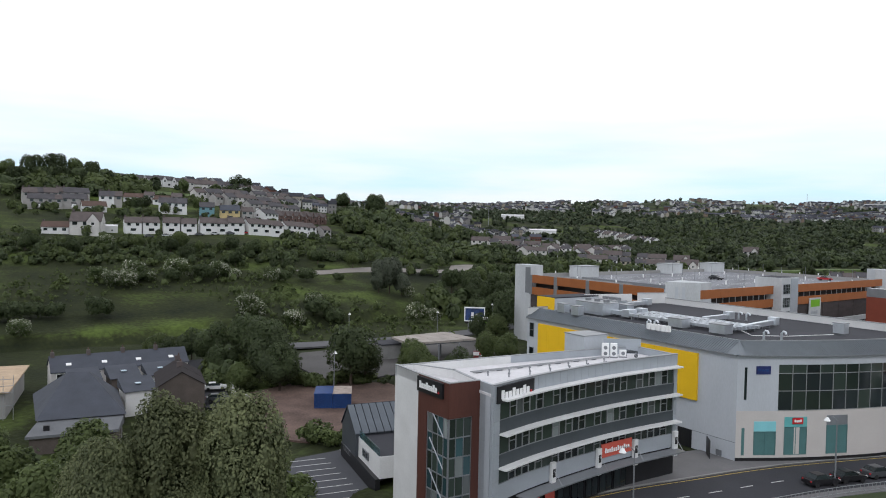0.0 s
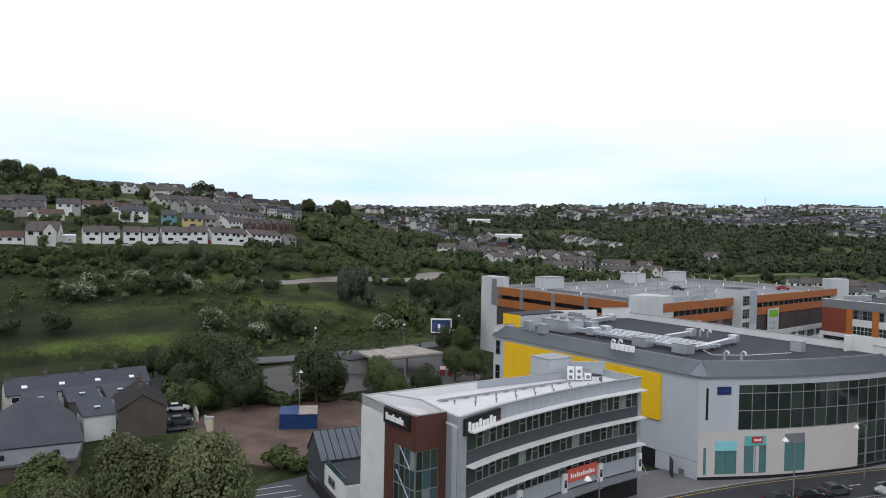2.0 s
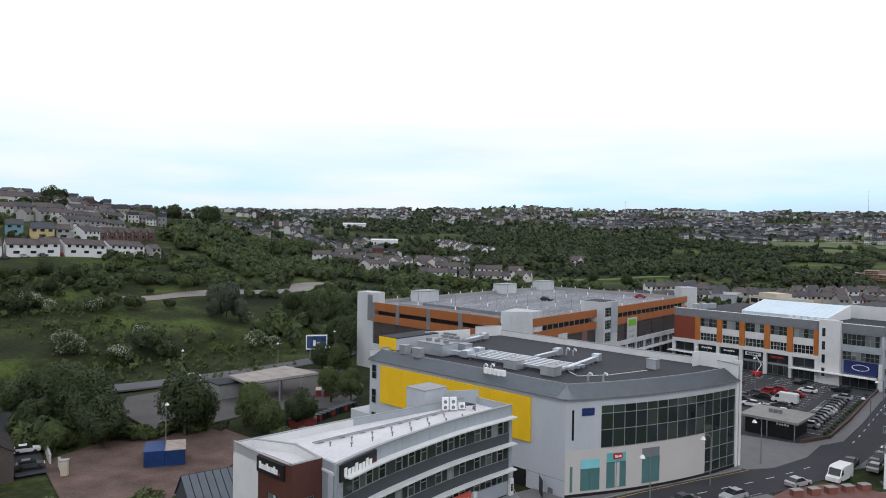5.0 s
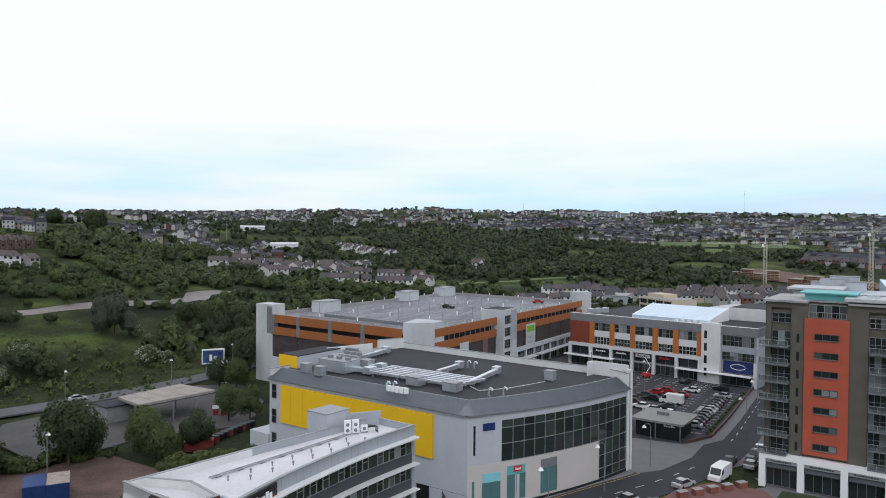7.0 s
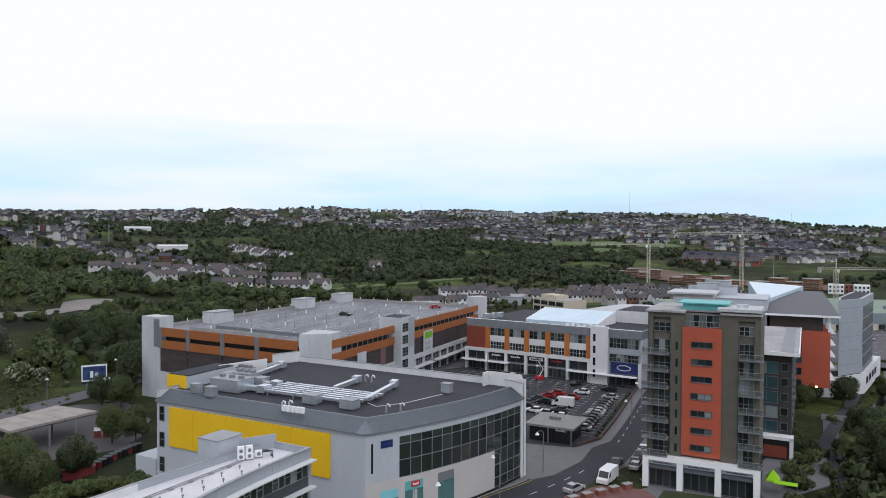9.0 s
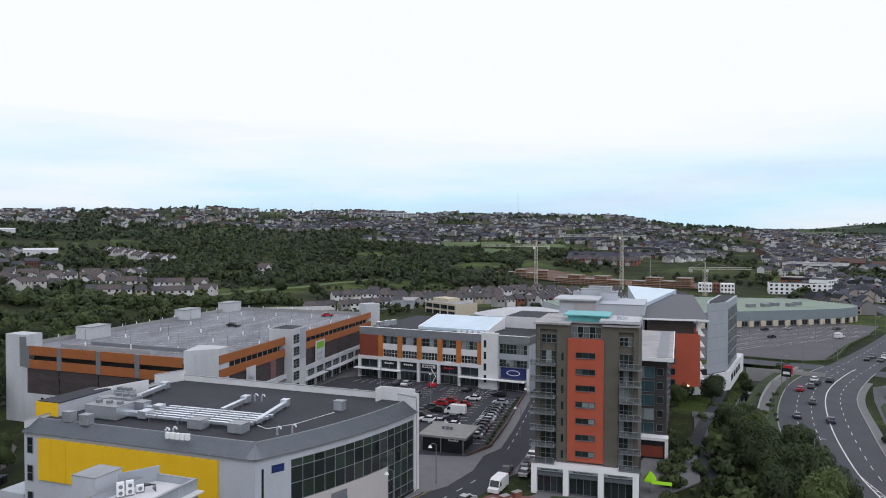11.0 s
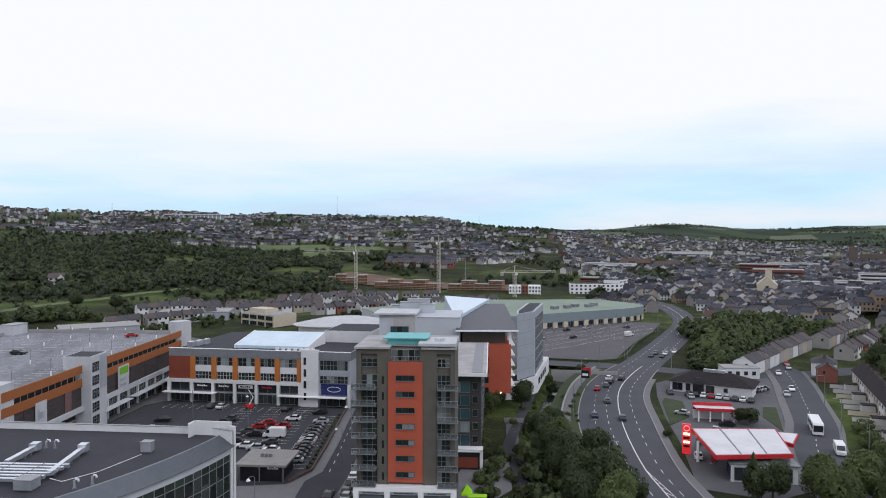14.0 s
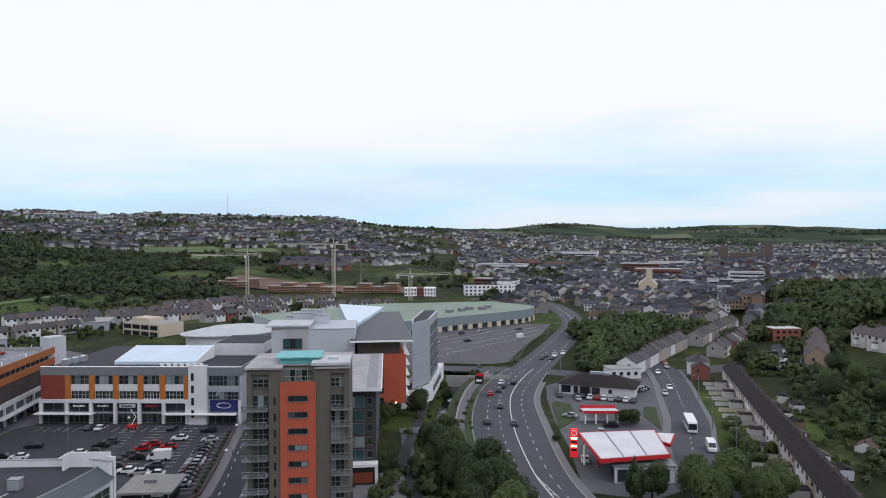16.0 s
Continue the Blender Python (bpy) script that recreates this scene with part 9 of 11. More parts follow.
def distant_town(name, label, spots, wall_material, roof_material):
    v, f, mi = [], [], []
    for x, y, w, d, h, turn in spots:
        z = land(x, y) - 0.5
        c, s = math.cos(turn), math.sin(turn)
        P = lambda a, b, q: (x + a * c - b * s, y + a * s + b * c, z + q)
        i = len(v)
        v += [P(-w, -d, 0), P(w, -d, 0), P(w, d, 0), P(-w, d, 0), P(-w, -d, h), P(w, -d, h), P(w, d, h), P(-w, d, h), P(-w, 0, h + d * 0.62), P(w, 0, h + d * 0.62)]
        f += [(i, i + 1, i + 5, i + 4), (i + 1, i + 2, i + 6, i + 9, i + 5), (i + 2, i + 3, i + 7, i + 6), (i + 3, i, i + 4, i + 8, i + 7)]
        mi += [0] * 4
        i = len(v)
        e = 0.4
        v += [P(-w - e, -d - e, h - 0.2), P(w + e, -d - e, h - 0.2), P(w + e, 0, h + d * 0.62 + 0.15), P(-w - e, 0, h + d * 0.62 + 0.15), P(w + e, d + e, h - 0.2), P(-w - e, d + e, h - 0.2)]
        f += [(i, i + 1, i + 2, i + 3), (i + 3, i + 2, i + 4, i + 5)]
        mi += [1, 1]
        for k in range(max(2, int(w))):
            for q in (0.9, h * 0.5 + 0.8):
                a = -w + (k + 0.5) * 2 * w / max(2, int(w))
                i = len(v)
                v += [P(a - 0.5, -d - 0.06, q), P(a + 0.5, -d - 0.06, q), P(a + 0.5, -d - 0.06, q + 1.3), P(a - 0.5, -d - 0.06, q + 1.3)]
                f.append((i, i + 1, i + 2, i + 3))
                mi.append(2)
    me = bpy.data.meshes.new(name)
    me.from_pydata(v, [], f)
    for mm in (wall_material, roof_material, GLASS):
        me.materials.append(mm)
    me.polygons.foreach_set("material_index", mi)
    ob = new(name, me)
    return tagged(ob, label, "houses", kind="stuff")


TOWN = town_mat("distant_town_walls", 0.72)
# whites toned down: the softening by distance is put into the wall colours
HILLS = town_mat("distance_softened_walls", 0.62)
# slates of mixed tone, their blue cast painted in for distance haze
SLATEI = mat("mixed_hazed_slates", (0.048, 0.050, 0.062), 0.9, vary=0.25, scale=0.1, fine=1.0, island=0.7, spec=0.2)
rng = random.Random(11)


def town_spots(a0, a1, r0, r1, streets, per, keep=1.0):
    out = []
    for _ in range(streets):
        az, r = radians(rng.uniform(a0, a1)), r0 * (r1 / r0) ** rng.random()
        x, y = r * math.sin(az), r * math.cos(az)
        turn = az * -1 + rng.choice((0, 0.3, -0.4, 0.15, 0.8, -0.9, 1.4)) + rng.gauss(0, 0.25)
        w = rng.uniform(2.6, 3.8)
        for k in range(rng.randint(per // 2, per)):
            px, py = x + math.cos(turn) * k * w * 2.02, y + math.sin(turn) * k * w * 2.02
            rr, aa = math.hypot(px, py), math.degrees(math.atan2(px, py))
            if min(dist((px, py), p) for p in ROAD_END) > 16 and a0 - 2 < aa < a1 + 2 and r0 * 0.95 < rr < r1 * 1.1:
                out.append((px, py, w * rng.choice((1, 1, 1, 0.8, 1.6)), rng.uniform(2.8, 4.4), rng.choice((4.6, 5.2, 5.6, 6.2, 8.0)), turn + rng.gauss(0, 0.05) + rng.choice((0, 0, 0, 1.57))))
    return out


def row_spots(x0, y0, x1, y1, w=3.2, h=5.4):
    """One terrace of houses from end to end."""
    turn, L = math.atan2(y1 - y0, x1 - x0), dist((x0, y0), (x1, y1))
    return [(x0 + (x1 - x0) * (k + 0.5) / n, y0 + (y1 - y0) * (k + 0.5) / n, w, 4.0, h + rng.choice((0, 0, 0.4)), turn) for n in (max(1, round(L / (2 * w))),) for k in range(n)]


ROWS = []
for x0, y0, x1, y1 in ((83, 1253, 178, 1240), (70, 1215, 165, 1205), (90, 1160, 150, 1152), (150, 1150, 230, 1146), (221, 1208, 286, 1203), (226, 1180, 288, 1174), (230, 1246, 284, 1228), (112, 1100, 160, 1094), (40, 1075, 105, 1096), (290, 1120, 352, 1112), (300, 1145, 362, 1134), (372, 1110, 440, 1092), (380, 1140, 452, 1120),
                       (292, 858, 376, 826), (300, 882, 384, 846), (300, 840, 360, 812), (388, 858, 446, 838), (470, 1046, 520, 1010), (480, 1010, 540, 985), (454, 1370, 580, 1330), (440, 1410, 540, 1390), (120, 1330, 200, 1318), (30, 1320, 110, 1330), (-60, 1290, 20, 1300), (-90, 1350, -10, 1362), (210, 1310, 290, 1296), (300, 1340, 380, 1320),
                       (400, 960, 452, 930), (470, 940, 520, 905), (180, 1400, 270, 1390), (-20, 1420, 70, 1430), (-140, 1250, -60, 1256), (90, 1480, 190, 1470)):
    ROWS += row_spots(x0, y0, x1, y1)
distant_town("distant_houses", "rows of small houses on the far hillside", ROWS + town_spots(-36, -2, 1250, 1950, 150, 9) + town_spots(-4, 24, 1250, 1950, 160, 10) + town_spots(20, 34, 1000, 1700, 60, 8), HILLS, SLATEI)
distant_town("distant_town", "dense far town of slate-roofed houses", town_spots(36, 57, 460, 900, 210, 8) + town_spots(33, 66, 800, 2900, 780, 8), TOWN, SLATEI)
distant_town("distant_hill_houses", "far rows of houses on the western hill", town_spots(-50, -38, 560, 760, 22, 7) + town_spots(-38, -22, 620, 1150, 26, 7), HILLS, SLATEI)


# ---- trees and scrub ----
def crown_points(rg, lobes, n, rx, rz):
    """Clump centres and outward ways over a crown of overlapping lobes."""
    ls = []
    for _ in range(lobes):
        a, t = rg.uniform(0, 2 * math.pi), rg.uniform(-0.75, 0.95)
        k = math.sqrt(max(0.0, 1 - t * t))
        ls.append((math.cos(a) * k * rx * 0.55, math.sin(a) * k * rx * 0.55, t * rz * 0.58, rg.uniform(0.34, 0.58)))
    out, tries = [], 0
    while len(out) < n:
        lx, ly, lz, lr = rg.choice(ls)
        v = Vector((rg.gauss(0, 1), rg.gauss(0, 1), rg.gauss(0.25, 1))).normalized()
        s = rg.uniform(0.72, 1.06)
        p = Vector((lx + v.x * lr * rx * s, ly + v.y * lr * rx * s, lz + v.z * lr * rz * s))
        if tries < n and any(((p.x - ax) / rx) ** 2 + ((p.y - ay) / rx) ** 2 + ((p.z - az) / rz) ** 2 < (ar * 0.66) ** 2 for ax, ay, az, ar in ls):
            tries += 1
            continue
        out.append((p, v))
    return out, ls


def crown_mesh(seed, n, rx, rz, size, lobes=14, core=True, cone=False, ragged=0.5):
    """Small folded leaf clumps with gaps, about a thin inner mass; centred on the crown."""
    rg = random.Random(seed)
    pts, ls = crown_points(rg, lobes, n, rx, rz)
    m = Mesh()
    m.bend = []
    for p, v in pts:
        if cone:
            t = (p.z + rz) / (2 * rz)
            f = max(0.06, 1.15 - t)
            p = Vector((p.x * f, p.y * f, p.z))
        w = (v + Vector((rg.gauss(0, ragged), rg.gauss(0, ragged), rg.gauss(0.2, ragged)))).normalized()
        a = w.cross(Vector((rg.gauss(0, 1), rg.gauss(0, 1), rg.gauss(0, 1)))).normalized()
        b = w.cross(a)
        s = size * rg.uniform(0.55, 1.25)
        q = [p + a * s * 0.6, p + b * s * 0.45 - w * s * 0.15, p - a * s * 0.55 + w * s * 0.05, p - b * s * 0.5 - w * s * 0.12]
        m.face(*q)
        m.bend += [(v * 0.6 + p.normalized() * 0.25 + w * 0.45).normalized()] * 4
    if core:
        for lx, ly, lz, lr in ls:
            f = max(0.1, 1.1 - (lz + rz) / (2 * rz)) if cone else 1
            i = len(m.v)
            k = 0.46
            o = [(0, 0, -1), (1, 0, 0), (0, 1, 0), (-1, 0, 0), (0, -1, 0), (0, 0, 1)]
            m.v += [((lx + x * lr * rx * k) * f, (ly + y * lr * rx * k) * f, lz + z * lr * rz * k) for x, y, z in o]
            m.bend += [Vector(c) for c in o]
            for j in range(4):
                a, b = 1 + j, 1 + (j + 1) % 4
                m.f += [(i, i + b, i + a), (i + 5, i + a, i + b)]
    return m


def rounded(ob, m):
    """Leaves take the light of the lobe that they sit on."""
    ob.data.normals_split_custom_set_from_vertices(np.array([tuple(w) for w in m.bend], dtype=np.float32))
    return ob


def tree_thing(name, label, seed, height, rx, leaf, n=900, size=0.75, lobes=14, trunk=0.28, clear=0.22, cone=False, category="tree"):
    """A tree at the origin: tapered trunk, limbs, crown of leaf clumps."""
    rg = random.Random(seed)
    if category == "bush":
        m = crown_mesh(seed, n, rx, height * (1 - clear) / 2, size, lobes)
        m.v = [(x, y, z + height * (1 + clear) / 2) for x, y, z in m.v]
        return rounded(solo(name, m, leaf, label, category, at=(0, 0, 0), smooth=True), m)
    o = thing(name, (0, 0, 0), label, category)
    rz = height * (1 - clear) / 2
    cz = height - rz
    t = Mesh().tube([(0, 0, -0.6), (0.05, 0.0, height * 0.3), (rg.uniform(-0.2, 0.2), rg.uniform(-0.2, 0.2), height * 0.72)], trunk, 7, trunk * 0.35)
    if category != "bush":
        part("trunk", t, BARK, o)
    for k in range((3 if height > 16 else 1) if height > 9 else 0):
        a = 2 * math.pi * (k + rg.random() * 0.6) / 3
        z0 = height * rg.uniform(0.22, 0.5)
        e = (math.cos(a) * rx * 0.62, math.sin(a) * rx * 0.62, min(height * 0.85, z0 + height * rg.uniform(0.15, 0.35)))
        part("limb", Mesh().tube([(0, 0, z0), (e[0] * 0.5, e[1] * 0.5, (z0 + e[2]) / 2 + 0.2), e], trunk * 0.42, 5, trunk * 0.12), BARK, o)
    m = crown_mesh(seed, n, rx, rz, size, lobes, cone=cone)
    m.v = [(x, y, z + cz) for x, y, z in m.v]
    rounded(part("crown", m, leaf, o, smooth=True), m)
    return o


TREES = {
    "grey": tree_thing("tree", "large grey-green broadleaf tree in full leaf", 3, 17.0, 4.6, LEAF_A, 19000, 0.27, 24, 0.4, 0.08),
    "grey2": tree_thing("tree", "large grey-green broadleaf tree in full leaf", 5, 16.5, 4.4, LEAF_A, 19000, 0.27, 22, 0.4, 0.08),
    "deep": tree_thing("tree", "dark green broadleaf tree", 7, 12.0, 4.6, LEAF_B, 5200, 0.40, 20, 0.3, 0.14),
    "deep2": tree_thing("tree", "dark green broadleaf tree", 9, 10.5, 4.4, LEAF_B, 5000, 0.40, 18, 0.3, 0.14),
    "fresh": tree_thing("tree", "fresh green broadleaf tree", 11, 10.0, 4.3, LEAF_C, 5600, 0.38, 18, 0.28, 0.12),
    "willow": tree_thing("willow", "silver-green willow on the hillside", 13, 12.0, 4.4, LEAF_D, 4200, 0.5, 14, 0.25, 0.05),
    "poplar": tree_thing("tree", "tall dark narrow tree", 15, 16.0, 3.4, LEAF_B, 1800, 0.8, 16, 0.3, 0.06),
    "haw": tree_thing("hawthorn", "hawthorn bush white with blossom", 17, 6.0, 3.4, BLOSSOM, 2600, 0.38, 14, 0.15, 0.03, category="bush"),
    "bush": tree_thing("bush", "rounded dark green bush", 19, 4.6, 3.0, LEAF_B, 1500, 0.40, 12, 0.12, 0.03, category="bush"),
    "shrub": tree_thing("bush", "rounded fresh green bush", 21, 2.6, 1.9, LEAF_C, 800, 0.34, 10, 0.08, 0.02, category="bush"),
    "conifer": tree_thing("conifer", "dark green conical conifer tree", 23, 11.0, 3.2, LEAF_B, 1500, 0.65, 22, 0.22, 0.04, True, category="tree"),
}
TREE_USED = set()


def plant(kind, x, y, scale=1.0, z=None, group="", wide=1.0):
    z = land(x, y) - 0.1 if z is None else z
    m = pose(x, y, z, 0, 0, random.uniform(0, 360))
    if kind in TREE_USED:
        ob = copy_thing(TREES[kind], m)
    else:
        TREE_USED.add(kind)
        ob = TREES[kind]
        ob.matrix_basis = m
    ob.scale = (scale * wide, scale * wide, scale)
    if group:
        ob["group"] = group
    return ob


# large trees before the cottages
for kd, x, y, s in (("grey", -43.7, 44.0, 1.07), ("grey2", -49.1, 41.0, 1.10), ("grey", -50.7, 35.9, 0.88), ("grey2", -53.0, 40.4, 0.84), ("grey", -47.2, 44.6, 0.86), ("grey2", -45.2, 40.0, 0.70), ("grey", -55.6, 38.0, 0.76)):
    plant(kd, x, y, s, -1.6, "trees before the cottages", 0.82)
for x, y, s in ((-64, 38, 1.0), (-60, 31, 1.0), (-68, 46, 0.95), (-57, 30, 0.8), (-74, 50, 0.95), (-79, 42, 1.0), (-70, 34, 1.0)):
    plant("fresh", x, y, s, -2, "garden trees")
for x, y, s in ((-47.5, 55.5, 1.5), (-50.5, 58, 1.7), (-44.5, 52.0, 1.4), (-54, 62, 1.5), (-63, 80, 1.2), (-66, 82, 1.4), (-69, 83, 1.2), (-61, 83, 1.0)):
    plant("shrub", x, y, s, None, "hedge shrubs")
# trees about the yard and the old filling station
for kd, x, y, s in (("deep", -87.0, 117.5, 1.15), ("deep2", -101.5, 110.5, 1.2), ("deep", -108.0, 114.0, 1.2), ("deep2", -96.0, 106.0, 0.95), ("fresh", -78.0, 127.0, 0.95), ("fresh", -73.5, 124.0, 0.85), ("fresh", -70.5, 121.0, 0.72), ("deep", -86.0, 121.0, 0.8), ("deep2", -68.0, 130.0, 0.8), ("deep", -119, 120, 1.15),
                    ("deep2", -126, 116, 1.05), ("fresh", -72.0, 152.0, 0.85), ("fresh", -66.0, 150.0, 0.8), ("deep", -114, 108, 0.7), ("fresh", -102, 101, 0.6), ("deep2", -130, 106, 0.8), ("poplar", -87.5, 207, 1.05), ("poplar", -88.5, 196, 0.85), ("deep", -92, 216, 1.1),
                    ("deep2", -91, 186, 0.9), ("deep", -92, 216, 1.25), ("deep", -100, 222, 1.1), ("fresh", -84, 182, 0.9), ("deep2", -135, 118, 0.8), ("fresh", -140, 112, 0.7)):
    plant(kd, x, y, s)
for k in range(22):
    plant("shrub", -112 + k * 1.2 + random.uniform(-1, 1), 98 + k * 1.1 + random.uniform(-2, 2), random.uniform(0.8, 1.5), None, "scrub along the yard")
for k in range(26):
    t = k / 25
    plant("shrub", -66 + 16 * t, 116 + 8 * t + random.uniform(-0.6, 0.6), random.uniform(0.7, 1.2), None, "scrub along the yard")
# hawthorn and scrub on the hillside
HAW = ((-159, 161), (-157, 163), (-187, 201), (-195, 190), (-200, 187), (-205, 179), (-210, 176), (-211, 158), (-210, 150), (-210, 165), (-151, 173), (-157, 190), (-127, 209), (-179, 102), (-262, 185), (-199, 189), (-207, 154), (-122, 212), (-215, 162), (-148, 236), (-218, 150))
for k, (x, y) in enumerate(HAW):
    plant("haw", x, y, (1.25, 0.85, 1.0, 0.7, 1.1, 0.9)[k % 6], None, "hawthorns on the hillside")
for k, (x, y) in enumerate(((-185, 128), (-194, 114), (-195, 109), (-212, 162), (-150, 183), (-186, 207), (-184, 218), (-177, 229), (-200, 180), (-206, 171), (-146, 187), (-196, 104), (-202, 100), (-190, 118))):
    plant("bush", x, y, (1.5, 1.1, 1.3, 0.9)[k % 4], None, "bushes on the hillside")
for x, y, s in ((-154.5, 233, 1.25), (-160, 236, 1.05), (-150, 235, 0.8), (-157, 229, 0.75)):
    plant("willow", x, y, s)
for x, y in ((-141, 260), (-129, 255), (-141, 294), (-128, 276), (-121, 245), (-133, 268), (-120, 262), (-114, 252), (-110, 268), (-138, 280), (-125, 292), (-112, 284), (-118, 238), (-108, 232)):
    plant(random.choice(("deep", "fresh", "deep2")), x, y, random.uniform(0.75, 1.15), None, "trees at the foot of the hill")
for k in range(46):
    az, r = radians(random.uniform(-62, -36)), random.uniform(292, 328)
    plant(random.choice(("bush", "deep2", "bush", "fresh")), r * math.sin(az), r * math.cos(az), random.uniform(0.5, 1.0) * 0.8, None, "scrub below the terrace")
for x, y, s in ((-452, 250, 1.3), (-446, 262, 1.5), (-442, 274, 1.6), (-440, 286, 1.5), (-436, 296, 1.3), (-456, 240, 1.2), (-432, 303, 1.0), (-462, 232, 1.1), (-420, 292, 0.9), (-424, 282, 1.0), (-428, 270, 1.1),
                (-430, 258, 1.1), (-434, 244, 1.1), (-399, 340, 0.9), (-394, 336, 0.8), (-402, 392, 1.35), (-398, 398, 1.1), (-392, 312, 0.5), (-328, 290, 0.9), (-322, 262, 0.7), (-340, 258, 0.7), (-346, 268, 0.8)):
    plant(random.choice(("deep", "deep2", "fresh")), x, y, s, None, "trees on the hilltop")
for x, y, s in ((-352, 506, 2.0), (-346, 498, 1.9), (-356, 516, 1.7), (-376, 492, 1.5), (-384, 500, 1.2), (-330, 430, 1.0), (-318, 420, 1.1), (-306, 408, 1.0), (-296, 398, 1.0), (-300, 420, 1.1)):
    plant(random.choice(("deep", "deep2")), x, y, s, None, "large trees beside the crest")
# riverside park and garden trees
for kd, x, y, s in (("deep2", 84, 128, 0.95), ("fresh", 88, 136, 0.9), ("deep", 92, 144, 0.8), ("deep2", 80, 120, 1.05), ("deep", 86, 142, 0.85), ("fresh", 94, 152, 0.7), ("deep2", 78, 112, 1.0), ("deep", 90, 125, 0.85), ("deep2", 84, 112, 0.95), ("deep2", 83, 135, 0.8),
                    ("deep", 103, 180, 0.7), ("deep2", 96, 183, 0.75), ("deep", 109, 188, 0.6), ("fresh", 92, 178, 0.6), ("deep2", 112, 194, 0.5), ("conifer", 87, 173, 0.5), ("deep", 150, 218, 0.45), ("deep2", 128, 203, 0.5), ("fresh", 124, 207, 0.45), ("deep", 116, 200, 0.5), ("fresh", 133, 213, 0.4),
                    ("deep2", 121, 186, 0.45), ("fresh", 109, 174, 0.5), ("deep", 106, 165, 0.5), ("deep2", 72, 104, 0.9), ("fresh", 76, 98, 1.0), ("deep2", 83, 104, 0.8)):
    plant(kd, x, y, s, None, "riverside trees")
for k in range(30):
    p = RIVER[(k * 3) % len(RIVER)]
    plant("shrub", p[0] + random.choice((-1, 1)) * random.uniform(5, 9), p[1] + random.uniform(-3, 3), random.uniform(0.4, 0.9), None, "riverside scrub")
for kd, x, y, s in (("deep2", 111, 97, 0.85), ("conifer", 107.5, 98.5, 0.85), ("fresh", 118, 92, 0.95), ("fresh", 124, 88, 1.05), ("deep2", 129, 92, 0.85), ("fresh", 131, 82, 0.9), ("deep", 137, 96, 0.6), ("fresh", 114, 86, 1.0), ("fresh", 122, 80, 1.0), ("bush", 149, 139.5, 1.15), ("bush", 152, 142, 0.9), ("bush", 122, 139, 0.45),
                    ("bush", 125, 131, 0.35), ("deep2", 143, 100, 0.5), ("shrub", 156, 106, 1.6), ("shrub", 160, 112, 1.4), ("shrub", 150, 100, 1.4), ("shrub", 165, 116, 1.3), ("shrub", 171, 122, 1.5), ("fresh", 157, 101, 0.4)):
    plant(kd, x, y, s, None, "trees round the forecourt")
for k in range(60):
    x, y = 190 + random.random() * 90, 84 + random.random() * 76
    if dist((x, y), (182, 92)) > 8 and not (248 < x < 302 and 154 < y < 186):
        if (x - 213) * 0.76 - (y - 152) * 0.65 > 10:
            plant(random.choice(("bush", "shrub", "fresh", "deep2", "shrub", "bush")), x, y, random.uniform(0.5, 1.0), None, "garden trees behind the terrace")
for k in range(26):
    t = k / 25
    plant("shrub", 176 + (136 - 176) * t + random.uniform(-3, 3), 114 + (72 - 114) * t + random.uniform(-3, 3), random.uniform(0.5, 1.1), None, "yard shrubs of the terrace")
for kd, x, y, s in (("deep", 258, 178, 0.95), ("deep2", 262, 182, 0.9), ("deep", 330, 222, 0.9), ("deep2", 338, 216, 0.85), ("fresh", 246, 168, 0.5), ("conifer", 324, 214, 0.8)):
    plant(kd, x, y, s)
plant("deep2", -15, 480, 1.0)
plant("deep2", -38, 505, 1.1)
# small trees and shrubs in the shopping streets
for x, y, s in ((57, 112, 1.0), (61, 120, 1.2), (64, 128, 1.0), (70, 133, 1.3), (58, 104, 1.5), (53, 101, 1.3), (75, 150, 1.0), (78, 158, 1.0), (82, 166, 1.1), (46, 100, 1.4)):
    plant("shrub", x, y, s, None, "street shrubs")
for k in range(16):
    p = along((34.2, 151), (54, 197), k * 3.0, -0.2)
    plant("shrub", p[0] - 0.6, p[1], 0.28, 0, "hedge along the lot wall")


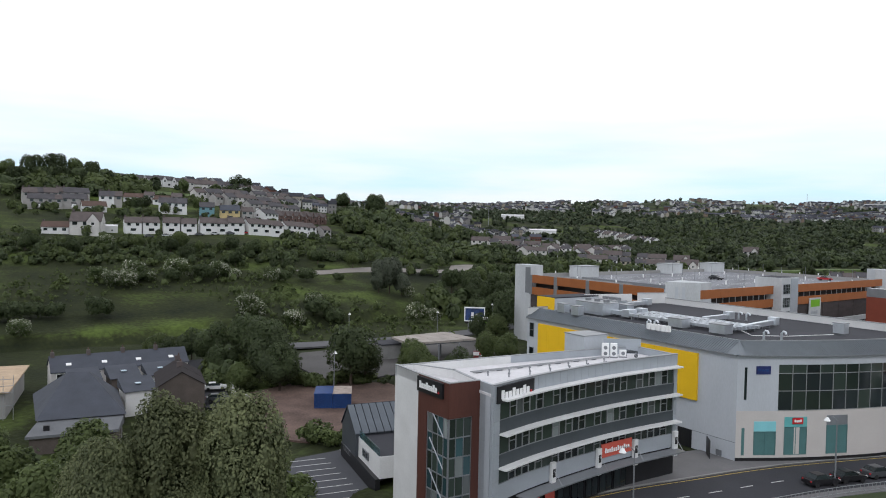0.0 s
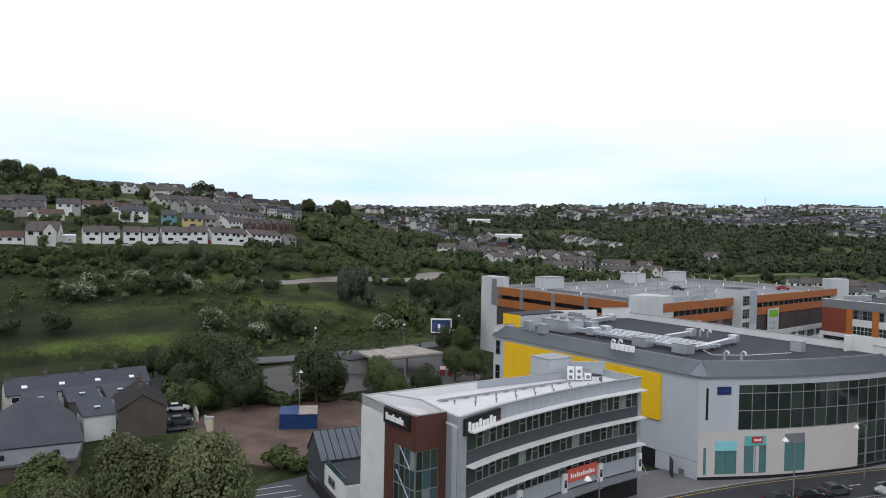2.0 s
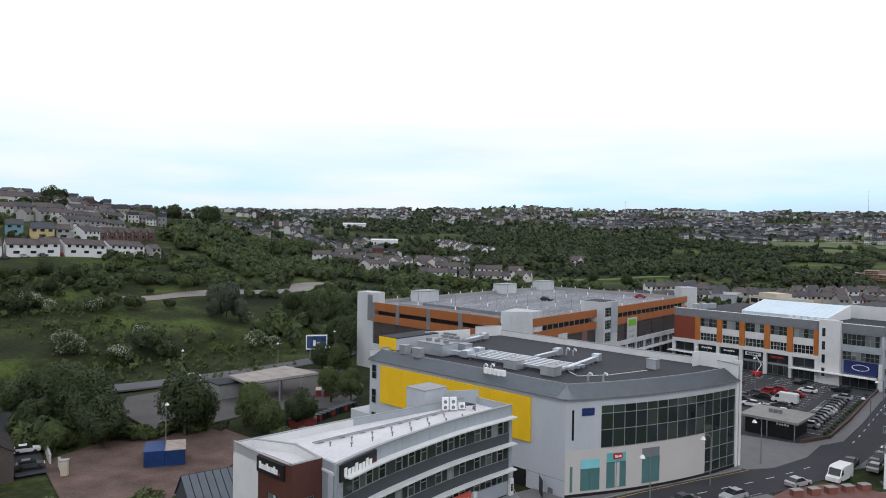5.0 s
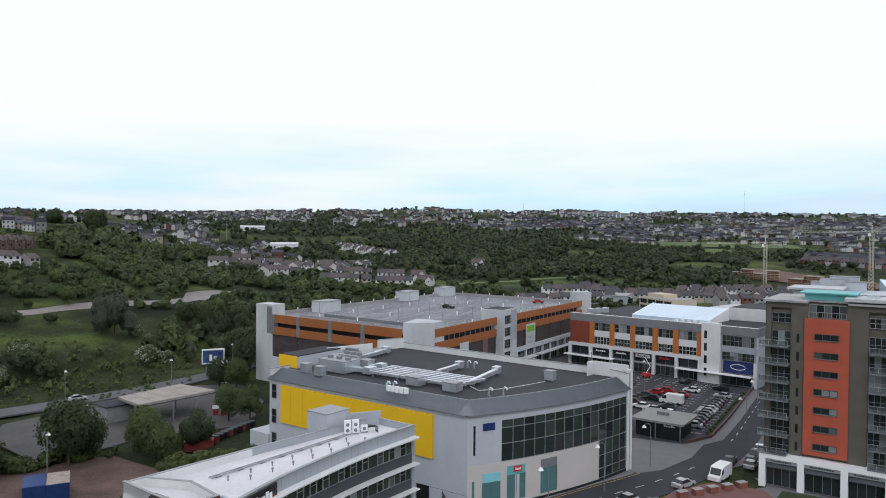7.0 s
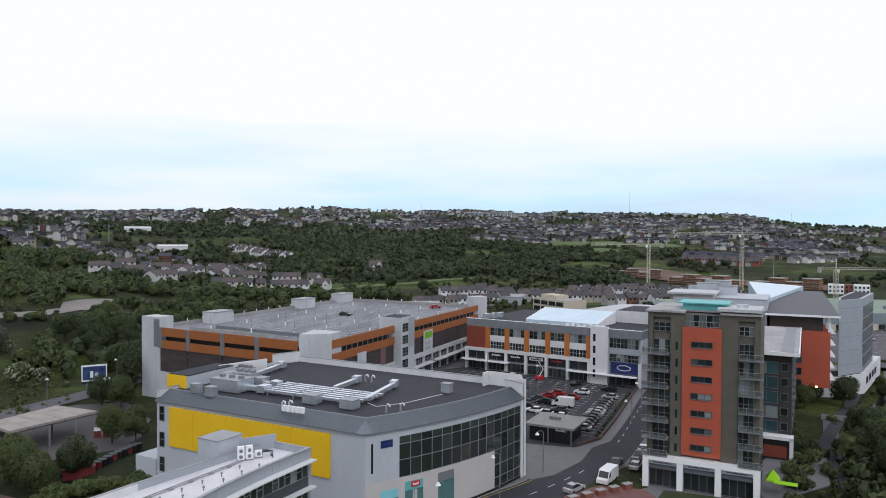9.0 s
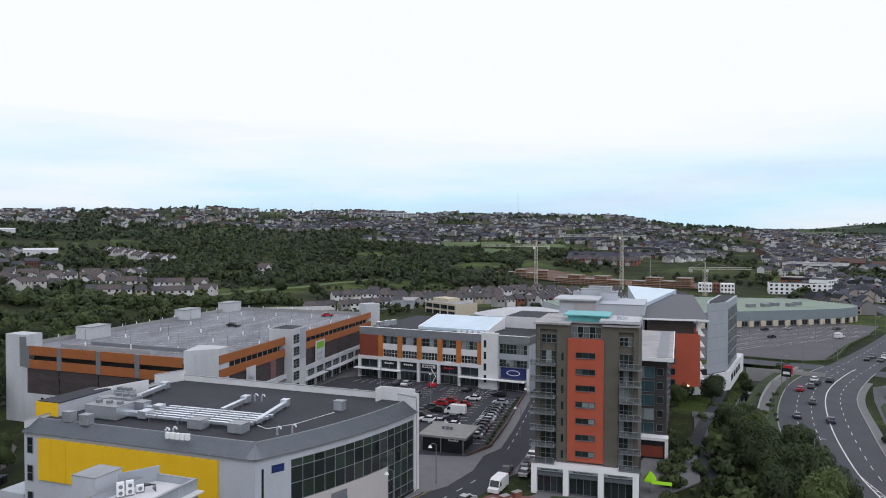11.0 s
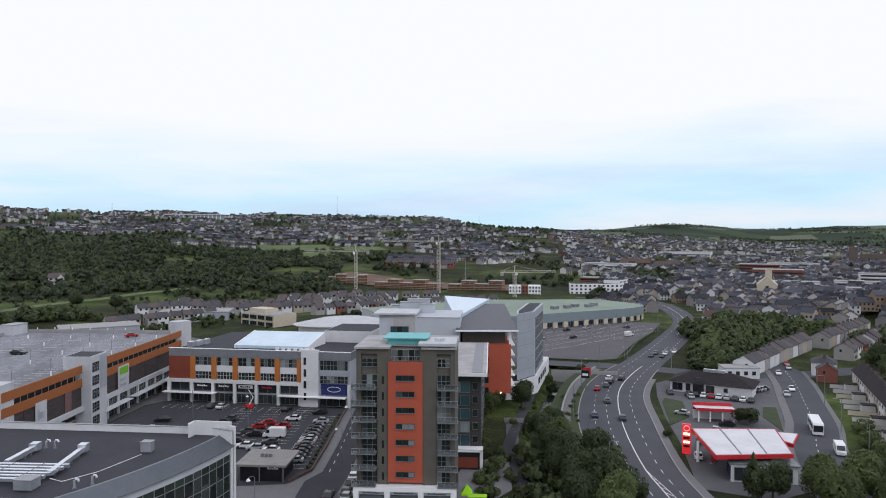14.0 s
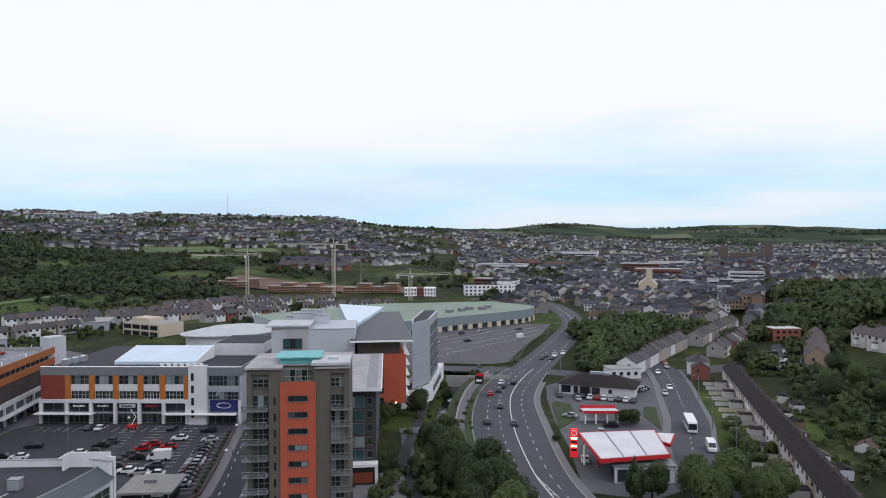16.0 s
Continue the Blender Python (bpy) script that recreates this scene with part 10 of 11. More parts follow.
# ---- woods and hedges past counting ----
def woods(name, label, spots, templates, leaf, soft=0.75):
    """Many crowns in one sheet of clumps."""
    V, N = [], []
    rg = random.Random(31)
    round_to = {}
    for t in templates:
        q = t.reshape(-1, 4, 3)
        flat = np.cross(q[:, 2] - q[:, 0], q[:, 3] - q[:, 1])
        flat = np.repeat(flat / np.linalg.norm(flat, axis=1)[:, None], 4, 0)
        out = t - np.array((0, 0, 2.0))
        out = out / np.linalg.norm(out, axis=1)[:, None]
        flat *= np.sign((flat * out).sum(1))[:, None] * 0.45
        round_to[id(t)] = flat + out * soft
    for x, y, s in spots:
        t = rg.choice(templates)
        a = rg.uniform(0, 6.283)
        c, q = math.cos(a) * s, math.sin(a) * s
        h = s * rg.uniform(0.8, 1.2)
        z = land(x, y)
        V.append(np.stack((t[:, 0] * c - t[:, 1] * q + x, t[:, 0] * q + t[:, 1] * c + y, t[:, 2] * h + z), 1))
        w = round_to[id(t)]
        N.append(np.stack((w[:, 0] * c / s - w[:, 1] * q / s, w[:, 0] * q / s + w[:, 1] * c / s, w[:, 2]), 1))
    v = np.concatenate(V)
    k = len(v) // 4
    me = bpy.data.meshes.new(name)
    me.vertices.add(len(v))
    me.vertices.foreach_set("co", v.ravel())
    me.loops.add(len(v))
    me.loops.foreach_set("vertex_index", np.arange(len(v), dtype=np.int32))
    me.polygons.add(k)
    me.polygons.foreach_set("loop_start", np.arange(0, len(v), 4, dtype=np.int32))
    me.polygons.foreach_set("loop_total", np.full(k, 4, dtype=np.int32))
    me.materials.append(leaf)
    me.update(calc_edges=True)
    w = np.concatenate(N)
    me.normals_split_custom_set_from_vertices((w / np.linalg.norm(w, axis=1)[:, None]).astype(np.float32))
    return tagged(new(name, me), label, "woods", kind="stuff")


def template(seed, n, size, lobes=9):
    m = crown_mesh(seed, n, 3.6, 3.4, size, lobes, core=False, ragged=0.25)
    big = crown_mesh(seed + 50, n // 3, 2.6, 2.6, size * 2.2, lobes, core=False, ragged=0.2)
    v = np.array(m.v + big.v)
    v[:, 2] += 3.2
    return v


SCRUBT = [template(s, 40, 1.4, 6) for s in (81, 82, 83)]
NEART = [template(s, 84, 1.4) for s in (61, 62, 63, 64)]
FART = [template(s, 36, 2.5, 6) for s in (71, 72, 73, 74)]
TINYT = [template(s, 16, 2.8, 4) for s in (91, 92, 93)]
wr = random.Random(5)


def scatter(a0, a1, r0, r1, n, s0, s1, patch=0.0, scale=0.006, off=0.0):
    out = []
    tries = 0
    while len(out) < n and tries < n * 12:
        tries += 1
        az, r = radians(wr.uniform(a0, a1)), math.sqrt(wr.uniform(r0 * r0, r1 * r1))
        x, y = r * math.sin(az), r * math.cos(az)
        if noise.noise((x * scale, y * scale, 5.5 + off)) < patch:
            continue
        out.append((x, y, wr.uniform(s0, s1)))
    return out


near_woods = (scatter(-37, -28, 395, 480, 300, 0.8, 1.4, -0.35) + scatter(-60, -34, 470, 600, 90, 0.4, 0.9, -0.1, 0.02) + scatter(-27, -15, 312, 480, 420, 0.7, 1.3, -0.3) + scatter(-62, -38, 290, 338, 520, 0.25, 0.6, -0.45, 0.02) + scatter(-62, -50, 340, 470, 50, 0.4, 0.8, -0.3, 0.02) + scatter(-62, -36, 372, 520, 120, 0.35, 0.75, -0.05, 0.02) + scatter(-15, 0, 420, 560, 60, 0.6, 1.1, -0.1)
              + scatter(57, 70, 405, 520, 400, 1.0, 1.8, -0.7) + scatter(58, 72, 300, 400, 45, 0.6, 1.2, 0.0, 0.02) + scatter(61, 72, 210, 300, 70, 0.4, 0.8, 0.0, 0.02))


def fill(poly, n, s0, s1):
    """Trees inside a polygon."""
    out = []
    xs, ys = [p[0] for p in poly], [p[1] for p in poly]
    while len(out) < n:
        x, y = wr.uniform(min(xs), max(xs)), wr.uniform(min(ys), max(ys))
        inside = False
        for (ax, ay), (bx, by) in zip(poly, poly[1:] + poly[:1]):
            if (ay > y) != (by > y) and x < (bx - ax) * (y - ay) / (by - ay) + ax:
                inside = not inside
        if inside:
            out.append((x, y, wr.uniform(s0, s1)))
    return out


near_woods += fill([(208, 219), (250, 230), (300, 247), (318, 262), (322, 292), (306, 308), (268, 274), (220, 234)], 150, 0.9, 1.45)
near_woods += fill([(60, 100), (80, 94), (96, 124), (92, 144), (78, 138)], 110, 0.4, 0.8) + fill([(96, 146), (110, 160), (134, 196), (142, 212), (136, 214), (112, 188), (98, 166)], 55, 0.1, 0.22) + fill([(58, 104), (66, 112), (72, 130), (80, 146), (76, 152), (66, 134)], 40, 0.15, 0.35)
near_woods += fill([(-116, 100), (-104, 108), (-106, 118), (-118, 122), (-128, 118)], 24, 0.4, 0.8) + fill([(-86, 124), (-80, 122), (-66, 136), (-70, 140)], 14, 0.15, 0.3)
near_woods += fill([(352, 345), (364, 352), (384, 420), (378, 430)], 25, 0.7, 1.1)
near_woods += fill([(340, 190), (372, 196), (380, 230), (352, 226)], 30, 0.8, 1.2) + fill([(215, 128), (250, 110), (300, 140), (250, 158)], 60, 0.35, 0.8) + fill([(150, 62), (185, 70), (215, 110), (190, 118)], 45, 0.3, 0.7)
near_woods += fill([(-75, 20), (-54, 26), (-60, 36), (-72, 44), (-92, 56), (-96, 40)], 90, 0.3, 0.62) + fill([(-58, 44), (-50, 52), (-60, 66), (-72, 60)], 40, 0.15, 0.4)
near_woods += fill([(-230, 395), (-150, 405), (-70, 425), (-20, 440), (-30, 462), (-90, 448), (-150, 446), (-225, 440)], 230, 0.6, 1.15) + fill([(-140, 225), (-108, 218), (-104, 300), (-130, 330), (-152, 300)], 90, 0.6, 1.15)
near_woods += fill([(-262, 365), (-252, 432), (-200, 436), (-182, 385), (-166, 330), (-190, 318), (-225, 330)], 240, 0.6, 1.15) + fill([(-196, 250), (-150, 280), (-132, 326), (-158, 316), (-184, 296), (-204, 268)], 110, 0.25, 0.7) + scatter(-61.5, -52, 470, 520, 110, 1.0, 1.6, -0.9)
near_woods += fill([(-165, 330), (-110, 345), (-60, 395), (-80, 422), (-150, 405)], 110, 0.4, 0.95)
near_woods += fill([(200, 209), (230, 217), (262, 229), (242, 238), (206, 228)], 60, 0.5, 1.0)
near_woods += fill([(194, 197), (226, 214), (268, 234), (260, 244), (218, 226), (190, 206)], 90, 0.55, 0.95)
near_woods += scatter(-43, -33, 298, 405, 260, 0.3, 0.75, -0.5) + fill([(590, 770), (700, 830), (800, 760), (700, 640), (620, 660)], 150, 1.0, 1.7)
near_woods += fill([(-40, 372), (20, 388), (40, 408), (36, 428), (-24, 440)], 60, 0.3, 0.7)
near_woods += fill([(262, 226), (345, 262), (338, 274), (256, 240)], 45, 0.6, 1.0)
near_woods += fill([(237, 164), (262, 148), (268, 152), (243, 168)], 60, 0.16, 0.3) + fill([(150, 78), (196, 128), (222, 140), (262, 146), (240, 112), (180, 66)], 210, 0.1, 0.34) + fill([(226, 118), (246, 124), (246, 136), (230, 134)], 30, 0.3, 0.6)
near_woods += fill([(312, 214), (330, 216), (326, 232), (308, 226)], 16, 0.9, 1.3) + fill([(252, 166), (264, 166), (270, 182), (258, 186)], 14, 0.8, 1.2) + fill([(238, 244), (262, 262), (290, 300), (276, 300), (246, 272)], 50, 0.8, 1.2)
near_woods += fill([(-262, 372), (-262, 455), (-300, 500), (-340, 505), (-330, 440), (-300, 380)], 95, 1.1, 2.0) + fill([(-300, 500), (-258, 470), (-262, 560), (-300, 590)], 40, 1.0, 1.7)


def clear_of(spots, polys, line=(), wide=0.0, arcs=()):
    """Leave out what would stand on open meadow, beside a track or in a cleared arc."""
    out = []
    for x, y, q in spots:
        r, az = math.hypot(x, y), math.degrees(math.atan2(x, y))
        if any(ax < x < bx and ay < y < by for ax, ay, bx, by in polys) or any(a0 < az < a1 and r0 < r < r1 for a0, a1, r0, r1 in arcs):
            continue
        if any(math.hypot(x - px, y - py) < wide + q * 3 for px, py in line):
            continue
        out.append((x, y, q))
    return out


TRACK = spline([(-206, 212), (-197, 233), (-184, 262), (-175, 292), (-170, 322), (-168, 350)], 8)
CLEARED = ((-41, -34.6, 284, 330), (-28.9, -25.2, 322, 408))
near_woods = clear_of(near_woods, (), TRACK + spline(RAILWAY, 10), 4.5, CLEARED)
woods("hillside_woods", "dense broadleaf woods and scrub on the slopes", near_woods[::2], NEART, LEAF_B, 0.4)
woods("mixed_woods", "fresh green woods and scrub on the slopes", near_woods[1::2], NEART, LEAF_C, 0.4)
hill_scrub = scatter(-62, -28, 200, 300, 1000, 0.06, 0.22, -0.15, 0.02) + scatter(-62, -30, 205, 300, 120, 0.3, 0.55, 0.1, 0.02)
hill_scrub = clear_of(hill_scrub, (), TRACK, 4.5, CLEARED)
woods("hillside_scrub", "brambles and low scrub on the rough hillside", hill_scrub, SCRUBT, LEAF_C)
OPEN = ((165, 1010, 275, 1135), (290, 1030, 345, 1085), (205, 940, 250, 1000), (300, 1180, 380, 1290))
mid_woods = (scatter(-36, -14, 470, 900, 520, 0.6, 1.2, -0.2, 0.008) + scatter(-2, 22, 385, 540, 230, 0.3, 0.7, -0.2, 0.02) + scatter(-14, 15, 585, 1050, 3500, 0.45, 1.2, -0.30, 0.011) + scatter(-14, 15, 560, 1050, 260, 0.8, 1.25, -0.1, 0.011, 7.0) + scatter(-16, 10, 490, 600, 210, 0.25, 0.6, -0.1, 0.015) + scatter(15, 34, 660, 1150, 380, 0.6, 1.1, 0.08, 0.008)
             + scatter(36, 62, 700, 1500, 420, 0.6, 1.1, 0.15, 0.01) + scatter(-60, -36, 520, 900, 260, 0.7, 1.2, 0.0, 0.01) + scatter(38, 41.5, 640, 900, 130, 1.0, 1.6, -0.7) + scatter(35, 38, 560, 760, 60, 0.8, 1.2, -0.4))
mid_woods = clear_of(mid_woods, OPEN, spline(RAILWAY, 10), 10.0, ((-7.5, -1.5, 470, 520),))
woods("valley_woods", "wide green woods on the valley side", mid_woods[::3], FART, LEAF_V)
woods("valley_thickets", "softer green thickets on the valley side", [(x, y, q * 0.8) for x, y, q in mid_woods[1::3]], FART, LEAF_E)
woods("valley_coppice", "dark green coppice on the valley side", mid_woods[2::3], FART, LEAF_M)
far_woods = (scatter(-62, 34, 1000, 2300, 3200, 0.5, 1.3, -0.05, 0.006, 2.0) + scatter(34, 68, 1000, 3000, 800, 0.5, 1.2, 0.0, 0.006, 3.0) + scatter(34, 68, 2600, 4500, 2200, 0.7, 1.5, 0.1, 0.004, 3.0)
             + scatter(8, 36, 1150, 1900, 700, 0.6, 1.2, 0.05, 0.005, 4.0) + scatter(-36, 12, 1500, 1950, 420, 0.5, 1.0, -0.6) + scatter(-32, 9, 960, 1450, 1900, 0.5, 1.1, -0.3, 0.008, 1.0))
woods("far_woods", "far tree belts and hedgerows", clear_of(far_woods, OPEN), TINYT, LEAF_E)


# ---- vehicles ----
def paint(name, c, rough=0.3):
    return mat("car_paint_" + name, c, rough, 0.1, vary=0.05, bump=0.0, spec=0.6)


def make_car(label, body_mat, kind="car", lite=False):
    """A vehicle at the origin, nose to +x."""
    name = {"car": "car", "van": "van", "bus": "bus"}[kind]
    o = thing(name, (0, 0, 0), label, name)
    if kind == "car":
        L, W, prof, roof = 4.3, 1.75, [(-2.15, 0.35), (-2.15, 0.85), (-1.95, 0.98), (-1.5, 1.02), (0.95, 0.98), (1.95, 0.80), (2.15, 0.62), (2.15, 0.35)], [(-1.75, 1.0), (-1.25, 1.42), (0.1, 1.46), (0.95, 0.98)]
    elif kind == "van":
        L, W, prof, roof = 5.6, 2.0, [(-2.8, 0.4), (-2.8, 2.35), (-2.6, 2.5), (1.0, 2.5), (1.5, 2.3), (2.1, 1.25), (2.75, 1.05), (2.8, 0.4)], None
    else:
        L, W, prof, roof = 10.5, 2.5, [(-5.25, 0.4), (-5.25, 3.0), (-5.0, 3.25), (4.9, 3.25), (5.2, 2.8), (5.25, 0.4)], None

    def extrude(pf, w, m, taper=0.0):
        i, n = len(m.v), len(pf)
        for s in (-1, 1):
            for x, z in pf:
                k = 1 - taper * (z - pf[0][1])
                m.v.append((x, s * w / 2 * k, z))
        for k in range(n):
            j = (k + 1) % n
            m.f.append((i + k, i + n + k, i + n + j, i + j))
        m.f.append(tuple(range(i, i + n)))
        m.f.append(tuple(range(i + n, i + 2 * n))[::-1])
        return m

    shell = extrude(prof, W, Mesh())
    if roof:
        extrude([(-1.22, 1.43), (-1.15, 1.49), (0.05, 1.51), (0.12, 1.47)], W * 0.74, shell)
    part("body", shell, body_mat, o)
    if roof:
        part("cabin", extrude(roof, W * 0.93, Mesh(), 0.22), GLASS, o, "dark car windows")
    elif kind == "van":
        part("windscreen", extrude([(1.0, 1.35), (1.05, 2.16), (1.56, 2.12), (2.06, 1.28)], W * 1.01, Mesh()), GLASS, o)
        part("screen_glass", extrude([(1.56, 2.24), (1.60, 2.27), (2.15, 1.30), (2.10, 1.27)], W * 0.85, Mesh()), GLASS, o)
    else:
        for s in (-1, 1):
            part("window_band", Mesh().box(0, s * 1.24, 1.6, 9.6, 0.06, 1.05), GLASS, o)
        part("windscreen", Mesh().box(5.2, 0, 1.1, 0.10, 2.2, 1.6), GLASS, o)
    for x in (-L * 0.31, L * 0.31):
        for s in (-1, 1):
            r = 0.33 if kind != "bus" else 0.48
            part("wheel", Mesh().tube([(x, s * (W / 2 - 0.2), r), (x, s * (W / 2 + 0.02), r)], r, 10), TYRE, o)
    for s in (() if lite else (-1, 1)):
        part("headlight", Mesh().box(L / 2 - 0.02, s * W * 0.36, 0.62, 0.08, 0.34, 0.16), LETTER, o)
        part("tail_light", Mesh().box(-L / 2 + 0.02, s * W * 0.38, 0.68, 0.08, 0.24, 0.18), RED, o)
    return o


CARS = {
    "black": make_car("black car parked on asphalt", paint("black", (0.012, 0.012, 0.014))),
    "grey": make_car("dark grey car parked on asphalt", paint("grey", (0.06, 0.065, 0.07))),
    "silver": make_car("silver car parked on asphalt", paint("silver", (0.38, 0.39, 0.40))),
    "white": make_car("white car parked on asphalt", paint("white", (0.72, 0.72, 0.72))),
    "red": make_car("red car parked on asphalt", paint("red", (0.36, 0.012, 0.016))),
    "blue": make_car("dark blue car parked on asphalt", paint("blue", (0.02, 0.035, 0.075))),
    "van": make_car("white panel van parked on asphalt", paint("white", (0.72, 0.72, 0.72)), "van"),
    "bus": make_car("white single-deck coach on the street", paint("white", (0.72, 0.72, 0.72)), "bus"),
}
for ky, col in (("black", (0.012, 0.012, 0.014)), ("grey", (0.06, 0.065, 0.07)), ("silver", (0.38, 0.39, 0.40)), ("white", (0.72, 0.72, 0.72)), ("red", (0.36, 0.012, 0.016))):
    CARS[ky + "_f"] = make_car(ky + " car standing on asphalt far off", paint(ky, col), "car", True)
CAR_USED = set()


def park(kind, x, y, turn, z=0.02, group="parked cars"):
    if math.hypot(x, y) > 185 and kind + "_f" in CARS:
        kind += "_f"
    m = pose(x, y, z, 0, 0, turn)
    if kind in CAR_USED:
        ob = copy_thing(CARS[kind], m)
    else:
        CAR_USED.add(kind)
        ob = CARS[kind]
        ob.matrix_basis = m
    ob["group"] = group
    return ob


pick = random.Random(4)
DULL = ("black", "grey", "black", "silver", "blue", "grey", "black")
# lot: the row against the wall, the middle rows, the row before the shops
for k in range(13):
    a = along((32.5, 151.5), (52.5, 197), 3.0 + k * 2.75)
    if k not in (11,):
        park("silver" if k in (0,) else pick.choice(DULL), a[0] - 2.4, a[1] + 2.2, 156, group="cars in the parking lot")
for kd, x, y in (("van", 30.7, 178.0), ("white", 22.6, 172.0), ("silver", 24.8, 169.2), ("black", 21.0, 176.5), ("grey", 28.8, 172.6), ("black", 26.5, 181.0), ("grey", 25.0, 184.5), ("red", 31.2, 190.8), ("red", 28.2, 188.0), ("red", 34.2, 186.0), ("white", 38.2, 192.4), ("grey", 21.5, 180.2),
                 ("white", 14.2, 192.2), ("black", 20.0, 196.5), ("grey", 22.4, 199.0), ("white", 12.0, 189.2), ("black", 17.6, 191.4), ("black", 5.2, 205.0), ("white", 1.8, 196.5), ("black", -1.8, 199.0), ("red", -3.2, 192.0), ("black", -5.8, 195.4), ("white", -8.2, 186.5), ("black", 46.5, 196.0), ("white", 27.8, 166.2), ("black", 2.6, 178.4), ("silver", 5.2, 175.6), ("black", 8.0, 172.4), ("grey", -1.6, 181.6), ("white", 10.6, 178.0), ("black", 13.0, 175.0), ("red", 15.8, 171.8), ("grey", 8.2, 181.0)):
    park(kd, x, y, 156 + pick.uniform(-3, 3), group="cars in the parking lot")
for kd, s in (("white", 20.5), ("grey", 17.4), ("black", 40.8), ("silver", 21.0)):
    c = along((7.8, 231.0), (56.6, 199.6), s, 6.4)
    park(kd, *c, 57 + pick.uniform(-3, 3), group="cars before the shops")
lift = thing("boom_lift", (29, 210.5, 0), "small red boom lift before the shops", "lift platform")
part("chassis", Mesh().box(29, 210.5, 0.3, 2.2, 1.6, 1.0, -30), RED, lift)
part("boom", Mesh().tube([(29, 210.5, 1.2), (30.2, 211.0, 3.2), (28.8, 210.6, 5.6)], 0.14, 5), LETTER, lift)
for dx in (-0.7, 0.7):
    part("wheel", Mesh().tube([(29 + dx, 209.6, 0.35), (29 + dx, 209.9, 0.35)], 0.35, 9), TYRE, lift)
# parked along the street, van, moving traffic as it stands at most times
for kd, x, y, t in (("van", 29.4, 123.4, 236), ("silver", 36.4, 130.6, 62), ("black", 33.2, 132.4, 65), ("grey", 37.0, 133.2, 65), ("black", 39.0, 137.4, 66), ("white", 40.8, 141.0, 66), ("silver", 12.4, 109.4, 225), ("black", 2.2, 101.4, 45), ("grey", 5.6, 105.4, 45), ("black", -0.8, 98.0, 45), ("silver", 22.6, 118.5, 45)):
    park(kd, x, y, t, group="cars in the street")
for kd, x, y, t in (("red", 137.7, 190.7, 50), ("grey", 143.5, 193.6, 48), ("black", 155.2, 200.7, 42), ("grey", 130.4, 175.3, 55), ("blue", 116.6, 162.5, 60), ("silver", 106.2, 144.8, 62), ("silver", 96.4, 123.7, 66), ("red", 100.4, 141.3, 63), ("black", 148.2, 197.6, 44), ("white", 151.5, 203.0, 42), ("blue", 122.0, 157.0, 57),
                    ("white", 205.0, 236.0, 222), ("black", 199.0, 231.0, 222), ("silver", 208.5, 240.0, 222), ("grey", 202.0, 238.5, 222), ("white", 212.0, 238.5, 222), ("black", 196.0, 234.0, 222), ("grey", 290.0, 318.0, 50)):
    park(kd, x, y, t, group="traffic on the road")
for k in range(12):
    p = along((258, 162), (310, 197), 6 + k * 4.2, 3.0 if k % 3 else -3.0)
    park(pick.choice(("black", "silver", "white", "white", "grey")), *p, 122, group="cars behind the gardens")
park("bus", 161.0, 128.0, 226, 0.04, "traffic in the street")
park("van", 149.6, 112.4, 226, 0.04, "traffic in the street")
for kd, x, y in (("white", 196, 165), ("silver", 188, 160), ("white", 214, 186), ("silver", 226, 192), ("red", 232, 198)):
    park(kd, x, y, 226, 0.04, "traffic in the street")
for k in range(9):
    p = along((163.0, 176.5), (175.0, 160.5), 1 + k * 2.3, 4.5)
    park(pick.choice(("black", "grey", "silver", "red", "black", "white")), *p, 38, group="cars at the restaurant")
for k in range(6):
    park(pick.choice(("grey", "black", "silver")), 178.5 + k * 1.9, 167.5 - k * 0.6 + k * 1.0, 125, group="cars at the restaurant")
for kd, x, y, t in (("grey", 156.0, 177.0, 60), ("silver", 141, 155, 120), ("black", 143.5, 140.8, 140), ("white", 117, 123, 50), ("silver", 137.0, 138.0, 40), ("silver", 158, 170, 60), ("grey", 139.0, 96.0, 20), ("black", 143, 94, 20)):
    park(kd, x, y, t, group="cars at the forecourt")
for k in range(9):
    park(pick.choice(("white", "silver", "black", "grey")), 258 + (k % 5) * 6.5, 165 + (k // 5) * 9 + (k % 5) * 0.8, 70, group="cars behind the terrace")
for kd, x, y in (("van", 226, 287), ("black", 196, 292), ("grey", 244, 312), ("white", 180, 296), ("silver", 222, 318), ("black", 208, 316)):
    park(kd, x, y, 20, group="cars at the shopping centre")
park("red", -3.1, 262.0, 15, 16.12, "cars on the deck")
park("black", -33.0, 236.3, -25, 16.12, "cars on the deck")
for kd, x, y in (("black", -132, 141), ("silver", -118, 163), ("grey", -98.6, 92.4), ("white", -106, 98.6), ("black", -110, 102)):
    park(kd, x, y, 48, -2.15, "cars below the hill")
for k in range(14):
    t = k / 13
    x, y = -277 + 28 * t, 205 + 100 * t
    park(pick.choice(("white", "silver", "grey", "red")), x + 3, y, 64, land(x + 3, y) + 0.1, "cars at the hill terrace")


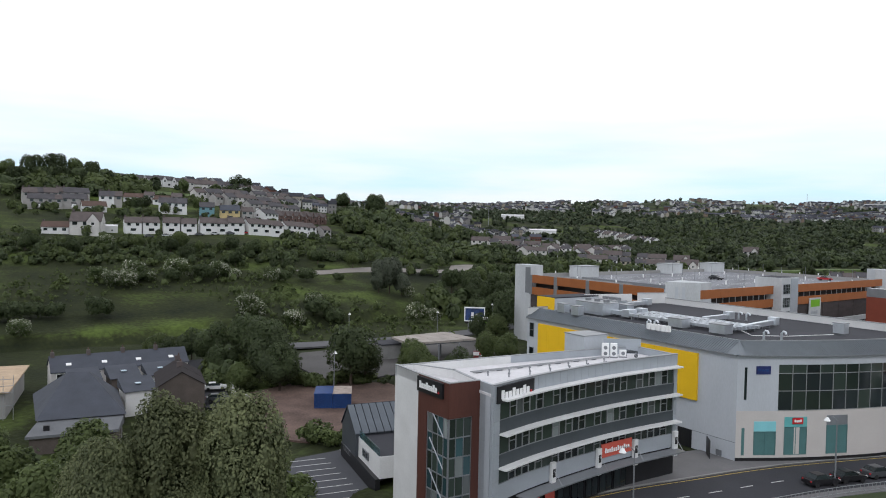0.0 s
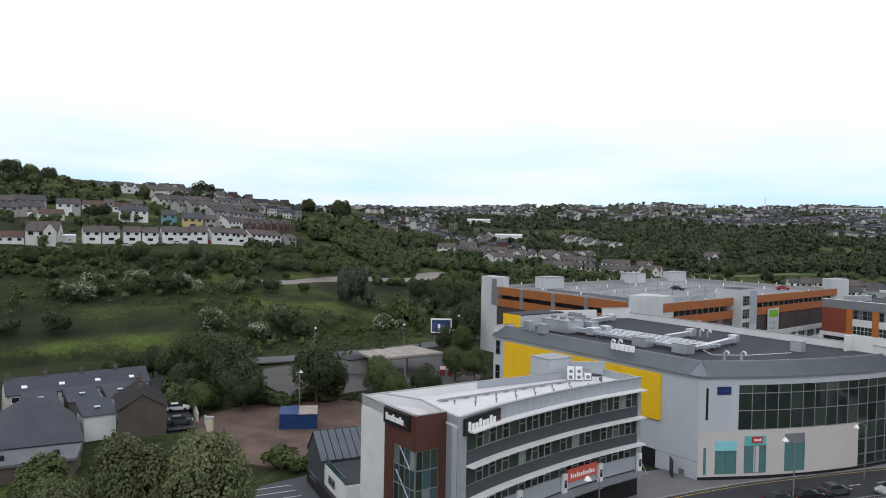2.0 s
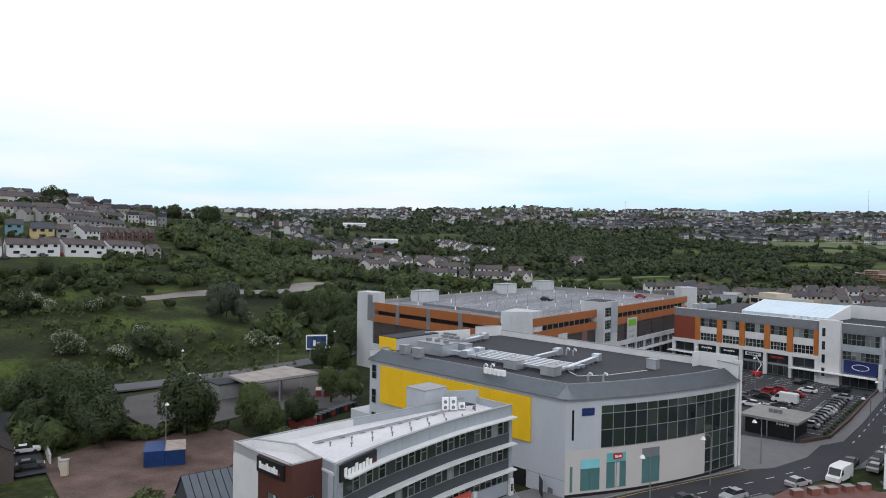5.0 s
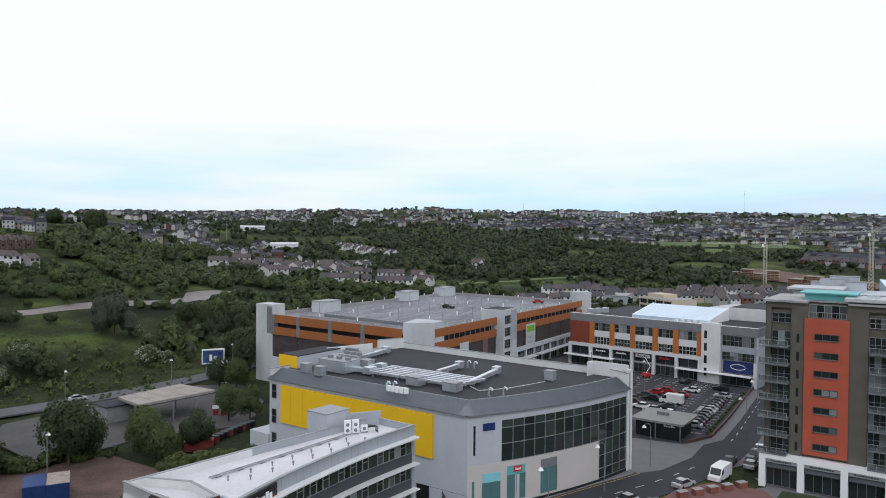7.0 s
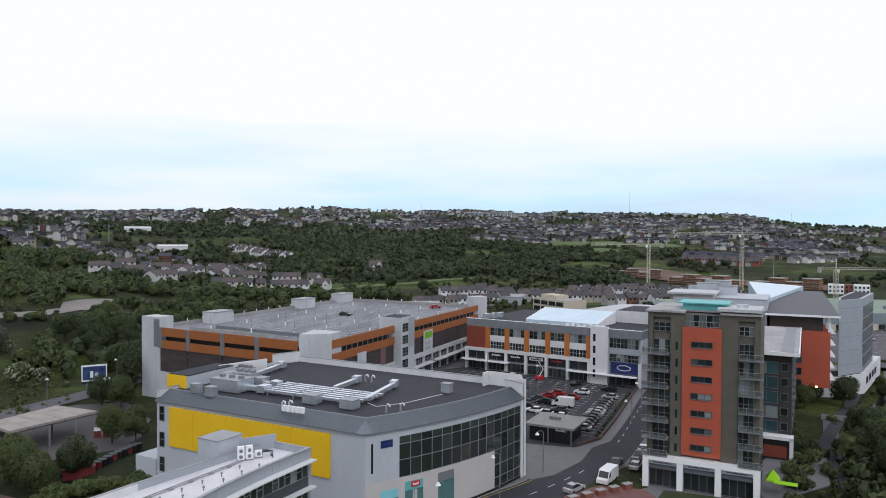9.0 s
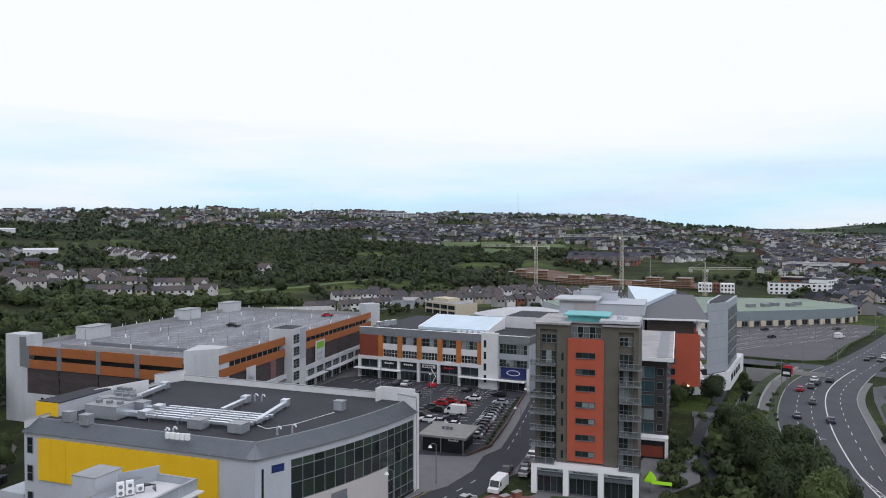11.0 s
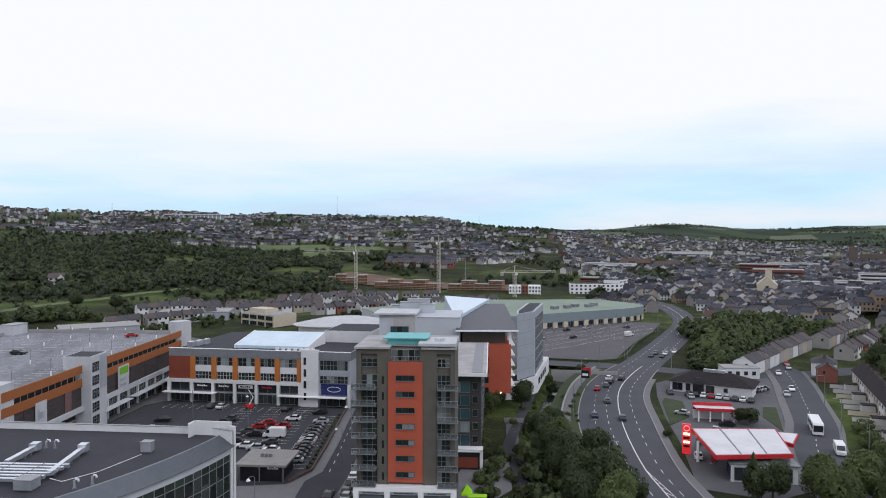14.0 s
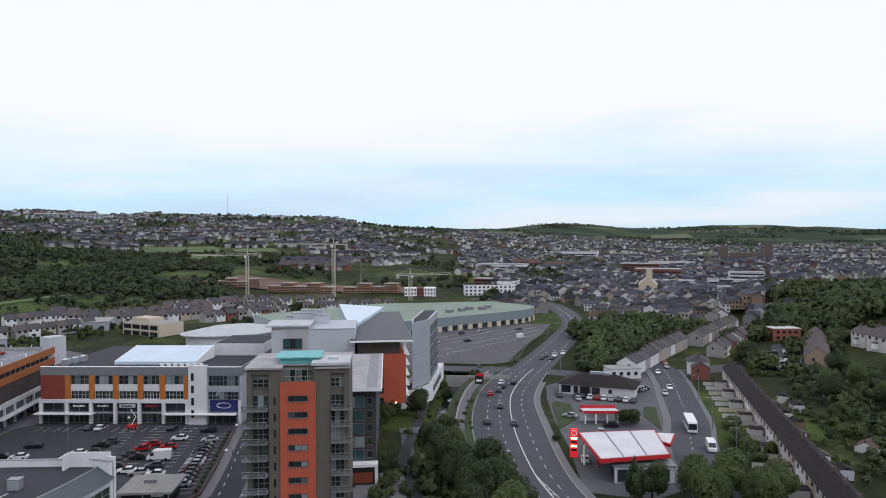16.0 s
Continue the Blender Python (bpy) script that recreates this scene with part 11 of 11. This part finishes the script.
# ---- street lamps, signs, parasol ----
def street_lamp(x, y, h, turn, z=0.0, globe=True):
    o = thing("street_lamp", (x, y, z), "dark steel street lamp with a curved arm and pale head", "street lamp", "street lamps")
    c, s = math.cos(radians(turn)), math.sin(radians(turn))
    part("post", Mesh().cyl(x, y, z, z + h, 0.11, 7, 0.07), MIDG, o)
    part("arm", Mesh().tube([(x, y, z + h), (x + 0.5 * c, y + 0.5 * s, z + h + 0.35), (x + 1.2 * c, y + 1.2 * s, z + h + 0.2)], 0.05, 5), MIDG, o)
    if globe:
        part("shade", Mesh().cyl(x + 1.25 * c, y + 1.25 * s, z + h - 0.35, z + h + 0.05, 0.42, 10, 0.15), LETTER, o)
    else:
        part("head", Mesh().box(x + 1.4 * c, y + 1.4 * s, z + h + 0.1, 0.9, 0.3, 0.15, turn), STEEL, o)


for x, y, h, t in ((0.7, 99.1, 8.0, 150), (-17.6, 73.0, 8.0, 180), (9.6, 114.4, 7.5, 200), (18.6, 127.8, 7.5, 200), (41.5, 153.0, 7.5, 160), (49.0, 172.0, 7.5, 160), (60.5, 199.0, 7.5, 160), (26, 191, 8, 90), (13, 205, 8, 90)):
    street_lamp(x, y, h, t)
for p in RL[10:56:5]:
    street_lamp(p[0] - 1.2, p[1] + 0.9, 9.5, -40, 0.1, False)
for x, y in ((188.5, 147.0), (166.0, 124.5), (150, 105.5), (204, 162), (190, 300), (215, 300), (240, 316), (205, 275), (168, 214), (182, 206)):
    street_lamp(x, y, 8.5, 140, 0.1, False)
for x, y, z in ((-91.0, 128.0, -2.4), (-118, 158, -2.3), (-101, 178, -2.3), (-84.0, 108.0, -2.4), (-96, 205, -2)):
    street_lamp(x, y, 8.5, 120, z, True)
um = thing("market_parasol", (56.4, 118.6, 0), "lime green parasol with a pointed top", "parasol")
part("pole", Mesh().cyl(56.4, 118.6, 0, 3.4, 0.05, 6), STEEL, um)
cn = Mesh()
sq = [(56.4 + 1.5 * math.cos(a), 118.6 + 1.5 * math.sin(a)) for a in [radians(20 + 90 * k) for k in range(4)]]
for k in range(4):
    a, b = sq[k], sq[(k + 1) % 4]
    cn.face((*a, 2.4), (*b, 2.4), (56.4, 118.6, 4.0))
    cn.face((*a, 2.1), (*b, 2.1), (*b, 2.4), (*a, 2.4))
part("canopy", cn, LIME, um)
fl = thing("lime_awning", (59, 119, 0), "flat lime green awning", "awning")
part("cloth", Mesh().box(57.6, 116.6, 2.2, 3.6, 1.6, 0.12, -27), LIME, fl)
for dx, dy in ((-1.5, 0.7), (1.5, -0.8)):
    part("leg", Mesh().cyl(57.6 + dx, 116.6 + dy, 0, 2.2, 0.04, 5), STEEL, fl)
for x, y, mt, lb in ((136.0, 194.2, RED, "red and white pole sign"), (133.0, 190.6, BLACK, "dark hanging pole sign")):
    g = thing("pole_sign", (x, y, 0), lb + " beside the road", "sign")
    part("post", Mesh().cyl(x, y, 0, 6.5, 0.12, 6), MIDG, g)
    part("board", Mesh().box(x, y, 4.4, 2.6, 0.3, 2.6, -45), mt, g)
    part("board_mark", Mesh().box(x - 0.15, y - 0.15, 5.2, 1.8, 0.3, 0.7, -45), LETTER, g)
# low planters on the red paving
for k in range(5):
    x, y = 21.5 + k * 2.6, 113.6 + k * 1.5
    pl = thing("brick_planter", (x, y, 0.14), "low red brick planter with shrubs", "planter", "brick planters")
    part("box", Mesh().box(x, y, 0.14, 1.6, 1.0, 0.9, 30), BRICK, pl)
    part("rim", Mesh().box(x, y, 1.04, 1.7, 1.1, 0.08, 30), CONC, pl)


# ---- skips, bins and fuel pumps in the old yard ----
def yard_clutter():
    maroon = mat("maroon_steel", (0.16, 0.025, 0.025), 0.6, vary=0.25)
    x, y = -67.9, 130.2
    g = land(x, y)
    o = thing("skip_container", (x, y, g), "open maroon steel skip with ribbed sides", "skip")
    part("body", Mesh().box(x, y, g, 5.4, 2.2, 1.9, 24), maroon, o)
    part("rim", Mesh().box(x, y, g + 1.9, 5.6, 2.4, 0.12, 24), maroon, o)
    part("load", Mesh().box(x, y, g + 2.02, 4.6, 1.7, 0.22, 24), DIRT, o, "rubble heaped in the skip")
    c, q = math.cos(radians(24)), math.sin(radians(24))
    for k in range(6):
        u = -2.4 + 0.96 * k
        part("rib", Mesh().box(x + u * c + 1.14 * q, y + u * q - 1.14 * c, g + 0.03, 0.1, 0.1, 1.85, 24), maroon, o)
    for k in range(9):
        t = k / 8
        x, y = -66.1 + 3.5 * t, 133.4 + 9.7 * t
        g = land(x, y)
        o = thing("wheeled_bin", (x, y, g), "dark wheeled bin with a sloping lid in the yard", "bin", "row of bins")
        part("body", Mesh().prism([(x - 0.75, y - 0.55), (x + 0.75, y - 0.55), (x + 0.75, y + 0.55), (x - 0.75, y + 0.55)], g + 0.15, g + 1.3), BLACK if k % 3 else maroon, o)
        part("lid", Mesh().box(x, y, g + 1.3, 1.6, 1.2, 0.16, 0), DARKG, o)
        for u in (-0.6, 0.6):
            part("wheel", Mesh().tube([(x + u, y - 0.5, g + 0.1), (x + u, y - 0.4, g + 0.1)], 0.1, 7), TYRE, o)
    for x, y in ((-77.5, 156.5), (-75.5, 156.6)):
        g = max(-2.32, land(x, y))
        o = thing("fuel_pump", (x, y, g), "old maroon and white fuel pump", "fuel pump", "old fuel pumps")
        part("cabinet", Mesh().box(x, y, g, 1.3, 0.7, 1.5, 20), maroon, o)
        part("head", Mesh().box(x, y, g + 1.5, 1.35, 0.75, 0.9, 20), LETTER, o)
        part("cap", Mesh().box(x, y, g + 2.4, 1.45, 0.85, 0.15, 20), maroon, o)


yard_clutter()
